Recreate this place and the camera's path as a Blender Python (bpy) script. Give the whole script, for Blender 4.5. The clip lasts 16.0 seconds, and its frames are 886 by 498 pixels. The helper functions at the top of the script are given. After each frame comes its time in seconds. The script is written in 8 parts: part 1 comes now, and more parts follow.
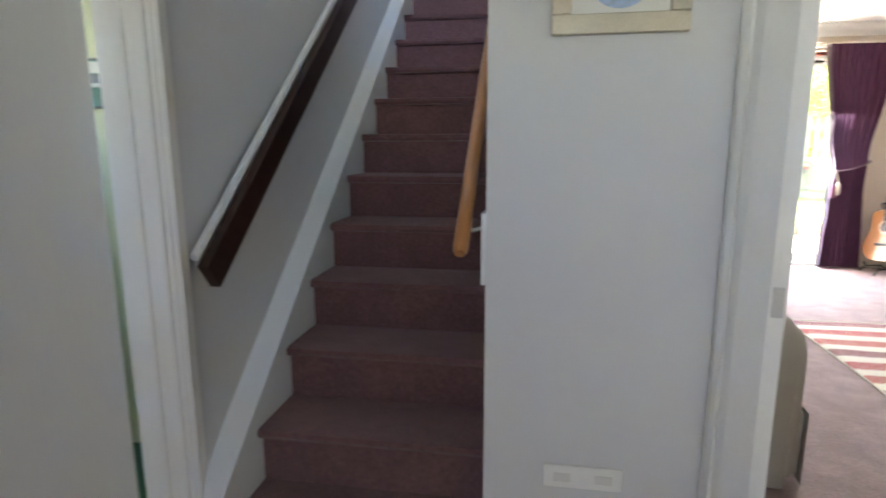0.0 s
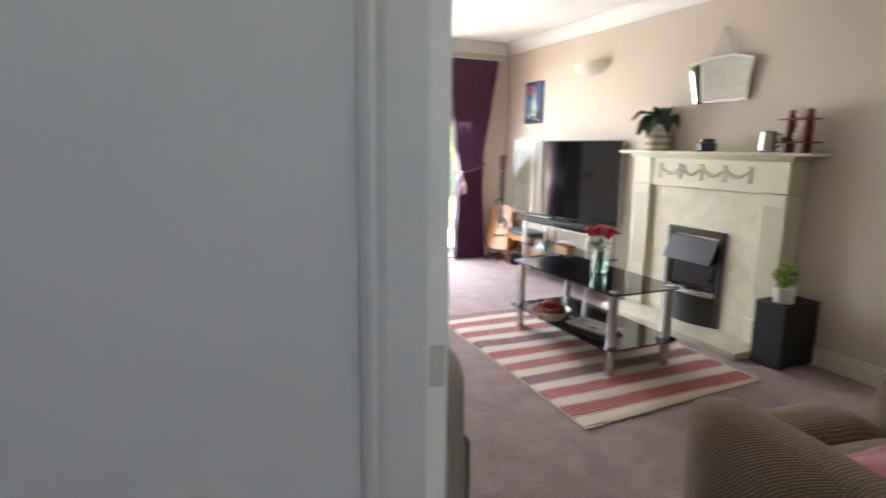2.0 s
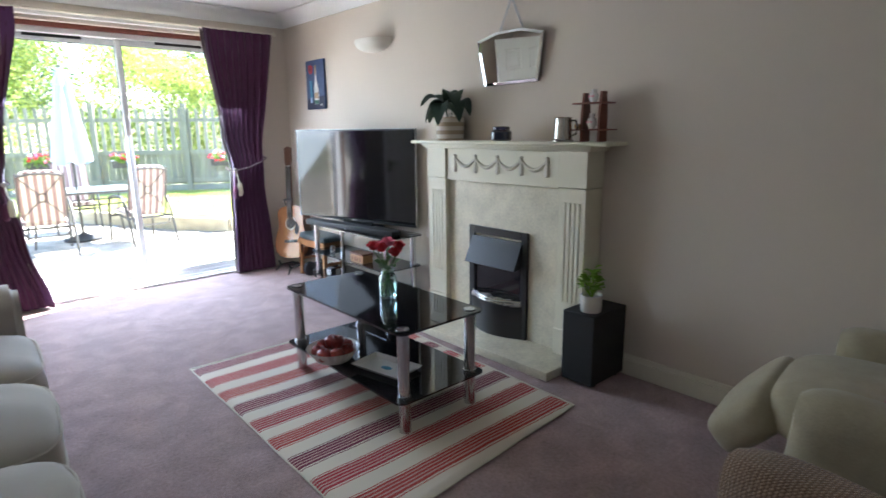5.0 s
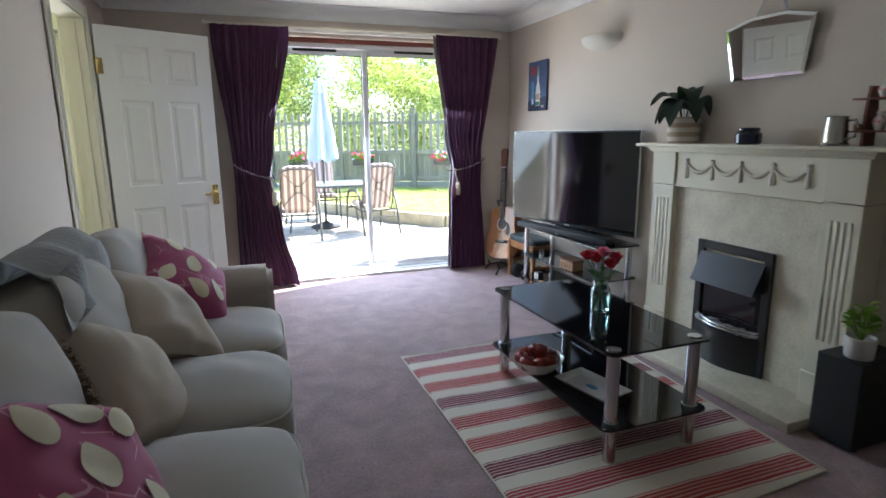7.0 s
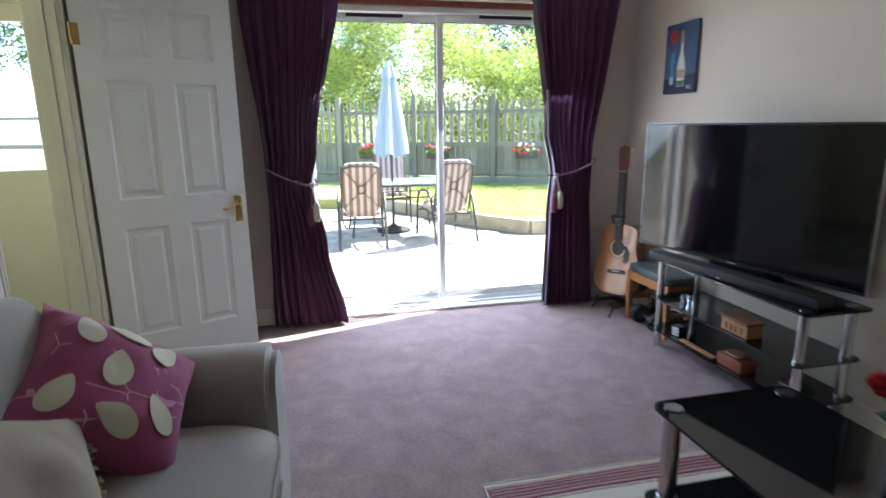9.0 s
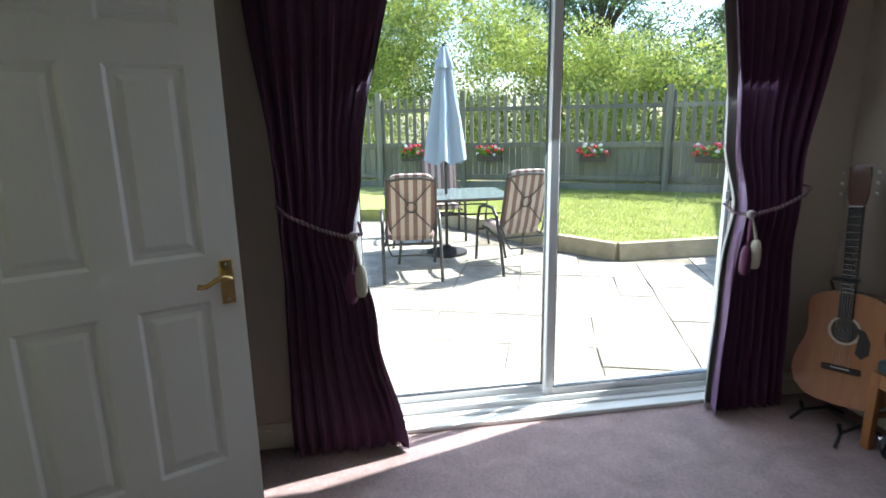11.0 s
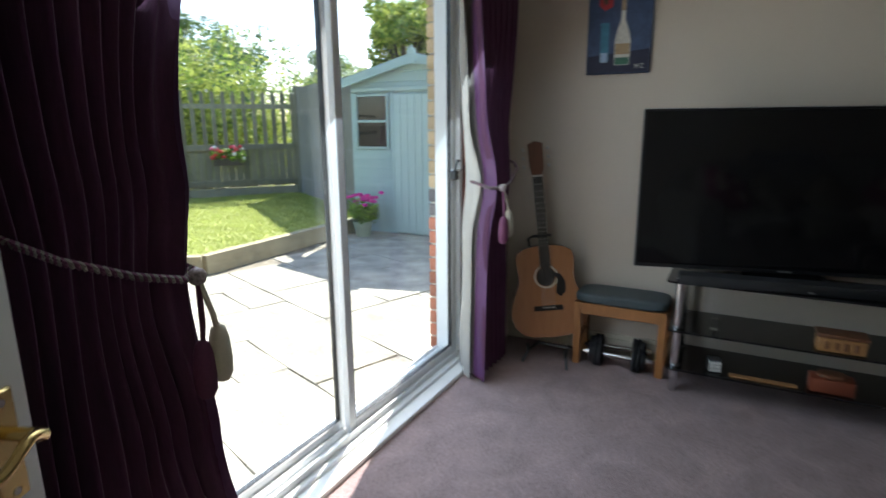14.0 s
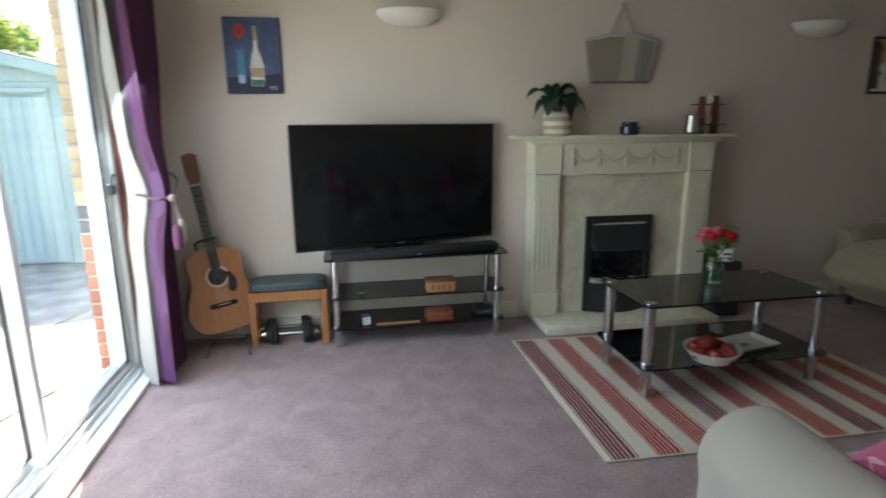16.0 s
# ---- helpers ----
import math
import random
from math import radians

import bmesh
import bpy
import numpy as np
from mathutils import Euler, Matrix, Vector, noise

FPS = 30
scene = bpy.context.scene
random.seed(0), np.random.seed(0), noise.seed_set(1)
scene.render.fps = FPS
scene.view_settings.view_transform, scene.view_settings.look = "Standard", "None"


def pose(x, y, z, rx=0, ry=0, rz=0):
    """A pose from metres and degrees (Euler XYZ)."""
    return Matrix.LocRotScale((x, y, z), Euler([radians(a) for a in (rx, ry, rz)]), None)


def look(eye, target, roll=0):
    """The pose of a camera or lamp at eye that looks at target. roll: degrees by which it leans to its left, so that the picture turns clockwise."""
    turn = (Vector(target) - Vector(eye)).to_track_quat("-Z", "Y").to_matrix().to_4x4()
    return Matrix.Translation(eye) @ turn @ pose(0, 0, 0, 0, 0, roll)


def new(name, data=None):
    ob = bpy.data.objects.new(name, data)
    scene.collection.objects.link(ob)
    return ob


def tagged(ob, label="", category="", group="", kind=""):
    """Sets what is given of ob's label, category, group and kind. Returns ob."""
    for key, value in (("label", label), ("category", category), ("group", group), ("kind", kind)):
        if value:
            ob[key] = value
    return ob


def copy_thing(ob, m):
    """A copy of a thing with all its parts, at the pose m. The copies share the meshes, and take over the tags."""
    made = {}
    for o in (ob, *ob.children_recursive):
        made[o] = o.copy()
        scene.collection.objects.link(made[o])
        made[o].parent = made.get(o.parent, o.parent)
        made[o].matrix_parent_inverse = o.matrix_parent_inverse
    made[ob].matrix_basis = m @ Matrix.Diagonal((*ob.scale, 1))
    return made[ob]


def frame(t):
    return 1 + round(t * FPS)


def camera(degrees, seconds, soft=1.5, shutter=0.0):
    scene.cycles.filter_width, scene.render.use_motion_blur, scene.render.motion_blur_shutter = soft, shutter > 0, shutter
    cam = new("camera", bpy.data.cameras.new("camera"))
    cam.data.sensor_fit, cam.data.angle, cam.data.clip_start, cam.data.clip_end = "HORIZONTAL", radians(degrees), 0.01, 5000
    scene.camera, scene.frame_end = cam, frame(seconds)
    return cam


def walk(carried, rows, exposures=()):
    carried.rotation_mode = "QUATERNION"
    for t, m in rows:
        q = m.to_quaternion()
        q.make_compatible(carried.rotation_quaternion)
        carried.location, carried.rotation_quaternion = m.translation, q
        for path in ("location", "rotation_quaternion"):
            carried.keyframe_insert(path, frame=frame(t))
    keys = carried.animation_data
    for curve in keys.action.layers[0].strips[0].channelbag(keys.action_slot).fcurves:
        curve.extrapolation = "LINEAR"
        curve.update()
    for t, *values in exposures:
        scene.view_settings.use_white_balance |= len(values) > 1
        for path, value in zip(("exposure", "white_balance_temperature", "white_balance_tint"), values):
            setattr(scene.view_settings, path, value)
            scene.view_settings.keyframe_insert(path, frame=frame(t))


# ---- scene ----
cam = camera(76.9, 16.0, 1.5, 0.4)
PATH = [
    (0, (0.353, 0.598, 1.226), (0.026, 2.533, 0.855), -0.2),
    (0.5, (0.392, 0.705, 1.205), (0.383, 2.672, 0.841), 0.6),
    (1, (0.431, 0.828, 1.203), (0.661, 2.783, 0.851), 0.5),
    (1.5, (0.467, 0.933, 1.21), (0.864, 2.86, 0.852), 0.7),
    (2, (0.548, 1.125, 1.223), (1.351, 2.921, 0.861), 0.8),
    (2.5, (0.683, 1.221, 1.245), (1.938, 2.736, 0.883), 0.2),
    (3, (0.817, 1.322, 1.272), (2.29, 2.621, 0.894), -0.3),
    (3.2, (0.884, 1.334, 1.266), (2.378, 2.606, 0.879), -0.9),
    (5.3, (1.226, 1.64, 1.293), (2.417, 3.19, 0.868), -0.6),
    (5.5, (1.226, 1.632, 1.303), (2.323, 3.249, 0.878), -0.6),
    (6, (1.202, 1.63, 1.313), (2.109, 3.363, 0.894), -0.5),
    (6.5, (1.207, 1.64, 1.306), (1.977, 3.441, 0.901), -0.6),
    (7, (1.252, 1.732, 1.283), (1.936, 3.567, 0.877), -0.6),
    (7.5, (1.32, 2.027, 1.285), (1.952, 3.878, 0.868), -0.6),
    (8, (1.397, 2.286, 1.304), (1.998, 4.145, 0.873), -0.7),
    (8.5, (1.529, 2.614, 1.325), (2.074, 4.488, 0.888), -0.8),
    (9, (1.557, 2.962, 1.304), (1.988, 4.865, 0.865), -0.7),
    (9.5, (1.563, 3.336, 1.312), (1.905, 5.261, 0.893), -0.5),
    (10, (1.566, 3.756, 1.36), (1.877, 5.683, 0.923), -1.0),
    (10.2, (1.559, 3.882, 1.369), (1.855, 5.809, 0.925), -1.1),
    (12.3, (1.485, 5.29, 1.293), (2.024, 7.159, 0.827), -0.3),
    (12.5, (1.427, 5.369, 1.287), (2.15, 7.175, 0.821), -0.1),
    (13, (1.302, 5.556, 1.274), (2.433, 7.138, 0.807), -0.1),
    (13.5, (1.112, 5.586, 1.268), (2.588, 6.857, 0.81), -0.0),
    (14, (0.827, 5.532, 1.236), (2.549, 6.448, 0.796), -0.4),
    (14.5, (0.567, 5.479, 1.298), (2.395, 6.136, 0.824), -0.3),
    (15, (0.413, 5.515, 1.282), (2.317, 5.929, 0.831), -0.3),
    (15.5, (0.324, 5.628, 1.279), (2.272, 5.659, 0.829), -0.2),
    (16, (0.305, 5.665, 1.289), (2.225, 5.314, 0.852), -0.4),
]
EXPOSURES = [(0.0, 4.95, 7000, 16), (1.5, 4.65, 6950, 16), (2.5, 4.05, 6550, 16), (3.2, 3.8, 6200, 16), (5.5, 3.6, 5750, 13), (7.0, 3.1, 5750, 13), (9.0, 2.75, 5750, 12), (10.0, 2.2, 5800, 10),
             (12.3, 1.25, 5950, 6), (13.0, 1.1, 6000, 6), (13.5, 1.15, 6050, 6), (14.0, 1.55, 6150, 8), (14.5, 2.05, 6200, 8), (15.0, 2.35, 6200, 8), (16.0, 2.7, 6250, 8)]
walk(cam, [(t, look(eye, target, roll)) for t, eye, target, roll in PATH], EXPOSURES)

# ---- world, sun, lamps ----
SUN_TO = Vector((-0.97, -0.30, -1.0)).normalized()
world = bpy.data.worlds.new("sky")
scene.world = world
world.use_nodes = True
wn = world.node_tree
sky = wn.nodes.new("ShaderNodeTexSky")
sky.sky_type = "NISHITA"
sky.sun_disc = False
sky.sun_elevation = math.asin(-SUN_TO.z)
sky.sun_rotation = math.atan2(-SUN_TO.x, -SUN_TO.y)
wn.links.new(sky.outputs[0], wn.nodes["Background"].inputs[0])
wn.nodes["Background"].inputs[1].default_value = 0.15

sun_data = bpy.data.lights.new("sun", "SUN")
sun_data.energy, sun_data.angle, sun_data.color = 5.0, radians(0.53), (1.0, 0.95, 0.87)
sun = new("sun", sun_data)
sun.matrix_world = look((20, 12, 20), Vector((20, 12, 20)) + SUN_TO)


def window_light(name, eye, target, w, h, watts, color):
    """Sky light in a window's opening."""
    d = bpy.data.lights.new(name, "AREA")
    d.shape, d.size, d.size_y, d.energy, d.color = "RECTANGLE", w, h, watts, color
    ob = new(name, d)
    ob.matrix_world = look(eye, target)
    return ob


window_light("patio_door_light", (2.42, 6.93, 1.1), (2.42, 5.75, 0.0), 1.7, 1.8, 6.8, (0.80, 0.915, 1.0))
window_light("kitchen_door_light", (-0.22, 6.70, 1.5), (-0.1, 3.0, 0.9), 0.5, 0.9, 2.2, (1.0, 0.99, 0.92))
# added lamp, stands for sky light through the unseen front door
window_light("front_door_light", (0.15, -0.70, 1.45), (0.2, 2.0, 1.0), 0.8, 1.2, 0.2, (0.90, 0.95, 1.0))

# ---- building blocks ----
MATS = {}


def mk(name, base, rough=0.6, metal=0.0, var=0.10, scale=6.0, bump=0.15, bscale=180.0, stretch=(1, 1, 1), sheen=0.0, coat=0.0, depth=0.002, spec=0.5):
    """A painted, woven or cast surface: two sizes of colour change and a fine relief."""
    m = bpy.data.materials.new(name)
    m.use_nodes = True
    t = m.node_tree
    p = t.nodes["Principled BSDF"]
    tc = t.nodes.new("ShaderNodeTexCoord")
    mp = t.nodes.new("ShaderNodeMapping")
    mp.inputs["Scale"].default_value = stretch
    t.links.new(tc.outputs["Object"], mp.inputs[0])
    n1 = t.nodes.new("ShaderNodeTexNoise")
    n1.inputs["Scale"].default_value, n1.inputs["Detail"].default_value = scale, 5
    n2 = t.nodes.new("ShaderNodeTexNoise")
    n2.inputs["Scale"].default_value, n2.inputs["Detail"].default_value = bscale, 3
    for n in (n1, n2):
        t.links.new(mp.outputs[0], n.inputs["Vector"])
    add = t.nodes.new("ShaderNodeMath")
    add.operation = "MULTIPLY_ADD"
    add.inputs[1].default_value, add.inputs[2].default_value = 0.45, 0.0
    t.links.new(n2.outputs[0], add.inputs[0])
    mix = t.nodes.new("ShaderNodeMath")
    mix.operation = "MULTIPLY_ADD"
    mix.inputs[1].default_value = 0.55
    t.links.new(n1.outputs[0], mix.inputs[0])
    t.links.new(add.outputs[0], mix.inputs[2])
    r = t.nodes.new("ShaderNodeValToRGB")
    r.color_ramp.elements[0].position, r.color_ramp.elements[1].position = 0.3, 0.7
    r.color_ramp.elements[0].color = (*[c * (1 - var) for c in base], 1)
    r.color_ramp.elements[1].color = (*[min(1, c * (1 + var)) for c in base], 1)
    t.links.new(mix.outputs[0], r.inputs[0])
    t.links.new(r.outputs[0], p.inputs["Base Color"])
    if bump:
        b = t.nodes.new("ShaderNodeBump")
        b.inputs["Strength"].default_value, b.inputs["Distance"].default_value = bump, depth
        t.links.new(n2.outputs[0], b.inputs["Height"])
        t.links.new(b.outputs[0], p.inputs["Normal"])
    p.inputs["Roughness"].default_value, p.inputs["Metallic"].default_value = rough, metal
    p.inputs["Sheen Weight"].default_value, p.inputs["Coat Weight"].default_value = sheen, coat
    p.inputs["Specular IOR Level"].default_value = spec
    MATS[name] = m
    return m


def nodes_of(m):
    return m.node_tree, m.node_tree.nodes["Principled BSDF"]


def box(bm, x0, x1, y0, y1, z0, z1, bev=0.0, seg=1):
    g = bmesh.ops.create_cube(bm, size=1.0)
    bmesh.ops.scale(bm, vec=(x1 - x0, y1 - y0, z1 - z0), verts=g["verts"])
    bmesh.ops.translate(bm, vec=((x0 + x1) / 2, (y0 + y1) / 2, (z0 + z1) / 2), verts=g["verts"])
    if bev:
        edges = list({e for v in g["verts"] for e in v.link_edges})
        bmesh.ops.bevel(bm, geom=edges, offset=bev, segments=seg, affect="EDGES", profile=0.5)
    return bm


def boxed(x0, x1, y0, y1, z0, z1, bev=0.0, seg=1):
    return box(bmesh.new(), x0, x1, y0, y1, z0, z1, bev, seg)


def rod(bm, a, b, r, seg=12, r2=None):
    a, b = Vector(a), Vector(b)
    d = b - a
    m = Matrix.Translation((a + b) / 2) @ d.to_track_quat("Z", "Y").to_matrix().to_4x4()
    bmesh.ops.create_cone(bm, cap_ends=True, segments=seg, radius1=r, radius2=r if r2 is None else r2, depth=d.length, matrix=m)
    return bm


def tube(bm, pts, r, seg=8, closed=False):
    """A round bar along a bent line; r may be a list."""
    pts = [Vector(p) for p in pts]
    rings = []
    n = len(pts)
    for i, p in enumerate(pts):
        d = (pts[(i + 1) % n] - pts[i - 1]) if closed else (pts[min(i + 1, n - 1)] - pts[max(i - 1, 0)])
        q = d.to_track_quat("Z", "Y")
        rr = r[i] if isinstance(r, (list, tuple)) else r
        rings.append([bm.verts.new(p + q @ Vector((rr * math.cos(2 * math.pi * k / seg), rr * math.sin(2 * math.pi * k / seg), 0))) for k in range(seg)])
    for i in range(n if closed else n - 1):
        a, b = rings[i], rings[(i + 1) % n]
        for k in range(seg):
            bm.faces.new((a[k], a[(k + 1) % seg], b[(k + 1) % seg], b[k]))
    if not closed:
        bm.faces.new(rings[0][::-1])
        bm.faces.new(rings[-1])
    return bm


def lathe(bm, prof, seg=24, at=(0, 0, 0), m=None):
    """A turned shape from (radius, height) pairs."""
    rings = []
    for r, z in prof:
        rings.append([bm.verts.new((max(r, 1e-4) * math.cos(2 * math.pi * k / seg), max(r, 1e-4) * math.sin(2 * math.pi * k / seg), z)) for k in range(seg)])
    for a, b in zip(rings, rings[1:]):
        for k in range(seg):
            bm.faces.new((a[k], a[(k + 1) % seg], b[(k + 1) % seg], b[k]))
    verts = [v for ring in rings for v in ring]
    if m is not None:
        bmesh.ops.transform(bm, matrix=m, verts=verts)
    bmesh.ops.translate(bm, vec=at, verts=verts)
    return bm


def prism(bm, poly, z0, z1, axis="z"):
    """A flat outline drawn out along an axis (outline in the two other axes, in order)."""
    def place(a, b, c):
        return {"z": (a, b, c), "y": (a, c, b), "x": (c, a, b)}[axis]
    lo = [bm.verts.new(place(a, b, z0)) for a, b in poly]
    hi = [bm.verts.new(place(a, b, z1)) for a, b in poly]
    n = len(poly)
    for i in range(n):
        bm.faces.new((lo[i], lo[(i + 1) % n], hi[(i + 1) % n], hi[i]))
    bm.faces.new(lo[::-1])
    bm.faces.new(hi)
    return bm


def soft(bm, c, s, k=5.0, n=9, puff=0.0, turn=(0, 0, 0), rough=0.0, seed=0.0, thin=2):
    """A stuffed block: size s, rounded edges (k larger: sharper), swollen by puff across its thin axis."""
    before = set(bm.verts)
    g = bmesh.ops.create_cube(bm, size=2.0)
    edges = list({e for v in g["verts"] for e in v.link_edges})
    bmesh.ops.subdivide_edges(bm, edges=edges, cuts=n, use_grid_fill=True)
    verts = [v for v in bm.verts if v not in before]
    rot = Euler([radians(a) for a in turn]).to_matrix()
    for v in verts:
        p = v.co.copy()
        mx = max(abs(p.x), abs(p.y), abs(p.z))
        nk = (abs(p.x) ** k + abs(p.y) ** k + abs(p.z) ** k) ** (1 / k)
        q = p * (mx / nk)
        if puff:
            a, b = [i for i in range(3) if i != thin]
            q[thin] *= 1 + puff * (1 - q[a] ** 2) * (1 - q[b] ** 2)
        q = Vector((q.x * s[0] / 2, q.y * s[1] / 2, q.z * s[2] / 2))
        if rough:
            w = noise.noise(q * 6 + Vector((seed, seed * 1.7, 3))) + 0.5 * noise.noise(q * 15 + Vector((seed, 0, 9)))
            q += q.normalized() * w * rough
        v.co = rot @ q + Vector(c)
    return bm


def bulge(u, v):
    """How full a stuffed cushion is at u, v from -1 to 1: flat at its seams, sharp at its corners."""
    return (max(0.0, 1 - abs(u) ** 2.6) * max(0.0, 1 - abs(v) ** 2.6)) ** 0.55


def pillow(bm, c, w, h, d, turn, seed=0.0, crease=0.02):
    """A scatter cushion: square, thin at its edges, pointed at its corners. Lies in its own xz plane."""
    n = 18
    rot = Euler([radians(a) for a in turn]).to_matrix()
    for side in (1, -1):
        grid = []
        for i in range(n + 1):
            row = []
            for j in range(n + 1):
                u, v = 2 * i / n - 1, 2 * j / n - 1
                t = bulge(u, v)
                pin = 1 - 0.12 * (1 - u * u) * v * v
                pin2 = 1 - 0.12 * (1 - v * v) * u * u
                p = Vector((u * w / 2 * pin2, side * (d / 2) * t, v * h / 2 * pin))
                p.y += crease * t * noise.noise(Vector((u * 2.2 + seed, v * 2.2, side * 3 + seed)))
                row.append(bm.verts.new(rot @ p + Vector(c)))
            grid.append(row)
        for i in range(n):
            for j in range(n):
                q = (grid[i][j], grid[i + 1][j], grid[i + 1][j + 1], grid[i][j + 1])
                bm.faces.new(q if side < 0 else q[::-1])
    bmesh.ops.remove_doubles(bm, verts=bm.verts[:], dist=0.0008)
    return bm


def sheet(bm, f, nu, nv):
    """A grid of points f(u, v), u and v from 0 to 1."""
    g = [[bm.verts.new(f(i / nu, j / nv)) for j in range(nv + 1)] for i in range(nu + 1)]
    for i in range(nu):
        for j in range(nv):
            bm.faces.new((g[i][j], g[i + 1][j], g[i + 1][j + 1], g[i][j + 1]))
    return bm


def part(name, bm, material, parent=None, label="", smooth=True, m=None):
    if m is not None:
        bmesh.ops.transform(bm, matrix=m, verts=bm.verts[:])
    bmesh.ops.recalc_face_normals(bm, faces=bm.faces[:])
    me = bpy.data.meshes.new(name)
    bm.to_mesh(me)
    bm.free()
    me.materials.append(material)
    if smooth:
        me.polygons.foreach_set("use_smooth", [True] * len(me.polygons))
        me.set_sharp_from_angle(angle=radians(38))
    ob = new(name, me)
    ob.parent = parent
    if label:
        ob["label"] = label
    return ob


def thing(name, at, label, category, group="", rz=0.0):
    ob = new(name)
    ob.empty_display_size = 0.1
    ob.matrix_world = pose(*at, 0, 0, rz)
    return tagged(ob, label, category, group)


def setting(name, bm, material, label="", category="", smooth=False):
    ob = part(name, bm, material, None, "", smooth)
    return tagged(ob, label, category or name.split("_")[0], "", "structure")


def piece(name, me, at, parent, rz=0.0, scale=(1, 1, 1)):
    ob = new(name, me)
    ob.matrix_world = Matrix.LocRotScale(at, Euler((0, 0, radians(rz))), scale)
    ob.parent = parent
    return ob


def mesh_of(name, bm, material, smooth=False):
    bmesh.ops.recalc_face_normals(bm, faces=bm.faces[:])
    me = bpy.data.meshes.new(name)
    bm.to_mesh(me)
    bm.free()
    me.materials.append(material)
    if smooth:
        me.polygons.foreach_set("use_smooth", [True] * len(me.polygons))
        me.set_sharp_from_angle(angle=radians(38))
    return me

# ---- materials ----
WALL = mk("warm_grey_wall_paint", (0.61, 0.535, 0.45), 0.85, var=0.03, scale=1.6, bump=0.10, bscale=260, depth=0.001)
HALLWALL = mk("cool_grey_hall_paint", (0.60, 0.60, 0.60), 0.85, var=0.03, scale=1.6, bump=0.10, bscale=260, depth=0.001)
KITWALL = mk("pale_yellow_kitchen_paint", (0.66, 0.66, 0.44), 0.8, var=0.03, scale=2, bump=0.08, bscale=240, depth=0.001)
WHITE = mk("white_ceiling_paint", (0.82, 0.82, 0.80), 0.9, var=0.02, scale=2, bump=0.12, bscale=120, depth=0.001)
GLOSS = mk("white_gloss_paint", (0.78, 0.77, 0.73), 0.35, var=0.03, scale=5, bump=0.04, bscale=90, depth=0.001)
DOORPAINT = mk("white_door_paint", (0.80, 0.80, 0.77), 0.4, var=0.02, scale=3, bump=0.25, bscale=120, stretch=(1, 1, 0.06), depth=0.0006)
CREAMTRIM = mk("cream_trim_paint", (0.72, 0.68, 0.56), 0.4, var=0.03, scale=5, bump=0.04, bscale=90, depth=0.001)
ALU = mk("white_aluminium", (0.74, 0.75, 0.75), 0.35, var=0.03, scale=9, bump=0.02, spec=0.6)
REDWOOD = mk("red_hardwood", (0.20, 0.055, 0.035), 0.5, var=0.25, scale=8, bump=0.2, bscale=60, stretch=(1, 1, 0.1))
BRASS = mk("polished_brass", (0.75, 0.55, 0.22), 0.25, 1.0, var=0.08, bump=0.03)
CHROME = mk("brushed_chrome", (0.62, 0.62, 0.63), 0.22, 1.0, var=0.05, bump=0.03, bscale=300, stretch=(1, 1, 0.05))
STEEL = mk("dull_steel", (0.5, 0.5, 0.5), 0.4, 1.0, var=0.08, bump=0.03)
BLACKP = mk("black_plastic", (0.012, 0.012, 0.013), 0.35, var=0.1, bump=0.05)
BLACKM = mk("matt_black", (0.014, 0.014, 0.015), 0.7, var=0.15, bump=0.1)
SCREEN = mk("black_screen", (0.004, 0.004, 0.005), 0.07, var=0.02, bump=0.0, spec=0.5)
GREYPL = mk("grey_plastic", (0.10, 0.10, 0.105), 0.3, var=0.05, bump=0.02)
BLACKGLASS = mk("black_glass", (0.005, 0.005, 0.006), 0.03, var=0.02, bump=0.0, spec=0.6)
STONE = mk("cream_limestone", (0.66, 0.61, 0.47), 0.45, var=0.20, scale=9, bump=0.06, bscale=70)
SURROUND = mk("cream_painted_surround", (0.70, 0.66, 0.51), 0.5, var=0.03, scale=4, bump=0.04, bscale=90)
# the surround's cream, darkened to put the carving's shading into its colour
CARVED = mk("carved_cream_shading", (0.58, 0.535, 0.43), 0.55, var=0.06, bump=0.1)
FIREBLK = mk("satin_black_steel", (0.020, 0.021, 0.023), 0.32, var=0.08, bump=0.02)
PEBBLE = mk("grey_pebble", (0.42, 0.40, 0.38), 0.5, var=0.25, scale=20, bump=0.1)
SOFA = mk("beige_cotton_cover", (0.38, 0.35, 0.30), 0.9, var=0.05, scale=5, bump=0.35, bscale=420, sheen=0.25)
PIPING = mk("beige_piping", (0.45, 0.41, 0.35), 0.9, var=0.05, bump=0.3, bscale=400)
LINEN = mk("natural_linen", (0.41, 0.345, 0.26), 0.95, var=0.07, scale=6, bump=0.4, bscale=380, sheen=0.2)
FRINGE = mk("tan_fringe", (0.42, 0.33, 0.22), 0.95, var=0.2, bump=0.4)
THROW = mk("grey_knit_throw", (0.33, 0.335, 0.33), 0.95, var=0.08, bump=0.9, bscale=90, stretch=(0.2, 1, 1), sheen=0.2, depth=0.006)
CREAMFAB = mk("cream_chair_fabric", (0.33, 0.285, 0.19), 0.92, var=0.10, scale=22, bump=0.5, bscale=130, sheen=0.2, depth=0.003)
REDCUSH = mk("crimson_velvet", (0.28, 0.012, 0.032), 0.85, var=0.12, scale=7, bump=0.2, bscale=300, sheen=0.5)
CURTAIN = mk("plum_curtain", (0.080, 0.019, 0.060), 0.85, var=0.25, scale=40, bump=0.3, bscale=250, stretch=(1, 1, 0.15), sheen=0.12)
LINING = mk("cream_curtain_band", (0.38, 0.352, 0.312), 0.85, var=0.04, scale=30, bump=0.25, bscale=300)
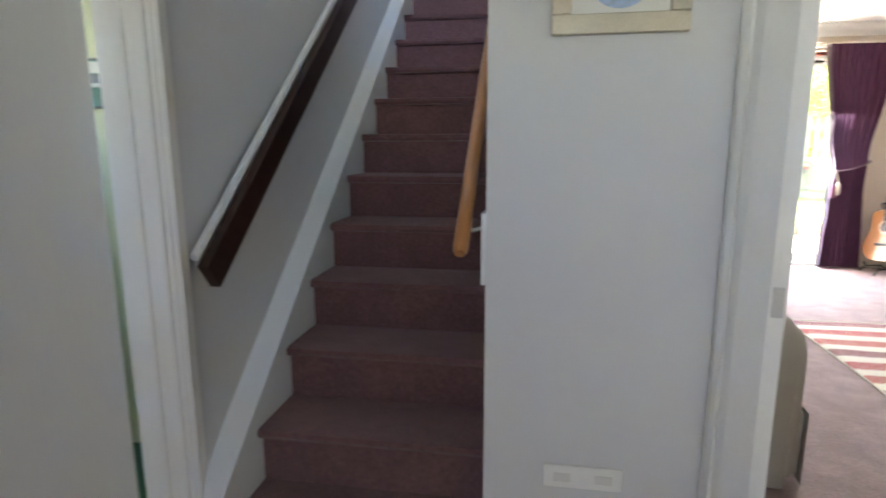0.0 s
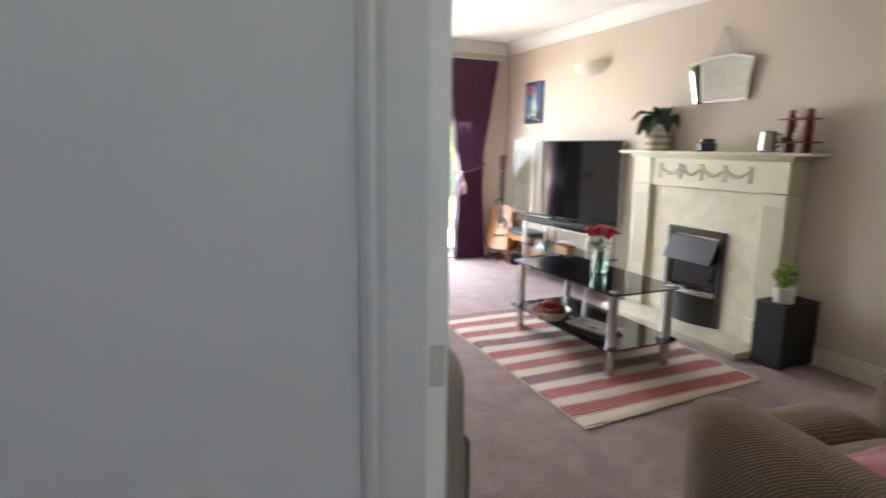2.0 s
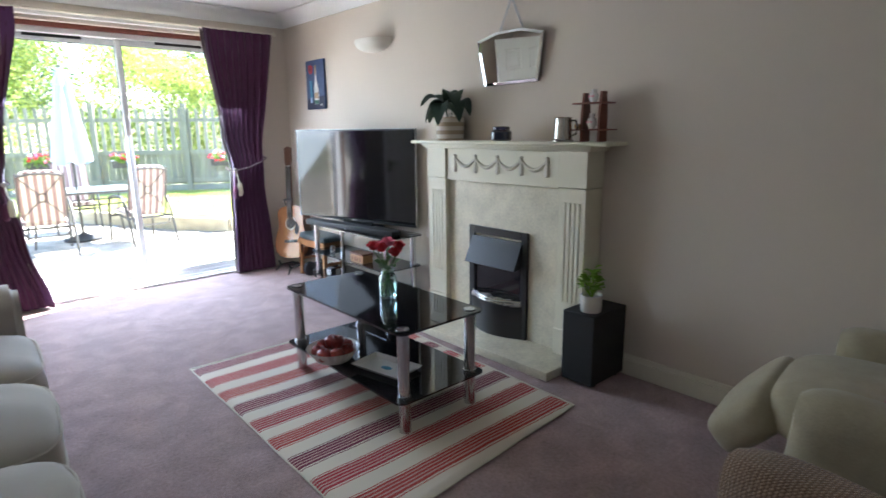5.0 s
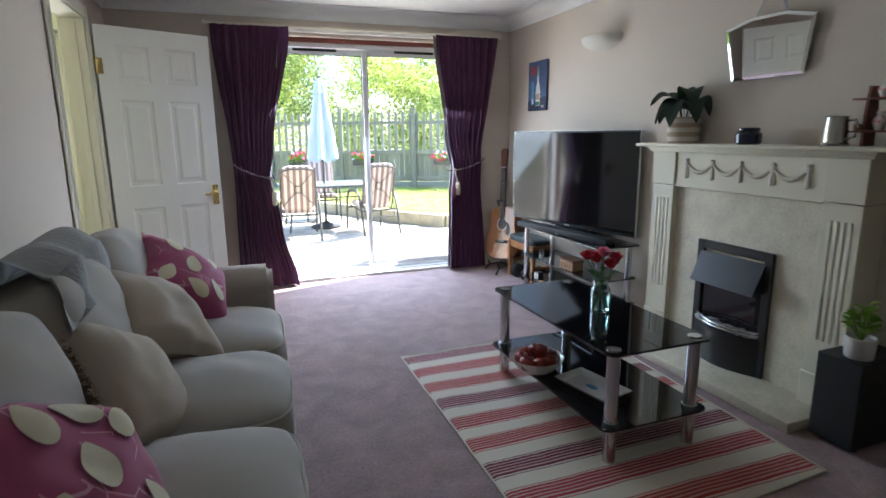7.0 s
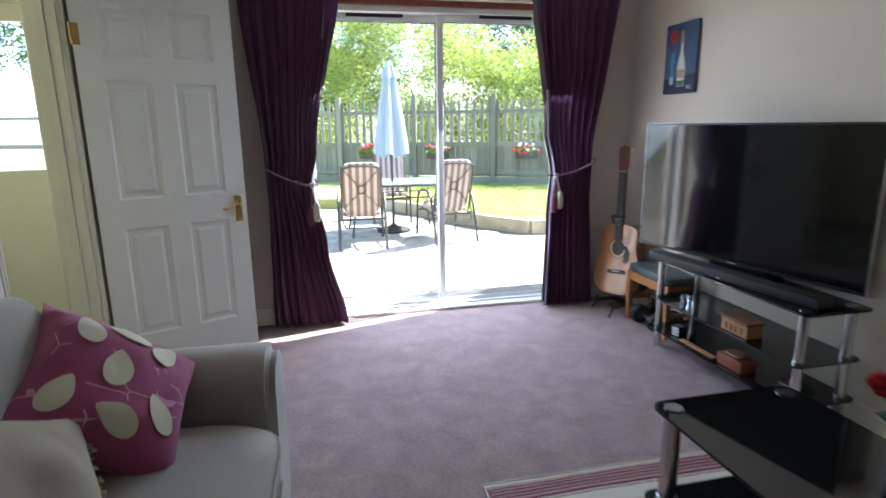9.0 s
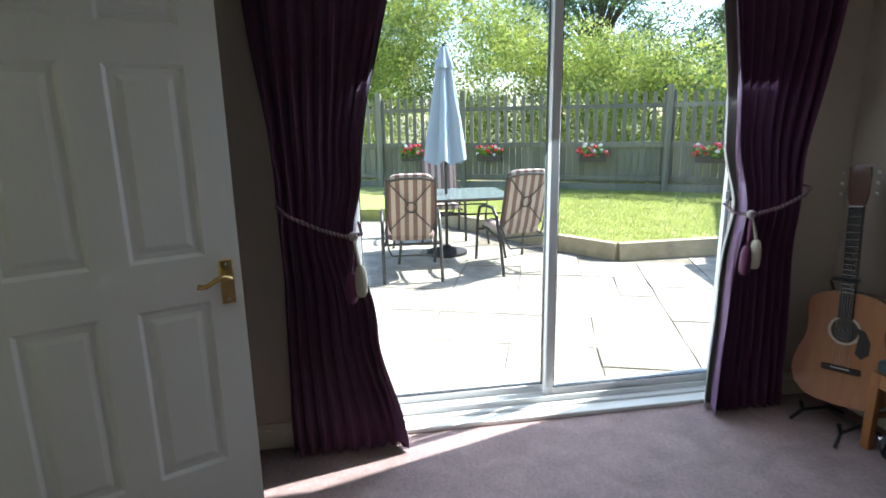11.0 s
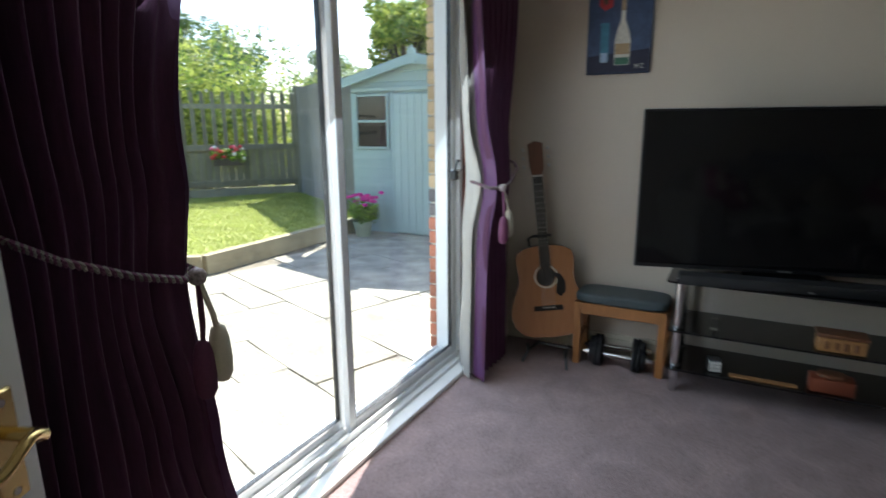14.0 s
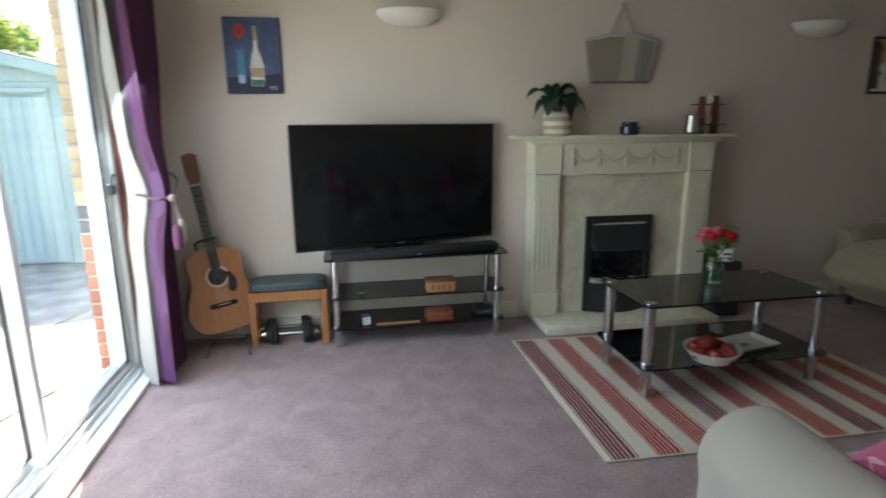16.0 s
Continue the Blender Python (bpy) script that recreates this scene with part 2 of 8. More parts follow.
SATIN = mk("purple_satin_band", (0.095, 0.020, 0.105), 0.5, var=0.12, scale=25, bump=0.25, bscale=200, stretch=(1, 1, 0.2), sheen=0.3)
STRIPE = mk("dark_band_stripe", (0.06, 0.03, 0.04), 0.85, var=0.1, bump=0.1)
CORD = mk("cream_cord", (0.24, 0.22, 0.20), 0.85, var=0.1, bump=0.3)
ROPE = mk("mauve_cream_rope", (0.34, 0.28, 0.28), 0.8, var=0.75, scale=150, bump=0.5, bscale=160)
TASSELCREAM = mk("cream_tassel", (0.62, 0.57, 0.44), 0.6, var=0.1, bump=0.2)
TASSELPLUM = mk("plum_tassel", (0.13, 0.03, 0.08), 0.7, var=0.2, bump=0.3)
SPRUCE = mk("guitar_spruce", (0.37, 0.165, 0.07), 0.25, var=0.12, scale=6, bump=0.03, stretch=(8, 8, 0.4), coat=0.5)
MAHOG = mk("guitar_mahogany", (0.13, 0.05, 0.025), 0.3, var=0.2, scale=8, bump=0.05, stretch=(6, 6, 0.5), coat=0.4)
EBONY = mk("ebony", (0.014, 0.010, 0.008), 0.4, var=0.2, bump=0.05)
OAK = mk("orange_oak", (0.36, 0.155, 0.05), 0.42, var=0.2, scale=9, bump=0.1, bscale=60, stretch=(5, 5, 0.6))
DARKOAK = mk("walnut_wood", (0.16, 0.065, 0.03), 0.42, var=0.25, scale=9, bump=0.1, bscale=60, stretch=(1, 5, 5))
REDSHELF = mk("mahogany_shelf", (0.17, 0.045, 0.022), 0.4, var=0.2, scale=9, bump=0.08, stretch=(5, 1, 5))
SEATBLUE = mk("slate_leather", (0.055, 0.075, 0.082), 0.45, var=0.12, scale=9, bump=0.2, bscale=120)
RUBBER = mk("black_rubber", (0.014, 0.014, 0.015), 0.6, var=0.1, bump=0.1)
CERAMIC = mk("white_ceramic", (0.72, 0.70, 0.66), 0.2, var=0.03, bump=0.02)
NAVYGLASS = mk("navy_glaze", (0.012, 0.016, 0.045), 0.12, var=0.1, bump=0.02, coat=0.5)
PEWTER = mk("pewter", (0.48, 0.46, 0.42), 0.25, 1.0, var=0.12, bump=0.05)
LEAFDARK = mk("dark_leaf", (0.012, 0.036, 0.015), 0.55, var=0.35, scale=25, bump=0.15)
LEAFLIGHT = mk("bright_leaf", (0.22, 0.38, 0.04), 0.45, var=0.3, scale=25, bump=0.15)
LEAFPALE = mk("cream_leaf_print", (0.66, 0.60, 0.44), 0.9, var=0.06, scale=30, bump=0.2, bscale=300)
STEM = mk("green_stem", (0.06, 0.15, 0.03), 0.5, var=0.2, bump=0.1)
ROSERED = mk("red_rose", (0.52, 0.012, 0.025), 0.6, var=0.25, scale=30, bump=0.1)
ROSEPINK = mk("pink_rose", (0.75, 0.16, 0.24), 0.6, var=0.2, scale=30, bump=0.1)
APPLE = mk("red_apple", (0.31, 0.04, 0.028), 0.3, var=0.55, scale=18, bump=0.03)
LAMPSHADE = mk("plaster_uplighter", (0.74, 0.71, 0.62), 0.7, var=0.02, bump=0.05)
GOLDWOOD = mk("dark_frame_wood", (0.045, 0.025, 0.014), 0.4, var=0.25, bump=0.1)
CREAMFRAME = mk("cream_washed_frame", (0.60, 0.54, 0.42), 0.5, var=0.12, scale=20, bump=0.15)
PAPER = mk("off_white_paper", (0.72, 0.71, 0.66), 0.9, var=0.03, bump=0.02)
HANDRAIL = mk("golden_pine_rail", (0.40, 0.17, 0.055), 0.3, var=0.18, scale=8, bump=0.05, stretch=(6, 1, 1), coat=0.3)
DARKRAIL = mk("dark_varnished_rail", (0.030, 0.012, 0.008), 0.35, var=0.2, bump=0.05)
STRING = mk("grey_white_stringer", (0.66, 0.68, 0.68), 0.45, var=0.03, bump=0.04)
SLAB = mk("sandstone_slab", (0.36, 0.33, 0.265), 0.85, var=0.60, scale=4.0, bump=0.5, bscale=40, depth=0.004)
MORTAR = mk("dirty_joint", (0.22, 0.19, 0.14), 0.95, var=0.4, scale=12, bump=0.4, bscale=60)
GRASS = mk("lawn_soil", (0.32, 0.34, 0.10), 0.9, var=0.35, scale=5, bump=0.8, bscale=160, depth=0.01)
BLADE = mk("grass_blade", (0.40, 0.45, 0.13), 0.6, var=0.35, scale=3, bump=0.0)
SLEEPER = mk("weathered_sleeper", (0.36, 0.31, 0.20), 0.9, var=0.3, scale=6, bump=0.5, bscale=50, stretch=(1, 1, 1))
FENCE = mk("weathered_fence_wood", (0.19, 0.19, 0.14), 0.9, var=0.3, scale=5, bump=0.5, bscale=60, stretch=(4, 4, 0.3))
REED = mk("grey_reed_screen", (0.24, 0.24, 0.22), 0.9, var=0.35, scale=30, bump=0.6, bscale=90, stretch=(6, 6, 0.15))
SHEDBLUE = mk("pale_blue_green_shed", (0.34, 0.46, 0.46), 0.75, var=0.10, scale=6, bump=0.2, bscale=70, stretch=(1, 0.3, 4))
FELT = mk("roofing_felt", (0.10, 0.10, 0.095), 0.95, var=0.2, bump=0.5)
BRICKRED = mk("red_brick", (0.36, 0.13, 0.075), 0.9, var=0.35, scale=9, bump=0.5, bscale=90)
BRICKBUFF = mk("buff_brick", (0.56, 0.42, 0.25), 0.9, var=0.25, scale=9, bump=0.5, bscale=90)
BRICKBLUE = mk("blue_brick", (0.11, 0.10, 0.10), 0.85, var=0.3, scale=9, bump=0.5, bscale=90)
MORTAR2 = mk("sand_mortar", (0.48, 0.43, 0.34), 0.95, var=0.15, bump=0.4)
CHAIRMET = mk("bronze_grey_metal", (0.075, 0.07, 0.06), 0.45, 0.6, var=0.15, bump=0.05)
PARASOL = mk("pale_blue_parasol", (0.36, 0.45, 0.52), 0.85, var=0.08, scale=5, bump=0.2, bscale=160)
PLANTER = mk("brown_planter", (0.07, 0.06, 0.05), 0.8, var=0.2, bump=0.2)
TERRA = mk("glazed_pot", (0.25, 0.30, 0.24), 0.4, var=0.2, bump=0.1)
MAGENTA = mk("magenta_flower", (0.60, 0.03, 0.28), 0.6, var=0.25, bump=0.1)
REDFLOWER = mk("red_flower", (0.62, 0.04, 0.04), 0.6, var=0.25, bump=0.1)
BARK = mk("bark", (0.09, 0.075, 0.05), 0.95, var=0.3, bump=0.6, bscale=50)
HEDGE = mk("hedge_leaf_bright", (0.42, 0.47, 0.10), 0.55, var=0.45, scale=0.9, bump=0.0)
HEDGE2 = mk("hedge_leaf_mid", (0.17, 0.25, 0.05), 0.55, var=0.45, scale=0.8, bump=0.0)
HEDGE3 = mk("tree_leaf_dark", (0.06, 0.11, 0.05), 0.55, var=0.4, scale=0.6, bump=0.0)
GRIP = mk("metal_strip", (0.10, 0.09, 0.08), 0.4, 0.8, var=0.1, bump=0.1)
BOXWOOD = mk("honey_wood_box", (0.40, 0.20, 0.075), 0.4, var=0.2, scale=12, bump=0.1, stretch=(1, 5, 5))
BOXRED = mk("red_brown_box", (0.22, 0.055, 0.025), 0.45, var=0.2, bump=0.1)
DKBLUE = mk("dark_blue_paint", (0.050, 0.080, 0.165), 0.6, var=0.35, scale=14, bump=0.5, bscale=60)
for n_, c_ in (("art_red", (0.45, 0.03, 0.04)), ("art_white", (0.65, 0.64, 0.58)), ("art_green", (0.05, 0.16, 0.10)), ("art_cyan", (0.06, 0.22, 0.34)),
               ("art_tan", (0.42, 0.30, 0.17)), ("art_brown", (0.10, 0.06, 0.035)), ("art_navy", (0.012, 0.014, 0.045)), ("art_sky", (0.40, 0.52, 0.68))):
    mk(n_, c_, 0.6, var=0.25, scale=18, bump=0.5, bscale=70)


def glass(name, tint=(1, 1, 1), rough=0.0, ior=1.45):
    m = bpy.data.materials.new(name)
    m.use_nodes = True
    t, p = nodes_of(m)
    p.inputs["Base Color"].default_value = (*tint, 1)
    p.inputs["Transmission Weight"].default_value = 1.0
    p.inputs["Roughness"].default_value, p.inputs["IOR"].default_value = rough, ior
    return m


def pane_glass(name, gloss=0.06):
    """Thin window glass: clear, with a faint mirror."""
    m = bpy.data.materials.new(name)
    m.use_nodes = True
    t = m.node_tree
    out = t.nodes["Material Output"]
    t.nodes.remove(t.nodes["Principled BSDF"])
    tr, gl, mx, lw = (t.nodes.new("ShaderNodeBsdfTransparent"), t.nodes.new("ShaderNodeBsdfGlossy"), t.nodes.new("ShaderNodeMixShader"), t.nodes.new("ShaderNodeLayerWeight"))
    tr.inputs[0].default_value = (0.97, 0.98, 0.975, 1)
    gl.inputs["Roughness"].default_value = 0.01
    pw, ma = t.nodes.new("ShaderNodeMath"), t.nodes.new("ShaderNodeMath")
    pw.operation, ma.operation = "POWER", "MULTIPLY_ADD"
    pw.inputs[1].default_value, ma.inputs[1].default_value, ma.inputs[2].default_value = 4.0, 0.5, 0.035
    t.links.new(lw.outputs["Facing"], pw.inputs[0])
    t.links.new(pw.outputs[0], ma.inputs[0])
    t.links.new(ma.outputs[0], mx.inputs[0])
    t.links.new(tr.outputs[0], mx.inputs[1])
    t.links.new(gl.outputs[0], mx.inputs[2])
    t.links.new(mx.outputs[0], out.inputs[0])
    return m


PANE = pane_glass("window_glass")
VASEGLASS = glass("pale_green_glass", (0.80, 0.93, 0.90))
SMOKEGLASS = glass("clear_tumbler_glass", (0.95, 0.97, 0.97))
MIRROR = bpy.data.materials.new("mirror_silver")
MIRROR.use_nodes = True
nodes_of(MIRROR)[1].inputs["Base Color"].default_value = (0.74, 0.76, 0.75, 1)
nodes_of(MIRROR)[1].inputs["Metallic"].default_value = 1.0
nodes_of(MIRROR)[1].inputs["Roughness"].default_value = 0.015


def carpet(name, base, patch=0.11):
    """Cut-pile carpet: tufts, and trodden patches where the pile leans."""
    m = mk(name, base, 0.98, var=0.34, scale=70, bump=0.9, bscale=330, sheen=0.15, depth=0.005)
    t, p = nodes_of(m)
    tc = t.nodes.new("ShaderNodeTexCoord")
    n = t.nodes.new("ShaderNodeTexNoise")
    n.inputs["Scale"].default_value, n.inputs["Detail"].default_value, n.inputs["Distortion"].default_value = 7.0, 12, 0.6
    t.links.new(tc.outputs["Object"], n.inputs["Vector"])
    r = t.nodes.new("ShaderNodeMapRange")
    r.inputs["From Min"].default_value, r.inputs["From Max"].default_value = 0.38, 0.66
    r.inputs["To Min"].default_value, r.inputs["To Max"].default_value = 1 - patch, 1 + patch
    t.links.new(n.outputs[0], r.inputs[0])
    old = p.inputs["Base Color"].links[0].from_socket
    mul = t.nodes.new("ShaderNodeVectorMath")
    mul.operation = "SCALE"
    t.links.new(old, mul.inputs[0])
    t.links.new(r.outputs[0], mul.inputs["Scale"])
    t.links.new(mul.outputs[0], p.inputs["Base Color"])
    return m


CARPET = carpet("dusty_rose_carpet", (0.345, 0.24, 0.23), 0.13)
STAIRCARPET = carpet("plum_brown_stair_carpet", (0.16, 0.075, 0.075), 0.08)


def rug_material():
    """Woven cotton stripes across the rug: cream bands, thin red and plum lines in groups."""
    m = mk("striped_cotton_rug", (0.6, 0.6, 0.6), 0.95, var=0.1, scale=12, bump=0.5, bscale=260, depth=0.002)
    t, p = nodes_of(m)
    tc = t.nodes.new("ShaderNodeTexCoord")
    sep = t.nodes.new("ShaderNodeSeparateXYZ")
    wob = t.nodes.new("ShaderNodeTexNoise")
    wob.inputs["Scale"].default_value = 7
    t.links.new(tc.outputs["Object"], wob.inputs["Vector"])
    t.links.new(tc.outputs["Object"], sep.inputs[0])
    a = t.nodes.new("ShaderNodeMath")
    a.operation = "MULTIPLY_ADD"
    a.inputs[1].default_value = 0.012
    t.links.new(wob.outputs[0], a.inputs[0])
    t.links.new(sep.outputs["Y"], a.inputs[2])
    bands = []
    for period, shift in ((0.19, -0.021), (0.57, 0.132)):
        sh = t.nodes.new("ShaderNodeMath")
        sh.operation = "ADD"
        sh.inputs[1].default_value = 10.0 + shift
        t.links.new(a.outputs[0], sh.inputs[0])
        dv = t.nodes.new("ShaderNodeMath")
        dv.operation = "DIVIDE"
        dv.inputs[1].default_value = period
        t.links.new(sh.outputs[0], dv.inputs[0])
        fr = t.nodes.new("ShaderNodeMath")
        fr.operation = "FRACT"
        t.links.new(dv.outputs[0], fr.inputs[0])
        bands.append(fr)
    ramp = t.nodes.new("ShaderNodeValToRGB")
    ramp.color_ramp.interpolation = "CONSTANT"
    cream, red, gap = (0.64, 0.575, 0.47, 1), (0.34, 0.022, 0.030, 1), (0.52, 0.36, 0.30, 1)
    e = ramp.color_ramp.elements
    e[0].position, e[0].color = 0.0, cream
    e[1].position, e[1].color = 0.355, red
    for pos, col in ((0.383, cream), (0.425, red), (0.505, gap), (0.548, red), (0.608, gap), (0.640, red), (0.704, gap), (0.736, red), (0.800, gap), (0.832, red), (0.892, cream), (0.922, red), (0.950, cream)):
        k = e.new(pos)
        k.color = col
    t.links.new(bands[0].outputs[0], ramp.inputs[0])
    plum = t.nodes.new("ShaderNodeValToRGB")
    plum.color_ramp.interpolation = "CONSTANT"
    plum.color_ramp.elements[0].color = (0.42, 0.60, 1.25, 1)
    plum.color_ramp.elements[1].position, plum.color_ramp.elements[1].color = 0.333, (1.05, 1.6, 0.9, 1)
    k = plum.color_ramp.elements.new(0.667)
    k.color = (1, 1, 1, 1)
    t.links.new(bands[1].outputs[0], plum.inputs[0])
    isred = t.nodes.new("ShaderNodeMath")
    isred.operation = "LESS_THAN"
    isred.inputs[1].default_value = 0.2
    sg = t.nodes.new("ShaderNodeSeparateColor")
    t.links.new(ramp.outputs[0], sg.inputs[0])
    t.links.new(sg.outputs[1], isred.inputs[0])
    mx = t.nodes.new("ShaderNodeMix")
    mx.data_type, mx.blend_type = "RGBA", "MULTIPLY"
    t.links.new(isred.outputs[0], mx.inputs[0])
    t.links.new(ramp.outputs[0], mx.inputs[6])
    t.links.new(plum.outputs[0], mx.inputs[7])
    t.links.new(mx.outputs[2], p.inputs["Base Color"])
    return m


RUG = rug_material()


def knit(name, light, dark, sx=58.0, sz=92.0):
    """Ribbed, looped upholstery: rows of stitches with dark gaps."""
    m = mk(name, light, 0.95, var=0.1, scale=10, bump=0.0, sheen=0.2)
    t, p = nodes_of(m)
    tc = t.nodes.new("ShaderNodeTexCoord")
    w1, w2 = t.nodes.new("ShaderNodeTexWave"), t.nodes.new("ShaderNodeTexWave")
    w1.bands_direction, w2.bands_direction = "DIAGONAL", "Y"
    w1.inputs["Scale"].default_value, w2.inputs["Scale"].default_value = sx, sz * 0.35
    for w in (w1, w2):
        w.inputs["Distortion"].default_value, w.inputs["Detail Scale"].default_value = 2.2, 2.0
        t.links.new(tc.outputs["Object"], w.inputs["Vector"])
    mul = t.nodes.new("ShaderNodeMath")
    mul.operation = "MULTIPLY"
    t.links.new(w1.outputs["Fac"], mul.inputs[0])
    t.links.new(w2.outputs["Fac"], mul.inputs[1])
    r = t.nodes.new("ShaderNodeValToRGB")
    r.color_ramp.elements[0].position, r.color_ramp.elements[0].color = 0.05, (*dark, 1)
    r.color_ramp.elements[1].position, r.color_ramp.elements[1].color = 0.45, (*light, 1)
    t.links.new(mul.outputs[0], r.inputs[0])
    t.links.new(r.outputs[0], p.inputs["Base Color"])
    b = t.nodes.new("ShaderNodeBump")
    b.inputs["Strength"].default_value, b.inputs["Distance"].default_value = 0.6, 0.005
    t.links.new(mul.outputs[0], b.inputs["Height"])
    t.links.new(b.outputs[0], p.inputs["Normal"])
    return m


KNIT = knit("brown_knit_upholstery", (0.29, 0.185, 0.11), (0.13, 0.078, 0.045))


def twig_print(name):
    """Magenta cotton printed with pale branching lines."""
    m = mk(name, (0.36, 0.070, 0.155), 0.9, var=0.1, scale=5, bump=0.3, bscale=350, sheen=0.2)
    t, p = nodes_of(m)
    tc = t.nodes.new("ShaderNodeTexCoord")
    v = t.nodes.new("ShaderNodeTexVoronoi")
    v.feature = "DISTANCE_TO_EDGE"
    v.inputs["Scale"].default_value = 13
    n = t.nodes.new("ShaderNodeTexNoise")
    n.inputs["Scale"].default_value = 9
    t.links.new(tc.outputs["Object"], v.inputs["Vector"])
    t.links.new(tc.outputs["Object"], n.inputs["Vector"])
    lt = t.nodes.new("ShaderNodeMath")
    lt.operation = "LESS_THAN"
    lt.inputs[1].default_value = 0.022
    gt = t.nodes.new("ShaderNodeMath")
    gt.operation = "GREATER_THAN"
    gt.inputs[1].default_value = 0.53
    t.links.new(v.outputs["Distance"], lt.inputs[0])
    t.links.new(n.outputs[0], gt.inputs[0])
    mu = t.nodes.new("ShaderNodeMath")
    mu.operation = "MULTIPLY"
    t.links.new(lt.outputs[0], mu.inputs[0])
    t.links.new(gt.outputs[0], mu.inputs[1])
    mx = t.nodes.new("ShaderNodeMix")
    mx.data_type = "RGBA"
    mx.inputs[7].default_value = (0.60, 0.30, 0.36, 1)
    t.links.new(mu.outputs[0], mx.inputs[0])
    t.links.new(p.inputs["Base Color"].links[0].from_socket, mx.inputs[6])
    t.links.new(mx.outputs[2], p.inputs["Base Color"])
    return m


TWIG = twig_print("magenta_twig_print")


def stripes(name, cols, width, axis="X"):
    """Woven upright stripes of equal width."""
    m = mk(name, cols[0], 0.9, var=0.05, bump=0.2)
    t, p = nodes_of(m)
    tc = t.nodes.new("ShaderNodeTexCoord")
    sep = t.nodes.new("ShaderNodeSeparateXYZ")
    t.links.new(tc.outputs["Object"], sep.inputs[0])
    dv = t.nodes.new("ShaderNodeMath")
    dv.operation = "MULTIPLY_ADD"
    dv.inputs[1].default_value, dv.inputs[2].default_value = 1 / width, 50.25
    t.links.new(sep.outputs[axis], dv.inputs[0])
    fr = t.nodes.new("ShaderNodeMath")
    fr.operation = "FRACT"
    t.links.new(dv.outputs[0], fr.inputs[0])
    r = t.nodes.new("ShaderNodeValToRGB")
    r.color_ramp.interpolation = "CONSTANT"
    r.color_ramp.elements[0].color = (*cols[0], 1)
    r.color_ramp.elements[1].position, r.color_ramp.elements[1].color = 0.5, (*cols[1], 1)
    t.links.new(fr.outputs[0], r.inputs[0])
    t.links.new(r.outputs[0], p.inputs["Base Color"])
    return m


STRIPEPAD = stripes("striped_garden_pad", ((0.46, 0.40, 0.33), (0.20, 0.13, 0.115)), 0.085)
BASKET = stripes("banded_rope_pot", ((0.42, 0.33, 0.22), (0.66, 0.60, 0.50)), 0.05, "Z")


def leafy(m, share=0.45):
    """Sunlight also shows through the leaf."""
    t, p = nodes_of(m)
    out = t.nodes["Material Output"]
    tl_, mx = t.nodes.new("ShaderNodeBsdfTranslucent"), t.nodes.new("ShaderNodeMixShader")
    mx.inputs[0].default_value = share
    t.links.new(p.inputs["Base Color"].links[0].from_socket, tl_.inputs[0])
    t.links.new(p.outputs[0], mx.inputs[1])
    t.links.new(tl_.outputs[0], mx.inputs[2])
    t.links.new(mx.outputs[0], out.inputs[0])


def by_piece(m, amount):
    """Each piece a little lighter or darker than the next."""
    t, p = nodes_of(m)
    oi, mr, mul = t.nodes.new("ShaderNodeObjectInfo"), t.nodes.new("ShaderNodeMapRange"), t.nodes.new("ShaderNodeVectorMath")
    mr.inputs["To Min"].default_value, mr.inputs["To Max"].default_value = 1 - amount, 1 + amount
    mul.operation = "SCALE"
    t.links.new(oi.outputs["Random"], mr.inputs[0])
    t.links.new(p.inputs["Base Color"].links[0].from_socket, mul.inputs[0])
    t.links.new(mr.outputs[0], mul.inputs["Scale"])
    t.links.new(mul.outputs[0], p.inputs["Base Color"])


def wrinkled(m, scale, depth, stretch=(1, 1, 1)):
    """Loose cloth: soft folds over the weave."""
    t, p = nodes_of(m)
    tc, mp = t.nodes.new("ShaderNodeTexCoord"), t.nodes.new("ShaderNodeMapping")
    mp.inputs["Scale"].default_value = stretch
    n, b = t.nodes.new("ShaderNodeTexNoise"), t.nodes.new("ShaderNodeBump")
    n.noise_type = "RIDGED_MULTIFRACTAL"
    n.inputs["Scale"].default_value, n.inputs["Detail"].default_value, n.inputs["Distortion"].default_value = scale, 2.0, 0.6
    b.inputs["Strength"].default_value, b.inputs["Distance"].default_value = 0.7, depth
    t.links.new(tc.outputs["Object"], mp.inputs[0])
    t.links.new(mp.outputs[0], n.inputs["Vector"])
    t.links.new(n.outputs[0], b.inputs["Height"])
    if p.inputs["Normal"].links:
        t.links.new(p.inputs["Normal"].links[0].from_socket, b.inputs["Normal"])
    t.links.new(b.outputs[0], p.inputs["Normal"])


wrinkled(SOFA, 3.2, 0.045, (1, 0.8, 1.6))
wrinkled(LINEN, 5.0, 0.035)
wrinkled(TWIG, 5.0, 0.03)
wrinkled(REDCUSH, 6.0, 0.04)
wrinkled(CREAMFAB, 4.0, 0.02)
wrinkled(CURTAIN, 6.0, 0.005, (2, 2, 0.5))
for m_ in (HEDGE, HEDGE2, HEDGE3, BLADE, LEAFLIGHT):
    leafy(m_)
for m_, a_ in ((SLAB, 0.14), (FENCE, 0.2), (BRICKRED, 0.25), (BRICKBUFF, 0.2), (BRICKBLUE, 0.2), (PEBBLE, 0.4), (SHEDBLUE, 0.05)):
    by_piece(m_, a_)

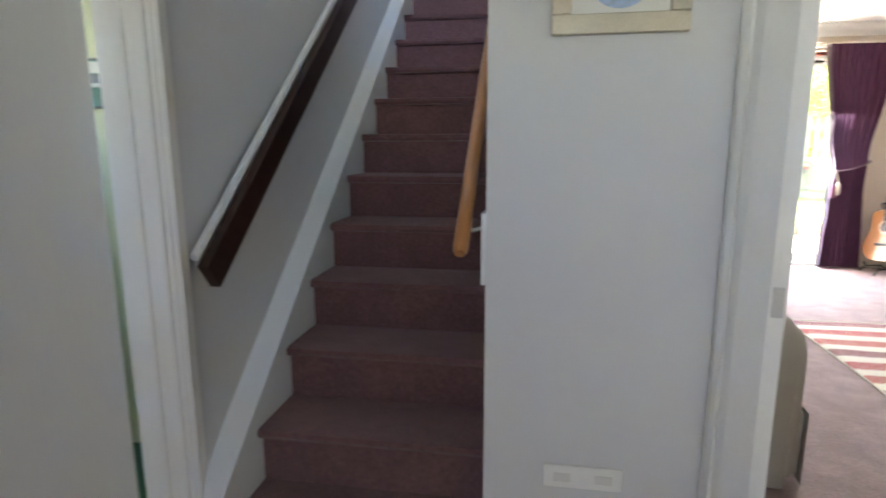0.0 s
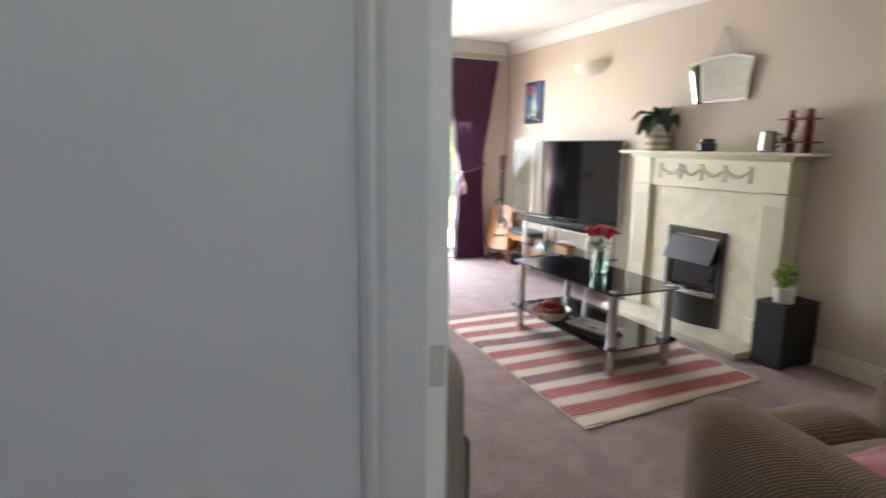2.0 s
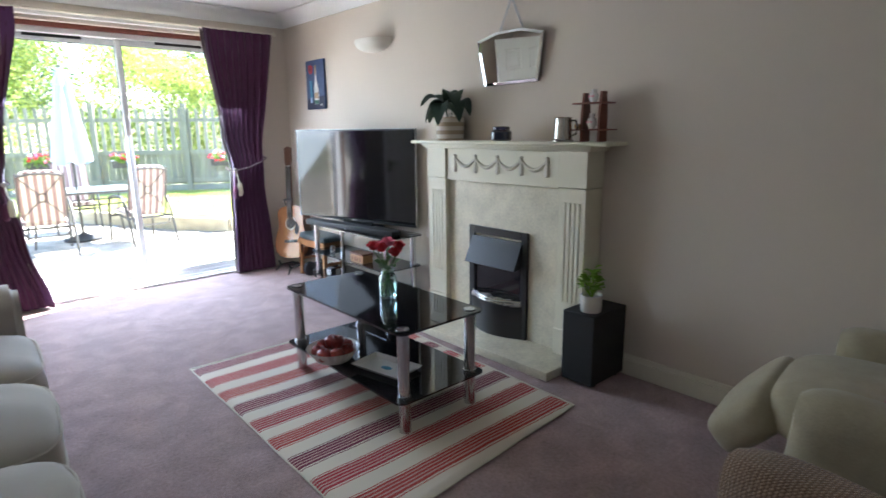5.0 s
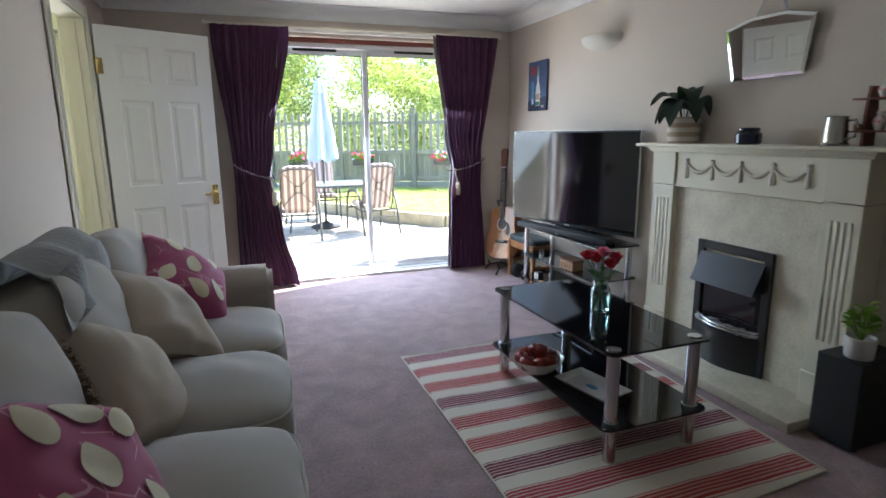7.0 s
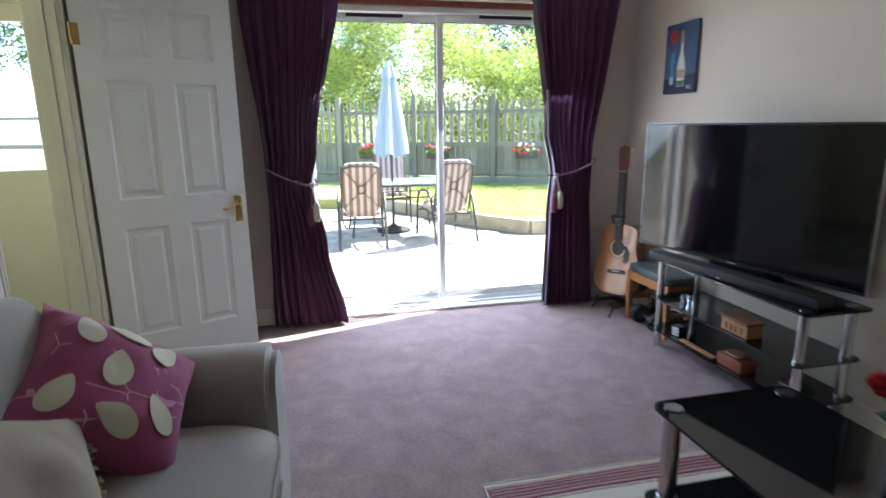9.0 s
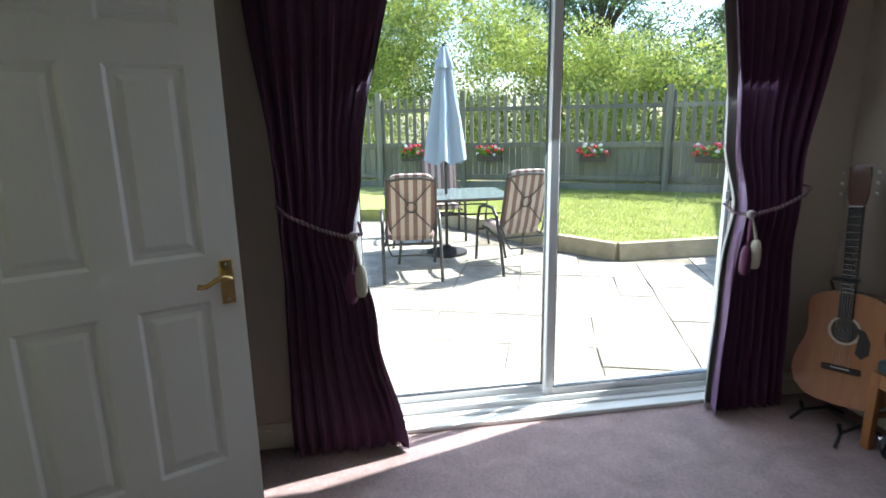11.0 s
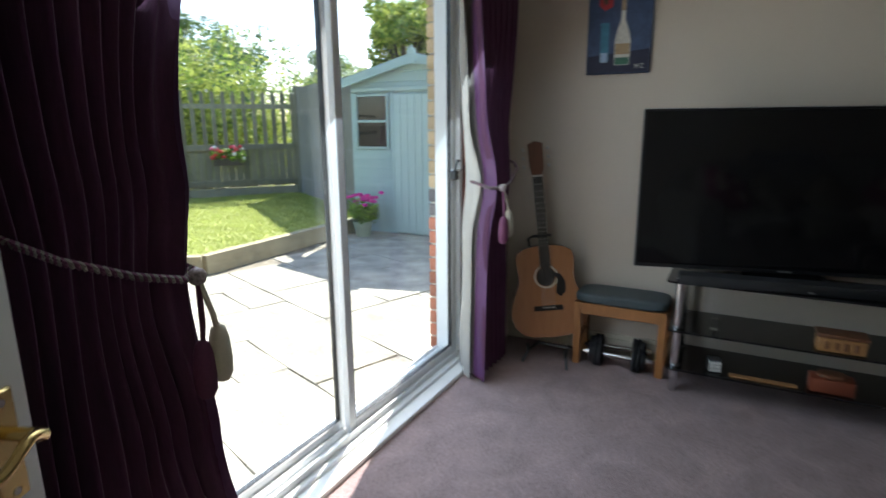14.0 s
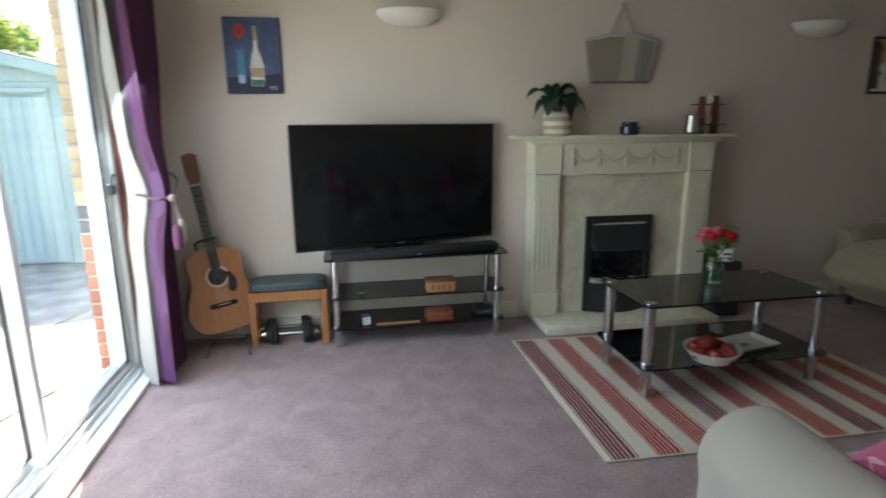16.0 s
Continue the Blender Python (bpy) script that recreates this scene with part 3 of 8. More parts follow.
# ---- the setting ----
X0, X1, Y0, Y1, CEIL = 0.45, 3.79, 0.70, 6.68, 2.315
DX0, DX1, DTOP = 1.46, 3.38, 2.08          # opening for the patio door
YOUT = 6.98                                 # outer face of the garden wall
KX0, KY0 = -2.2, 5.12                        # kitchen
HX0, HY0 = -0.56, -0.75                     # hall
STAIR_R, GREY_Y = 0.225, 2.02


def wall(name, spans, material, label=""):
    bm = bmesh.new()
    for s in spans:
        box(bm, *s)
    return setting(name, bm, material, label, "wall")


floor = setting("floor", boxed(X0 - 0.0, X1 + 0.0, Y0, Y1 + 0.04, -0.16, 0.0), CARPET, "dusty rose cut-pile carpet with trodden patches", "carpet")
setting("floor_hall", boxed(HX0 - 0.0, X0, HY0, GREY_Y, -0.16, 0.0), CARPET, "dusty rose carpet in the hall", "carpet")
setting("floor_kitchen", boxed(KX0, X0 - 0.12, KY0, Y1, -0.16, -0.008), MATS["dirty_joint"], "olive tiled kitchen floor bed", "floor")
# east wall with the fireplace
wall("wall_east", [(X1, X1 + 0.28, Y0 - 0.12, YOUT, -0.16, CEIL + 0.1)], WALL, "warm grey painted wall behind the fireplace")
# garden wall, inner leaf with the patio door opening and the kitchen door opening
KD0, KD1, KDT = -0.62, 0.17, 2.04
wall("wall_north", [(DX1, X1, Y1, 6.88, -0.16, CEIL + 0.1), (X0 - 0.12, DX0, Y1, 6.88, -0.16, CEIL + 0.1), (DX0, DX1, Y1, 6.88, DTOP, CEIL + 0.1)], WALL, "warm grey painted wall round the patio door")
wall("wall_kitchen_north", [(KX0 - 0.1, KD0, Y1, 6.88, -0.16, CEIL + 0.1), (KD1, X0 - 0.12, Y1, 6.88, -0.16, CEIL + 0.1), (KD0, KD1, Y1, 6.88, KDT, CEIL + 0.1)], KITWALL, "pale yellow kitchen wall")
# partition between living room and kitchen / stairs, with the kitchen doorway
PD0, PD1, PDT = 5.19, 5.985, 2.01
wall("wall_west", [(X0 - 0.06, X0, PD1 + 0.03, Y1, 0, CEIL), (X0 - 0.06, X0, GREY_Y + 0.11, PD0 - 0.03, 0, CEIL), (X0 - 0.06, X0, PD0 - 0.03, PD1 + 0.03, PDT + 0.03, CEIL)], WALL, "warm grey wall behind the sofa")
wall("wall_kitchen_east", [(X0 - 0.12, X0 - 0.06, PD1 + 0.03, Y1, 0, CEIL), (X0 - 0.12, X0 - 0.06, KY0, PD0 - 0.03, 0, CEIL), (X0 - 0.12, X0 - 0.06, PD0 - 0.03, PD1 + 0.03, PDT + 0.03, CEIL)], KITWALL, "pale yellow kitchen wall beside the door")
wall("wall_kitchen_west", [(KX0 - 0.1, KX0, KY0, Y1, 0, CEIL)], KITWALL)
wall("wall_kitchen_south", [(KX0 - 0.1, X0 - 0.12, KY0 - 0.018, KY0, 0, CEIL)], KITWALL)
# hall: grey return wall, stair wall, door wall to the living room
wall("wall_hall_return", [(STAIR_R, 0.80, GREY_Y, GREY_Y + 0.11, 0, CEIL)], HALLWALL, "cool grey hall wall between the stairs and the door")
wall("wall_stair_east", [(STAIR_R, STAIR_R + 0.11, GREY_Y + 0.11, 5.0, 0, 4.6)], HALLWALL, "grey wall beside the stairs")
HD0, HD1, HDT = 1.15, 1.93, 2.01
wall("wall_hall_door", [(0.82, 0.93, HY0, HD0 - 0.03, 0, CEIL), (0.82, 0.90, 1.986, GREY_Y + 0.11, 0, CEIL), (0.82, 0.93, HD0 - 0.03, HD1 + 0.03, HDT + 0.03, CEIL)], HALLWALL, "grey hall wall with the living room doorway")
wall("wall_living_return", [(X0, 0.82, GREY_Y + 0.111, GREY_Y + 0.15, 0, CEIL), (0.931, 0.96, Y0, HD0 - 0.03, 0, CEIL), (0.901, 0.912, 1.986, GREY_Y + 0.15, 0, CEIL), (0.931, 0.96, HD0 - 0.03, HD1 + 0.03, HDT + 0.03, CEIL)], WALL)
LD0, LD1 = 1.04, 1.825                       # doorway in the west hall wall
wall("wall_hall_west", [(HX0 - 0.12, HX0, LD1 + 0.03, 5.0, 0, 4.6), (HX0 - 0.12, HX0, HY0, LD0 - 0.03, 0, CEIL), (HX0 - 0.12, HX0, LD0 - 0.03, LD1 + 0.03, 2.04, CEIL)], HALLWALL, "grey hall wall running up beside the stairs")
wall("wall_hall_south", [(HX0 - 0.12, 0.15 - 0.45, HY0 - 0.12, HY0, 0, CEIL), (0.60, 0.93, HY0 - 0.12, HY0, 0, CEIL), (-0.30, 0.60, HY0 - 0.12, HY0, 2.05, CEIL)], HALLWALL)
wall("wall_south", [(0.93, X1, Y0 - 0.12, Y0, 0, CEIL)], WALL, "warm grey wall behind the armchairs")
wall("wall_stair_top", [(HX0 - 0.12, STAIR_R + 0.11, 5.0, 5.1, 0, 4.6)], HALLWALL)
# side room off the hall, with an unseen opening added to light it
wall("wall_cloakroom", [(-2.0, -1.9, -0.2, 1.7, 0, CEIL), (-2.0, -1.9, 2.2, 2.6, 0, CEIL), (-2.0, -1.9, 1.7, 2.2, 0, 1.3), (-2.0, -1.9, 1.7, 2.2, 1.8, CEIL), (-2.0, HX0 - 0.12, 2.5, 2.6, 0, CEIL), (-2.0, HX0 - 0.12, -0.3, -0.2, 0, CEIL)], KITWALL)
setting("floor_cloakroom", boxed(-1.9, HX0, -0.2, 2.5, -0.16, -0.004), MATS["art_green"], "dark green vinyl floor", "floor")
# ceilings
setting("ceiling", boxed(0.45, X1, Y0, Y1, CEIL, CEIL + 0.1), WHITE, "white living room ceiling", "ceiling")
setting("ceiling_hall", boxed(HX0 - 1.5, 0.82, HY0, GREY_Y + 0.1, CEIL, CEIL + 0.1), WHITE, "white hall ceiling", "ceiling")
setting("ceiling_kitchen", boxed(KX0, X0 - 0.12, KY0, Y1, CEIL, CEIL + 0.1), WHITE, "white kitchen ceiling", "ceiling")
setting("ceiling_stairs", boxed(HX0 - 0.12, STAIR_R + 0.11, GREY_Y + 0.1, 5.1, 4.6, 4.7), WHITE, "white ceiling over the stairs", "ceiling")


def coving(name, a, b, inward):
    """Plaster cove between wall and ceiling from a to b."""
    prof = [(0, 0), (0.012, 0)]
    for i in range(7):
        an = radians(90 * i / 6)
        prof.append((0.10 - 0.088 * math.cos(an), 0.0 + 0.012 + 0.088 * math.sin(an)))
    prof += [(0.112, 0.10), (0.112, 0.109), (0, 0.109)]
    bm = bmesh.new()
    a, b, inward = Vector(a), Vector(b), Vector(inward)
    ra = [bm.verts.new(a + inward * p + Vector((0, 0, CEIL - 0.11 + q))) for p, q in prof]
    rb = [bm.verts.new(b + inward * p + Vector((0, 0, CEIL - 0.11 + q))) for p, q in prof]
    n = len(prof)
    for i in range(n):
        bm.faces.new((ra[i], ra[(i + 1) % n], rb[(i + 1) % n], rb[i]))
    bm.faces.new(ra)
    bm.faces.new(rb[::-1])
    return setting(name, bm, WHITE, "white plaster coving", "coving", True)


coving("trim_coving_north", (X0, Y1, 0), (X1, Y1, 0), (0, -1, 0))
coving("trim_coving_east", (X1, Y0, 0), (X1, Y1, 0), (-1, 0, 0))
coving("trim_coving_west", (X0, GREY_Y + 0.15, 0), (X0, Y1, 0), (1, 0, 0))


def skirting(name, x0, x1, y0, y1, material=CREAMTRIM):
    """Two-step skirting board."""
    bm = bmesh.new()
    box(bm, x0, x1, y0, y1, 0.0, 0.085, 0.002)
    dx, dy = (x1 - x0), (y1 - y0)
    if dx < dy:
        s = 1 if name.endswith("east") else -1
        box(bm, x0 + (0.007 if s > 0 else 0), x1 - (0 if s > 0 else 0.007), y0, y1, 0.085, 0.112, 0.002)
    else:
        box(bm, x0, x1, y0 + 0.007, y1, 0.085, 0.112, 0.002)
    return setting(name, bm, material, "cream painted skirting board", "skirting")


skirting("baseboard_south_east", X1 - 0.016, X1, Y0, 3.22)
skirting("baseboard_north_east", X1 - 0.016, X1, 4.52, Y1)
skirting("baseboard_north", DX1 + 0.05, X1 - 0.02, Y1 - 0.016, Y1)
skirting("baseboard_north_left", X0 + 0.02, DX0 - 0.05, Y1 - 0.016, Y1)
skirting("baseboard_west", X0, X0 + 0.016, GREY_Y + 0.15, PD0 - 0.09)


def doorframe(name, x0, x1, y0, y1, top, material, arch=0.065, plates=True):
    """Lining and moulded architraves round a doorway in a wall across x (x0 to x1 thick, y0 to y1 wide)."""
    bm = bmesh.new()
    box(bm, x0 - 0.004, x1 + 0.004, y0 - 0.03, y0, 0, top, 0.002)
    box(bm, x0 - 0.004, x1 + 0.004, y1, y1 + 0.03, 0, top, 0.002)
    box(bm, x0 - 0.004, x1 + 0.004, y0 - 0.03, y1 + 0.03, top, top + 0.03, 0.002)
    mid = (x0 + x1) / 2
    for a, b in ((y0, y0 + 0.012), (y1 - 0.012, y1)):
        box(bm, mid - 0.018, mid + 0.018, a, b, 0, top, 0.002)
    ob = setting(name, bm, material, "painted door lining", "door frame")
    for side, xx in (("in", x1 + 0.004), ("out", x0 - 0.004)):
        s = 1 if side == "in" else -1
        for a, b in ((y0 - 0.012 - arch, y0 - 0.012), (y1 + 0.012, y1 + 0.012 + arch)):
            am = bmesh.new()
            for k, (w0, w1, th) in enumerate(((0, 1, 0.012), (0.12, 0.55, 0.018), (0.2, 0.4, 0.022))):
                lo, hi = (a + arch * w0, a + arch * w1) if a > y0 else (b - arch * w1, b - arch * w0)
                box(am, min(xx, xx + s * th), max(xx, xx + s * th), lo, hi, 0, top + 0.012 + arch * (1 - 0.0 * k), 0.003)
            part("architrave", am, material, ob)
        am = bmesh.new()
        box(am, min(xx, xx + s * 0.016), max(xx, xx + s * 0.016), y0 - 0.012, y1 + 0.012, top + 0.012, top + 0.012 + arch, 0.003)
        part("architrave", am, material, ob)
    return ob


doorframe("door_frame_kitchen", X0 - 0.12, X0, PD0, PD1, PDT, CREAMTRIM)
cl = doorframe("door_frame_cloakroom", HX0 - 0.12, HX0, LD0, LD1, 2.01, GLOSS)
# living room doorway: deep moulded lining with ribbed architrave
lf = setting("door_frame_living", prism(bmesh.new(), [(0.872, 1.908), (0.906, 1.902), (0.914, 1.985), (0.82, 1.985), (0.82, 1.955)], 0, HDT), GLOSS, "white gloss door lining with a brass strike plate", "door frame")
bm = bmesh.new()
prism(bm, [(0.793, 2.018), (0.795, 1.992), (0.803, 1.978), (0.811, 1.980), (0.817, 1.966), (0.823, 1.958), (0.829, 1.961), (0.835, 1.948), (0.842, 1.941), (0.847, 1.944), (0.855, 1.928), (0.873, 1.912), (0.876, 1.925), (0.86, 1.99), (0.83, 2.018)], 0, HDT + 0.07)
part("architrave", bm, GLOSS, lf, "ribbed white architrave", smooth=False)
part("lining", boxed(0.82, 0.965, HD0 - 0.03, HD0, 0, HDT, 0.002), GLOSS, lf)
part("head", boxed(0.82, 0.965, HD0 - 0.03, 1.98, HDT, HDT + 0.03, 0.002), GLOSS, lf)
sp = boxed(-0.012, 0.012, -0.0015, 0.0015, -0.035, 0.035, 0.001)
part("strike_plate", sp, STEEL, lf, "bright metal strike plate", m=pose(0.889, 1.9035, 0.875, 0, 0, -10))

# kitchen floor tiles: olive octagons with small cream insets
tl = setting("floor_tiles_kitchen", boxed(-0.9, -0.88, KY0, KY0 + 0.02, -0.008, -0.005), MATS["dirty_joint"], "olive octagon floor tiles with cream insets", "floor tiles")
TILE = mk("olive_floor_tile", (0.10, 0.115, 0.075), 0.35, var=0.2, scale=8, bump=0.05)
TILEW = mk("cream_inset_tile", (0.62, 0.62, 0.50), 0.35, var=0.08, scale=8, bump=0.05)
q = 0.30
oct_me = mesh_of("tile", prism(bmesh.new(), [(x * 0.148, y * 0.148) for x, y in ((1, .5), (.5, 1), (-.5, 1), (-1, .5), (-1, -.5), (-.5, -1), (.5, -1), (1, -.5))], -0.008, 0.0), TILE)
dia_me = mesh_of("inset", prism(bmesh.new(), [(0.07, 0), (0, 0.07), (-0.07, 0), (0, -0.07)], -0.008, 0.0), TILEW)
for i in range(6):
    for j in range(9):
        x, y = 0.20 - i * q, 5.28 + j * q
        if x > -1.4 and y < 6.6:
            piece("tile", oct_me, (x, y, 0), tl)
            if i < 5 and y + q / 2 < 6.6:
                piece("inset", dia_me, (x - q / 2, y + q / 2, 0), tl)
setting("trim_threshold", boxed(X0 - 0.125, X0 + 0.01, PD0, PD1, 0.0, 0.006, 0.002), GRIP, "dark metal carpet strip in the doorway", "threshold")


# ---- panelled doors ----
def lever_handle(parent, side, at, finish=BRASS, length=0.10):
    """Backplate and curled lever on a door leaf in the xz plane; side is the sign of y."""
    x, y, z = at
    h = part("handle", boxed(x - 0.022, x + 0.022, min(y, y + side * 0.008), max(y, y + side * 0.008), z - 0.075, z + 0.075, 0.003), finish, parent, "polished brass lever handle")
    bm = bmesh.new()
    rod(bm, (x, y, z + 0.02), (x, y + side * 0.055, z + 0.02), 0.009, 12)
    pts = [(x - length * t, y + side * (0.055 + 0.012 * math.sin(t * 3.1)), z + 0.02 + 0.012 * math.sin(t * 5.5)) for t in [i / 10 for i in range(11)]]
    tube(bm, pts, [0.009 - 0.002 * math.sin(t * 0.3) for t in range(11)], 10)
    part("lever", bm, finish, h)
    for dz in (-0.06, 0.06):
        part("screw", rod(bmesh.new(), (x, y + side * 0.007, z + dz), (x, y + side * 0.010, z + dz), 0.005, 8), STEEL, h)


def panel_door(name, at, rz, label, w=0.755, h=1.975, hinges=True, levers=True, grip=0.86):
    """Six-panel moulded door, hinge edge at the origin, leaf along +x."""
    d = thing(name, at, label, "door", rz=rz)
    t = 0.018
    bm = bmesh.new()
    st, mu = 0.105, 0.10
    pw = (w - 2 * st - mu) / 2
    rows = [(0.20, 0.78), (0.93, 1.51), (1.62, 1.86)]
    cols = [(st, st + pw), (st + pw + mu, w - st)]
    xs = [0, cols[0][0], cols[0][1], cols[1][0], cols[1][1], w]
    zs = [0.0] + [v for r_ in rows for v in r_] + [h]
    for i in range(5):
        for j in range(len(zs) - 1):
            if i in (1, 3) and j in (1, 3, 5):
                continue
            box(bm, xs[i], xs[i + 1], -t, t, zs[j], zs[j + 1])
    bmesh.ops.remove_doubles(bm, verts=bm.verts[:], dist=0.0005)
    part("leaf", bm, DOORPAINT, d, smooth=False)
    for c0, c1 in cols:
        for z0, z1 in rows:
            pm = bmesh.new()
            for s in (1, -1):
                ring = [(0.0, t), (0.012, t - 0.009), (0.030, t - 0.009), (0.048, t - 0.002)]
                loops = []
                for o, y in ring:
                    loops.append([pm.verts.new(v) for v in ((c0 + o, s * y, z0 + o), (c1 - o, s * y, z0 + o), (c1 - o, s * y, z1 - o), (c0 + o, s * y, z1 - o))])
                for a, b in zip(loops, loops[1:]):
                    for k in range(4):
                        pm.faces.new((a[k], a[(k + 1) % 4], b[(k + 1) % 4], b[k]))
                pm.faces.new(loops[-1])
            part("panel", pm, DOORPAINT, d, smooth=False)
    for s in (1, -1) if levers else ():
        lever_handle(d, s, (w - 0.048, s * t, grip))
    if hinges:
        for z in (0.22, 1.72):
            bm = bmesh.new()
            rod(bm, (-0.006, -0.024, z - 0.05), (-0.006, -0.024, z + 0.05), 0.007, 10)
            box(bm, -0.008, 0.03, -0.021, -0.0185, z - 0.048, z + 0.048)
            part("hinge", bm, BRASS, d)
    return d


panel_door("door_kitchen", (0.487, 6.035, 0.012), 24.8, "white six-panel door standing open against the plum curtain", w=0.735, grip=0.835)
panel_door("door_living", (0.93, 1.16, 0.008), 10.5, "white six-panel living room door standing open behind the armchair", hinges=False, grip=0.835)
cd_ = thing("door_cloakroom", (HX0 - 0.03, 1.05, 0.012), "plain white flush cloakroom door standing ajar", "door", rz=99)
part("leaf", boxed(0, 0.765, -0.018, 0.018, 0, 1.975, 0.002), DOORPAINT, cd_)
part("lock_plate", boxed(0.7652, 0.7668, -0.011, 0.011, 0.86, 1.02, 0.0005), STEEL, cd_, "steel latch plate on the edge")

# kitchen back door, half glazed
kd = tagged(setting("door_back", boxed(KD0 + 0.05, KD1 - 0.05, 6.80, 6.845, -0.1, 1.02, 0.003), CREAMTRIM, "cream half-glazed kitchen back door", "door"))
for x0, x1, z0, z1 in ((KD0 + 0.05, KD0 + 0.15, 1.02, 2.0), (KD1 - 0.15, KD1 - 0.05, 1.02, 2.0), (KD0 + 0.15, KD1 - 0.15, 1.90, 2.0), (KD0 + 0.15, KD1 - 0.15, 1.02, 1.06)):
    part("rail", boxed(x0, x1, 6.80, 6.845, z0, z1, 0.003), CREAMTRIM, kd)
pn = part("pane", boxed(KD0 + 0.15, KD1 - 0.15, 6.818, 6.824, 1.06, 1.90), PANE, kd)
pn.visible_shadow = False
for x0, x1, z0, z1 in ((KD0, KD0 + 0.05, -0.1, 2.04), (KD1 - 0.05, KD1, -0.1, 2.04), (KD0 + 0.05, KD1 - 0.05, 2.0, 2.04)):
    part("frame", boxed(x0, x1, 6.78, 6.90, z0, z1, 0.003), CREAMTRIM, kd)
part("lower_panel", boxed(KD0 + 0.17, KD1 - 0.17, 6.792, 6.80, 0.15, 0.85, 0.006), CREAMTRIM, kd)
# front door behind the walker, never seen; glazing sized to set hall light
fd = setting("door_front", boxed(-0.30, 0.60, HY0 - 0.09, HY0 - 0.05, 0, 1.52), GLOSS, "unseen white half-glazed front door", "door")
part("rail", boxed(-0.30, 0.60, HY0 - 0.09, HY0 - 0.05, 1.98, 2.05), GLOSS, fd)
for a, b in ((-0.30, -0.15), (0.45, 0.60)):
    part("stile", boxed(a, b, HY0 - 0.09, HY0 - 0.05, 1.52, 1.98), GLOSS, fd)
fp = part("pane", boxed(-0.15, 0.45, HY0 - 0.075, HY0 - 0.069, 1.52, 1.98), PANE, fd)
fp.visible_shadow = False

# ---- patio door ----
pd = setting("window_patio_door", boxed(DX0, DX1, 6.735, 6.90, -0.10, 0.035, 0.004), ALU, "white aluminium sliding patio door on its threshold", "patio door")
SX = 2.417
for x0, x1 in ((DX0, DX0 + 0.028), (DX1 - 0.028, DX1)):
    part("subframe", boxed(x0, x1, 6.74, 6.88, 0.035, DTOP, 0.003), REDWOOD, pd, "red-brown hardwood subframe")
part("subframe", boxed(DX0 + 0.028, DX1 - 0.028, 6.74, 6.88, DTOP - 0.035, DTOP, 0.003), REDWOOD, pd)
for x0, x1 in ((DX0 + 0.028, DX0 + 0.062), (DX1 - 0.062, DX1 - 0.028)):
    part("frame", boxed(x0, x1, 6.76, 6.90, 0.035, DTOP - 0.035, 0.003), ALU, pd)
part("frame", boxed(DX0 + 0.062, DX1 - 0.062, 6.76, 6.90, DTOP - 0.075, DTOP - 0.035, 0.003), ALU, pd)
bm = bmesh.new()
for y in (6.765, 6.815, 6.865, 6.895):
    box(bm, DX0 + 0.062, DX1 - 0.062, y, y + 0.008, 0.035, 0.062)
part("track", bm, ALU, pd, smooth=False)


def sash(x0, x1, y, leftw, rightw):
    z0, z1, t = 0.050, DTOP - 0.078, 0.014
    s = part("sash", boxed(x0, x0 + leftw, y - t, y + t, z0, z1, 0.003), ALU, pd)
    part("stile", boxed(x1 - rightw, x1, y - t, y + t, z0, z1, 0.003), ALU, s)
    part("rail", boxed(x0 + leftw, x1 - rightw, y - t, y + t, z0, z0 + 0.045, 0.003), ALU, s)
    part("rail", boxed(x0 + leftw, x1 - rightw, y - t, y + t, z1 - 0.045, z1, 0.003), ALU, s)
    bm = bmesh.new()
    g = 0.004
    for a in ((x0 + leftw, x0 + leftw + g, z0 + 0.045, z1 - 0.045), (x1 - rightw - g, x1 - rightw, z0 + 0.045, z1 - 0.045)):
        box(bm, a[0], a[1], y - 0.010, y + 0.010, a[2], a[3])
    for a in ((z0 + 0.045, z0 + 0.045 + g), (z1 - 0.045 - g, z1 - 0.045)):
        box(bm, x0 + leftw + g, x1 - rightw - g, y - 0.010, y + 0.010, a[0], a[1])
    part("gasket", bm, BLACKP, s, "black rubber gasket", smooth=False)
    p = part("pane", boxed(x0 + leftw + g, x1 - rightw - g, y - 0.003, y + 0.003, z0 + 0.045 + g, z1 - 0.045 - g), PANE, s)
    p.visible_shadow = False
    bm = boxed((x0 + x1) / 2 - 0.17, (x0 + x1) / 2 + 0.20, y - 0.020, y - 0.0145, z1 - 0.018, z1 + 0.004)
    part("vent", bm, BLACKP, s, "black trickle vent")
    return s


sash(DX0 + 0.062, SX + 0.022, 6.842, 0.045, 0.040)
rs = sash(SX - 0.020, DX1 - 0.062, 6.796, 0.040, 0.045)
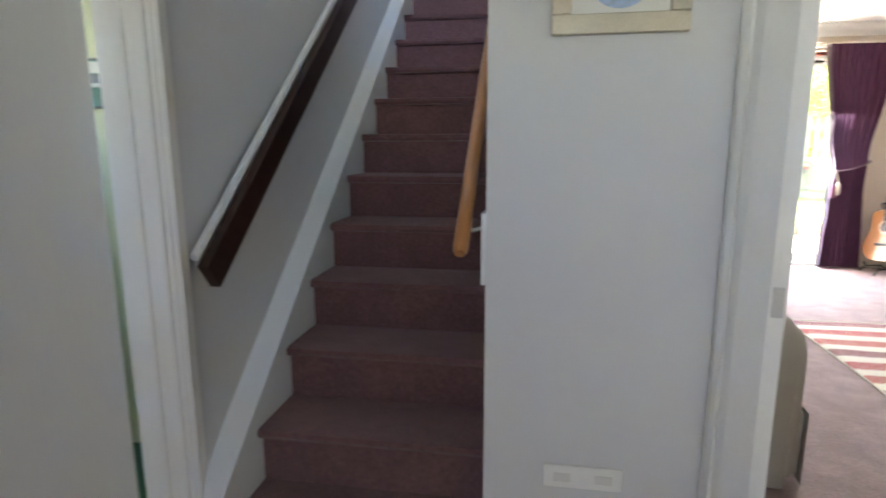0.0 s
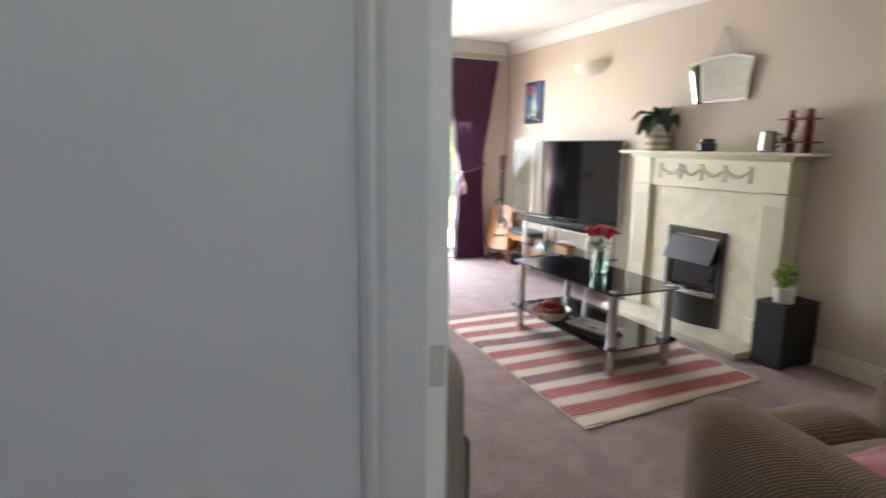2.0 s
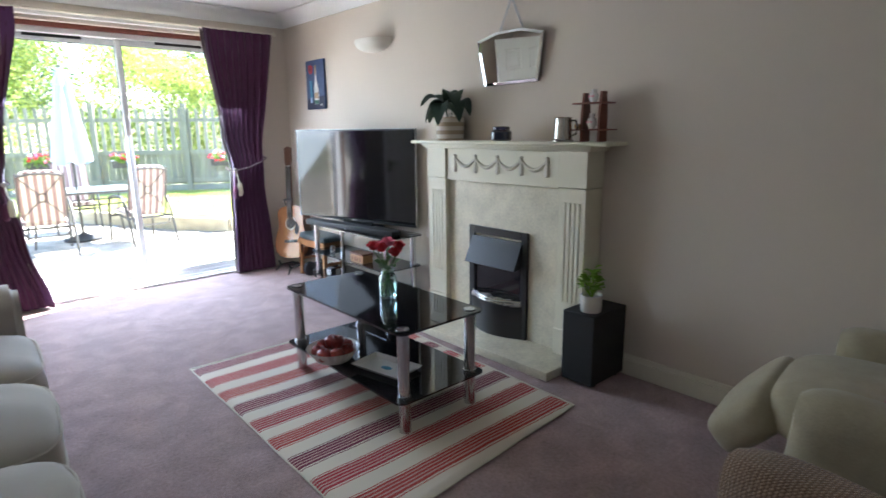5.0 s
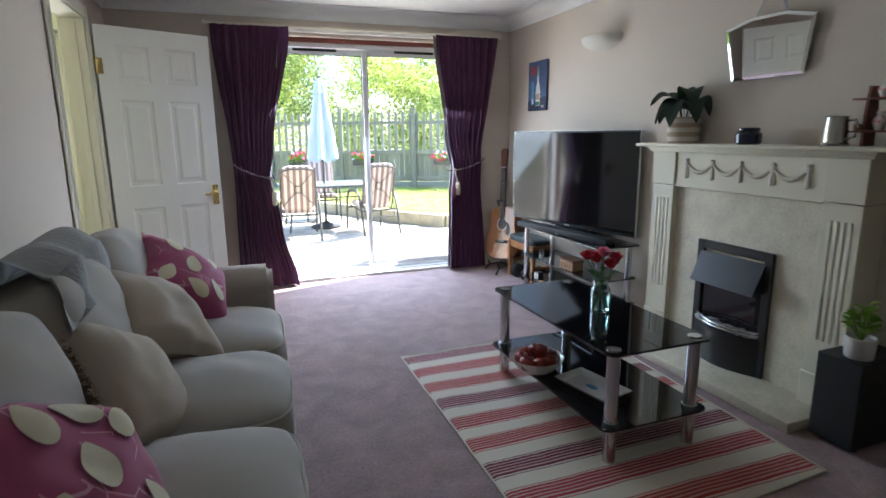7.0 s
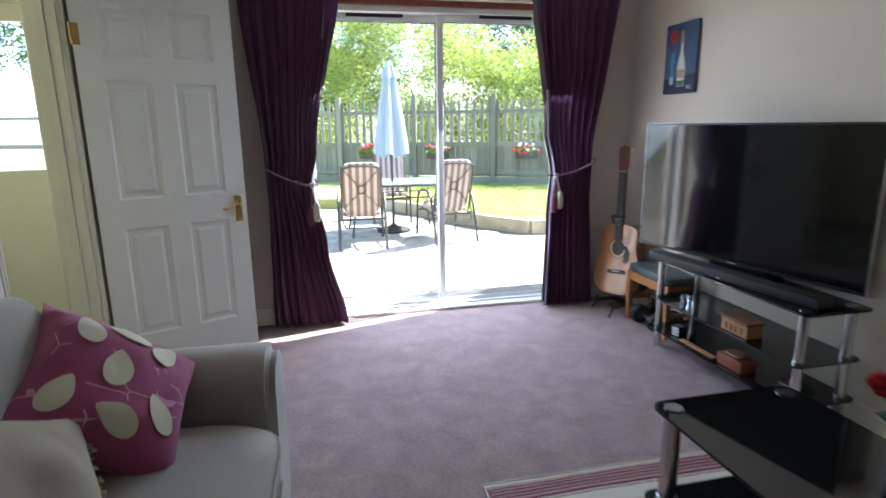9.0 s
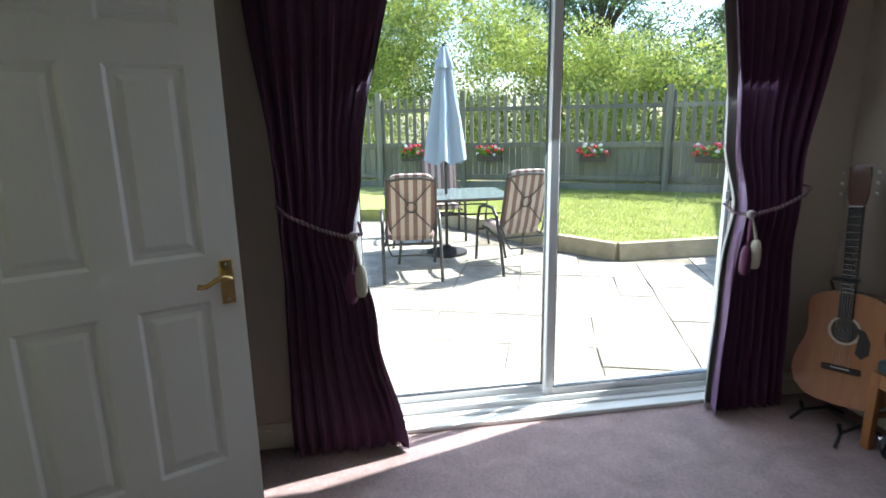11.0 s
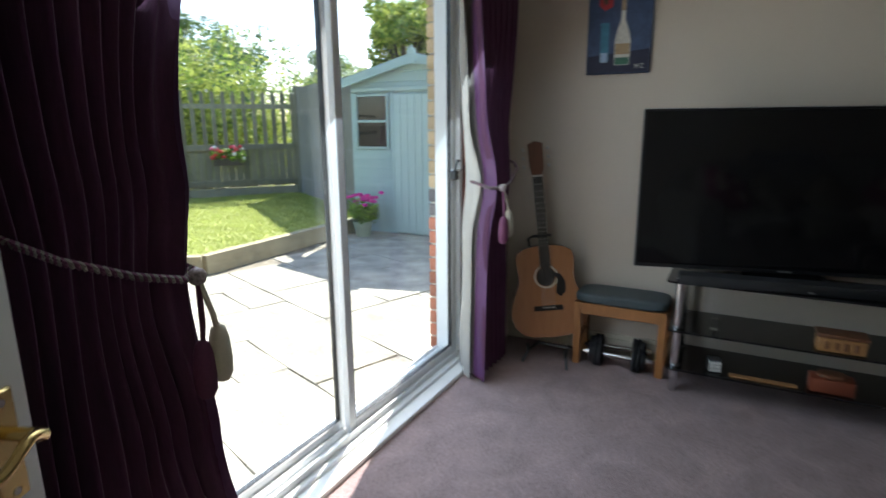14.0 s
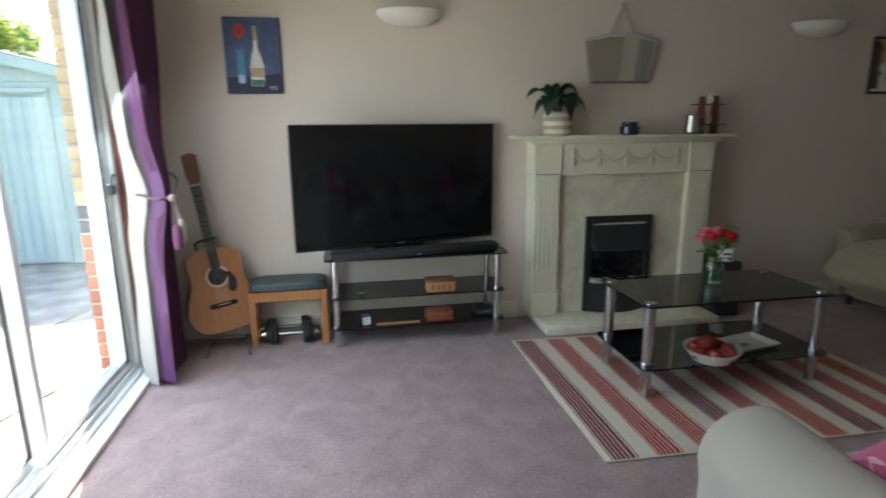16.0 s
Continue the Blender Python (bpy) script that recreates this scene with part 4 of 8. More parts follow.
# latch with its cable
bm = boxed(DX1 - 0.115, DX1 - 0.045, 6.758, 6.780, 0.985, 1.015, 0.003)
part("latch", bm, ALU, rs)
bm = bmesh.new()
box(bm, DX1 - 0.135, DX1 - 0.10, 6.745, 6.782, 0.965, 1.01, 0.006)
tube(bm, [(DX1 - 0.125, 6.76, 1.0), (DX1 - 0.118, 6.752, 1.04), (DX1 - 0.105, 6.75, 1.06), (DX1 - 0.09, 6.75, 1.055)], 0.006, 8)
part("thumb_lock", bm, BLACKP, rs, "black thumb lock")
bm = bmesh.new()
tube(bm, [(DX1 - 0.09, 6.752, 1.0), (DX1 - 0.05, 6.735, 1.03), (DX1 - 0.03, 6.73, 0.8), (DX1 - 0.015, 6.72, 0.45), (DX1 - 0.01, 6.70, 0.12), (DX1 + 0.02, 6.665, 0.02)], 0.0025, 6)
tagged(part("cable", bm, BLACKP), "thin black cable hanging beside the patio door", "cable")
setting("trim_sill", boxed(DX0, DX1, Y1 - 0.012, 6.735, 0.0, 0.022, 0.003), GLOSS, "white painted threshold board", "threshold")
setting("trim_blind_track", boxed(DX0 + 0.02, DX1 - 0.02, Y1 - 0.05, Y1 - 0.002, DTOP + 0.025, DTOP + 0.06, 0.004), GLOSS, "white blind track above the patio door", "track")

# ---- stairs ----
stairs = tagged(new("staircase"), "plum-brown carpeted staircase with white stringers", "staircase")
stairs.location = (-0.1, 1.87, 0)
RISE, GOING, SY, NST = 0.1815, 0.2265, 1.845, 13
SL = HX0 + 0.085
for i in range(NST):
    y, z = SY + GOING * i, RISE * (i + 1)
    bm = bmesh.new()
    prof = [(y + 0.02, z - RISE), (y + 0.02, z - 0.035), (y - 0.004, z - 0.030), (y - 0.012, z - 0.016), (y - 0.008, z - 0.003), (y + 0.006, z), (y + GOING + 0.02, z), (y + GOING + 0.02, z - RISE)]
    prism(bm, prof, SL, STAIR_R - 0.002, "x")
    part("step", bm, STAIRCARPET, stairs, m=Matrix.Translation((0.1, -1.87, 0)))
bm = bmesh.new()
sl = RISE / GOING
y0, y1 = SY - 0.05, SY + GOING * NST
prism(bm, [(y0, 0), (y0, 0.22), (y0 + 0.06, 0.27), (y1, 0.27 + sl * (y1 - y0 - 0.06)), (y1, 0)], HX0, SL, "x")
part("stringer", bm, STRING, stairs, "grey-white painted stringer", smooth=False, m=Matrix.Translation((0.1, -1.87, 0)))

dr = thing("handrail", (HX0 + 0.05, 1.93, 0.9), "dark varnished handrail board on the stair wall", "handrail")
bm = bmesh.new()
dirv = Vector((0, GOING, RISE)).normalized()
L = 3.2
nrm = Vector((0, -dirv.z, dirv.y))
a = Vector((0, -0.01, -0.02))
c8 = []
for s in (0, L):
    for o in (-0.045, 0.040):
        for dx in (-0.008, 0.022):
            c8.append(bm.verts.new(a + dirv * s + nrm * o + Vector((dx, 0, 0))))
for f in ((0, 1, 3, 2), (4, 6, 7, 5), (0, 4, 5, 1), (2, 3, 7, 6), (0, 2, 6, 4), (1, 5, 7, 3)):
    bm.faces.new([c8[k] for k in f])
part("rail", bm, DARKRAIL, dr, smooth=False)
bm = bmesh.new()
tube(bm, [a + dirv * s + nrm * 0.051 + Vector((-0.02, 0, 0)) for s in (0.02, L)], 0.013, 6)
part("batten", bm, STRING, dr)
for s in (0.5, 1.6, 2.7):
    bm = bmesh.new()
    rod(bm, a + dirv * s + Vector((-0.05, 0, 0)), a + dirv * s + Vector((-0.008, 0, 0)), 0.012, 8)
    part("bracket", bm, STEEL, dr)
gr = thing("handrail", (STAIR_R, 2.0, 0.95), "golden pine mopstick handrail on metal brackets", "handrail")
bm = bmesh.new()
b0 = Vector((-0.062, -0.02, 0.0))
tube(bm, [b0 + dirv * s for s in (0, 0.01, 0.02, L - 0.02, L)], [0.014, 0.019, 0.021, 0.021, 0.016], 14)
part("rail", bm, HANDRAIL, gr)
for s in (0.14, 1.5, 2.9):
    bm = bmesh.new()
    tube(bm, [b0 + dirv * s + Vector((0.062, 0.0, -0.03)), b0 + dirv * s + Vector((0.02, 0, -0.045)), b0 + dirv * s + Vector((0, 0, -0.02))], 0.006, 8)
    rod(bm, b0 + dirv * s + Vector((0.056, 0, -0.03)), b0 + dirv * s + Vector((0.0615, 0, -0.03)), 0.022, 12)
    part("bracket", bm, STEEL, gr)
setting("trim_stair_end", boxed(STAIR_R - 0.012, STAIR_R, GREY_Y - 0.004, GREY_Y + 0.06, 0.86, 1.05, 0.002), STRING, "white painted casing end beside the stairs", "trim")
setting("baseboard_hall", boxed(STAIR_R + 0.002, 0.79, GREY_Y - 0.014, GREY_Y, 0, 0.11, 0.003), GLOSS, "white hall skirting board", "skirting")
# socket plate, picture on the return wall
sk = thing("wall_socket", (0.495, GREY_Y, 0.30), "white double socket plate with brushed wear", "socket")
part("plate", boxed(-0.105, 0.105, -0.010, 0, 0, 0.066, 0.003), GLOSS, sk)
for x in (-0.055, 0.055):
    part("rocker", boxed(x - 0.022, x + 0.022, -0.0125, -0.0102, 0.02, 0.045, 0.001), CERAMIC, sk)
hp = thing("picture", (0.53, GREY_Y, 1.475), "framed print with a blue round motif in a cream washed frame", "picture")
for x0, x1, z0, z1 in ((-0.155, 0.155, 0, 0.045), (-0.155, 0.155, 0.355, 0.40), (-0.155, -0.11, 0.045, 0.355), (0.11, 0.155, 0.045, 0.355)):
    part("frame", boxed(x0, x1, -0.022, 0, z0, z1, 0.006, 2), CREAMFRAME, hp)
part("print", boxed(-0.11, 0.11, -0.008, -0.002, 0.045, 0.355), PAPER, hp)
bm = bmesh.new()
lathe(bm, [(0.001, 0), (0.075, 0), (0.075, 0.001), (0.001, 0.001)], 28, m=pose(0, -0.009, 0.13, 90))
part("motif", bm, MATS["art_sky"], hp, "blue round motif")
# cloakroom picture through the gap, strike
pc = thing("picture", (-1.25, 2.5, 1.358), "small dark framed seascape print on the cloakroom wall", "picture")
part("frame", boxed(-0.09, 0.09, -0.02, 0, 0, 0.178, 0.004), EBONY, pc)
part("print", boxed(-0.082, 0.082, -0.022, -0.02, 0.008, 0.170), MATS["art_green"], pc)
for z0, z1, m_ in ((0.125, 0.165, PAPER), (0.075, 0.088, PAPER), (0.09, 0.122, EBONY)):
    part("band", boxed(-0.080, 0.080, -0.0235, -0.0222, z0, z1), m_, pc)

# ---- fireplace ----
FY = 3.855                                   # centre line
fp_ = thing("fireplace_surround", (X1, FY, 0), "cream painted fire surround with carved swags and fluted pilasters", "fireplace")
part("back_panel", boxed(-0.112, 0, -0.52, 0.52, 0.05, 1.0), STONE, fp_, "cream limestone back panel")
for s in (1, -1):
    y0, y1 = sorted((s * 0.445, s * 0.615))
    bm = boxed(-0.150, -0.0, y0, y1, 0.05, 0.975, 0.003)
    pl = part("pilaster", bm, SURROUND, fp_)
    bm = boxed(-0.158, 0, y0 - 0.006, y1 + 0.006, 0.05, 0.20, 0.004)
    part("plinth", bm, SURROUND, pl)
    bm = bmesh.new()
    for k in range(4):
        yy = (y0 + y1) / 2 + (k - 1.5) * 0.029
        box(bm, -0.1535, -0.147, yy - 0.0095, yy + 0.0095, 0.36, 0.90, 0.004, 2)
    part("flute", bm, SURROUND, pl, "raised flutes")
    part("block", boxed(-0.154, 0, y0 - 0.004, y1 + 0.004, 0.978, 1.165, 0.003), SURROUND, fp_)
part("frieze", boxed(-0.142, 0, -0.44, 0.44, 0.968, 1.165, 0.003), SURROUND, fp_)
bm = bmesh.new()
for a, b in ((0.0, 0.012), (0.012, 0.026), (0.026, 0.04)):
    w = {0.0: 0.162, 0.012: 0.170, 0.026: 0.178}[a]
    box(bm, -w, 0, -0.635 - (w - 0.162), 0.635 + (w - 0.162), 1.165 + a * 0.7, 1.165 + b * 0.7 + 0.001, 0.004, 2)
part("cornice", bm, SURROUND, fp_)
part("mantel_shelf", boxed(-0.192, 0, -0.745, 0.745, 1.193, 1.213, 0.007, 3), SURROUND, fp_)
ys = [-0.36 + 0.18 * i for i in range(5)]
for y in ys:
    bm = bmesh.new()
    lathe(bm, [(0.004, -0.095), (0.016, -0.088), (0.013, -0.045), (0.009, -0.03), (0.018, -0.012), (0.010, 0.0), (0.016, 0.01), (0.002, 0.018)], 10, (0, 0, 0))
    bmesh.ops.scale(bm, vec=(0.6, 1, 1), verts=bm.verts[:])
    part("drop", bm, CARVED, fp_, m=Matrix.Translation((-0.144, y, 1.115)))
for a, b in zip(ys, ys[1:]):
    bm = bmesh.new()
    pts = [(-0.144, a + (b - a) * t / 12, 1.108 - 0.05 * math.sin(math.pi * t / 12) + 0.012 * math.sin(math.pi * t / 12) * 0) for t in range(13)]
    tube(bm, pts, [0.006 + 0.006 * math.sin(math.pi * t / 12) for t in range(13)], 8)
    part("swag", bm, CARVED, fp_)
bm = boxed(-0.40, 0, -0.59, 0.59, 0, 0.05, 0.006, 2)
tagged(part("hearth", bm, STONE), "cream limestone hearth slab on the carpet", "hearth").location = (X1, FY, 0)
fire = thing("electric_fire", (X1 - 0.112, FY + 0.01, 0.05), "black inset electric fire with canopy hood and pebble bed", "electric fire")
W2 = 0.235
for y0, y1, z0, z1 in ((-W2, -W2 + 0.045, 0, 0.645), (W2 - 0.045, W2, 0, 0.645), (-W2 + 0.045, W2 - 0.045, 0.60, 0.645)):
    part("frame", boxed(-0.022, 0, y0, y1, z0, z1, 0.003), FIREBLK, fire)
bm = bmesh.new()
prism(bm, [(-0.025, 0.585), (-0.095, 0.43), (-0.088, 0.425), (-0.02, 0.44), (-0.004, 0.585)], -W2 + 0.035, W2 - 0.035, "y")
part("hood", bm, FIREBLK, fire, smooth=False)
part("back_glass", boxed(-0.008, -0.002, -W2 + 0.045, W2 - 0.045, 0.20, 0.44), BLACKGLASS, fire, "dark mirror glass")
bm = bmesh.new()
arc = [(-0.0, -W2 + 0.02)] + [(-0.02 - 0.07 * math.cos(math.pi / 2 * (k / 6 - 1) * 1.0), (k / 6 - 1) * (W2 - 0.02)) for k in range(13)] + [(-0.0, W2 - 0.02)]
prism(bm, arc, 0.0, 0.20)
part("base_front", bm, FIREBLK, fire)
for z in (0.215, 0.232):
    bm = bmesh.new()
    tube(bm, [(-0.02 - 0.075 * math.cos(math.pi / 2 * (k / 8 - 1)), (k / 8 - 1) * (W2 - 0.035), z) for k in range(17)], 0.005, 8)
    part("grate_bar", bm, CHROME, fire)
random.seed(5)
for k in range(46):
    bm = bmesh.new()
    yy = random.uniform(-W2 + 0.06, W2 - 0.06)
    xx = -0.012 - random.random() * 0.06 * math.cos(math.pi / 2 * yy / W2)
    soft(bm, (xx, yy, 0.205 + random.random() * 0.012), (0.03, 0.045, 0.024), 2.2, 2, turn=(0, 0, random.random() * 90))
    part("pebble", bm, PEBBLE, fire)

# ---- television and its stand ----
tvp = [Vector((3.46, 5.93, 0)), Vector((3.735, 4.715, 0))]
TVC = (tvp[0] + tvp[1]) / 2
TVROT = math.degrees(math.atan2(tvp[1].x - tvp[0].x, tvp[0].y - tvp[1].y))
tv = thing("television", (TVC.x, TVC.y, 0.542), "large flat black television, screen off, angled on the glass stand", "television", rz=TVROT)
TW, TH, TZ = 1.244, 0.705, 0.043
part("back", boxed(0.012, 0.05, -TW / 2 + 0.05, TW / 2 - 0.05, TZ + 0.04, TZ + TH - 0.04, 0.012), BLACKP, tv)
part("panel", boxed(-0.004, 0.012, -TW / 2, TW / 2, TZ, TZ + TH, 0.003), BLACKP, tv)
part("screen", boxed(-0.0065, -0.0042, -TW / 2 + 0.010, TW / 2 - 0.010, TZ + 0.018, TZ + TH - 0.010), SCREEN, tv, "glossy black screen")
for a in ((-TW / 2, TW / 2, TZ + TH, TZ + TH + 0.002), (-TW / 2 - 0.002, -TW / 2, TZ, TZ + TH), (TW / 2, TW / 2 + 0.002, TZ, TZ + TH)):
    part("bezel", boxed(-0.006, 0.012, a[0], a[1], a[2], a[3]), STEEL, tv)
part("foot", boxed(0.015, 0.12, -0.2, 0.2, -0.003, 0.010, 0.004), BLACKP, tv)
part("neck", boxed(0.03, 0.05, -0.16, 0.16, 0.010, TZ + 0.10, 0.004), BLACKP, tv)
part("badge", boxed(-0.0065, -0.004, -0.025, 0.025, TZ + 0.006, TZ + 0.012), STEEL, tv)

st = thing("television_stand", (3.60, 5.235, 0), "three-tier black glass and chrome television stand", "television stand")


def glass_plate(y, d, z, t=0.009, r=0.03):
    poly = []
    for cx, cy, a0 in ((1, -1, -90), (1, 1, 0), (-1, 1, 90), (-1, -1, 180)):
        for k in range(5):
            a = math.radians(a0 + 22.5 * k)
            poly.append((cx * (d / 2 - r) + r * math.cos(a), cy * (y / 2 - r) + r * math.sin(a)))
    return prism(bmesh.new(), poly, z, z + t)


TOP_Z, MID_Z, LOW_Z = 0.530, 0.300, 0.115


for z, w in ((TOP_Z, 1.09), (MID_Z, 1.05), (LOW_Z, 1.05)):
    part("glass_shelf", glass_plate(w, 0.34, z), BLACKGLASS, st, smooth=False)
for y in (-0.485, 0.485):
    for x in (-0.12, 0.12):
        bm = bmesh.new()
        for a, b in ((0, LOW_Z - 0.007), (LOW_Z + 0.016, MID_Z - 0.007), (MID_Z + 0.016, TOP_Z - 0.002)):
            rod(bm, (x, y, a), (x, y, b), 0.021, 20)
        for z in (LOW_Z - 0.007, LOW_Z + 0.0095, MID_Z - 0.007, MID_Z + 0.0095, TOP_Z - 0.0075):
            rod(bm, (x, y, z), (x, y, z + 0.007), 0.025, 20)
        lg = part("leg", bm, CHROME, st)
        bm = bmesh.new()
        rod(bm, (x, y, TOP_Z + 0.0095), (x, y, TOP_Z + 0.012), 0.024, 20)
        part("cap", bm, CHROME, lg)
sb = thing("soundbar", (3.495, 5.235, TOP_Z + 0.009), "long low black soundbar on the stand", "soundbar", rz=TVROT * 0.6)
part("body", boxed(-0.045, 0.045, -0.50, 0.50, 0, 0.045, 0.008, 2), BLACKM, sb)
part("end_button", boxed(-0.052, -0.045, -0.01, 0.01, 0.008, 0.014, 0.002), STEEL, sb)

# ---- coffee table ----
ct = thing("coffee_table", (2.745, 3.825, 0.012), "two-tier black glass coffee table with chrome legs on the rug", "coffee table")
TX, TY = 0.245, 0.505


def round_plate(hx, hy, z, t, r=0.04):
    pts = []
    for sx, sy, a0 in ((1, 1, 0), (-1, 1, 90), (-1, -1, 180), (1, -1, 270)):
        for k in range(5):
            an = radians(a0 + 90 * k / 4)
            pts.append((sx * (hx - r) + r * math.cos(an), sy * (hy - r) + r * math.sin(an)))
    return prism(bmesh.new(), pts, z, z + t)


part("glass_top", round_plate(TX, TY, 0.452, 0.010), BLACKGLASS, ct, "black glass top", smooth=False)
part("lower_shelf", round_plate(TX + 0.01, TY + 0.0, 0.150, 0.008), BLACKGLASS, ct, "black glass lower shelf", smooth=False)
for sx in (-1, 1):
    for sy in (-1, 1):
        x, y = sx * (TX - 0.05), sy * (TY - 0.05)
        bm = bmesh.new()
        for a, b in ((0, 0.138), (0.170, 0.440)):
            rod(bm, (x, y, a), (x, y, b), 0.026, 22)
        for z in (0.138, 0.158, 0.440):
            rod(bm, (x, y, z), (x, y, z + 0.012), 0.031, 22)
        lg = part("leg", bm, CHROME, ct)
        bm = bmesh.new()
        rod(bm, (x, y, 0.462), (x, y, 0.466), 0.027, 22)
        part("cap", bm, CHROME, lg, "round chrome cap")

# ---- rug ----
bm = bmesh.new()
c00, c10, c11, c01 = Vector((2.068, 2.945, 0)), Vector((3.285, 3.02, 0)), Vector((3.352, 4.685, 0)), Vector((2.09, 4.70, 0))
cen = (c00 + c10 + c11 + c01) / 4


def rugp(u, v):
    p = (c00 * (1 - u) + c10 * u) * (1 - v) + (c01 * (1 - u) + c11 * u) * v
    h = 0.010 + 0.006 * noise.noise(p * 3.0) + 0.010 * max(0, noise.noise(Vector((p.x * 2.2, p.y * 7, 2))) - 0.15) * (1 if p.x < 2.9 else 0.3)
    e = min(u, 1 - u, v, 1 - v)
    return Vector((p.x - cen.x + 0.006 * noise.noise(p * 4), p.y - cen.y + 0.006 * noise.noise(p * 4 + Vector((7, 0, 0))), 0.002 if e == 0 else max(0.008, h)))


sheet(bm, rugp, 60, 84)
rug = tagged(part("rug", bm, RUG), "red, plum and cream striped cotton rug on the carpet", "rug")
rug.location = (cen.x, cen.y, 0.0)
bm = bmesh.new()
for u0 in (0.0, 1.0):
    tube(bm, [rugp(u0, k / 20) + Vector((0, 0, 0.003)) for k in range(21)], 0.004, 6)
for v0 in (0.0, 1.0):
    tube(bm, [rugp(k / 20, v0) + Vector((0, 0, 0.003)) for k in range(21)], 0.004, 6)
part("binding", bm, CREAMFRAME, rug, "cream bound edge")

# ---- sofa ----
so = thing("sofa", (0.94, 3.695, 0), "beige loose-cover three-seat sofa with box cushions", "sofa", rz=-2.5)
part("base", boxed(-0.38, 0.41, -1.09, 1.09, 0.05, 0.30, 0.02, 2), SOFA, so)
for k in range(4):
    sx, sy = (-0.34, 0.33)[k % 2], (-1.02, 1.02)[k // 2]
    part("foot", rod(bmesh.new(), (sx, sy, 0), (sx, sy, 0.06), 0.025, 10), EBONY, so)
bm = bmesh.new()
sheet(bm, lambda u, v: Vector((0.413 + 0.006 * math.sin(u * 40) * v, -1.10 + 2.2 * u, 0.30 - 0.28 * v)), 80, 4)
part("skirt", bm, SOFA, so)
for s in (-1, 1):
    bm = bmesh.new()
    yc = s * 1.025
    prof = []
    for k in range(11):
        an = math.pi * k / 10
        prof.append((yc - 0.135 * math.cos(an) * 1.0 + s * 0.01, 0.51 + 0.115 * math.sin(an)))
    prof += [(yc + 0.115, 0.30), (yc + 0.12, 0.03), (yc - 0.12, 0.03), (yc - 0.115, 0.30)]
    m_ = bmesh.new()
    prism(m_, [(p, q) for p, q in prof], -0.40, 0.42 if s > 0 else 0.37, "x")
    bmesh.ops.bevel(m_, geom=[e for e in m_.edges if abs(e.verts[0].co.x - e.verts[1].co.x) < 1e-5 and e.verts[0].co.x > 0.2], offset=0.03, segments=3, affect="EDGES")
    ar = part("arm", m_, SOFA, so)
    bm.free()
bm = bmesh.new()
soft(bm, (-0.335, 0, 0.46), (0.20, 2.12, 0.78), 7, 9)
part("back", bm, SOFA, so)
for k in range(3):
    y = (k - 1) * 0.605 - 0.02
    bm = bmesh.new()
    soft(bm, (0.10, y, 0.37), (0.70, 0.603, 0.19), 5, 14, puff=0.42, rough=0.014, seed=k * 3.1)
    sc = part("seat_cushion", bm, SOFA, so)
    bm = bmesh.new()
    for z in (0.055, -0.055):
        ring = []
        for i in range(48):
            a, b = math.cos(2 * math.pi * i / 48), math.sin(2 * math.pi * i / 48)
            n5 = (abs(a) ** 5 + abs(b) ** 5 + (abs(z) / 0.095 * max(abs(a), abs(b))) ** 5) ** 0.2
            ring.append((0.10 + 0.352 * a / n5, y + 0.303 * b / n5, 0.37 + z))
        tube(bm, ring, 0.005, 6, True)
    part("piping", bm, PIPING, sc)
    bm = bmesh.new()
    soft(bm, (-0.19, y * 1.02, 0.665), (0.21, 0.62, 0.46), 4.2, 12, puff=0.25, turn=(0, -14, 0), rough=0.016, seed=k * 5.3 + 1, thin=0)
    part("back_cushion", bm, SOFA, so)

# ---- curtains ----
def lerp3(z, keys):
    for (z0, v0), (z1, v1) in zip(keys, keys[1:]):
        if z <= z1:
            t = max(0.0, (z - z0) / (z1 - z0))
            t = t * t * (3 - 2 * t)
            return v0 + (v1 - v0) * t
    return keys[-1][1]


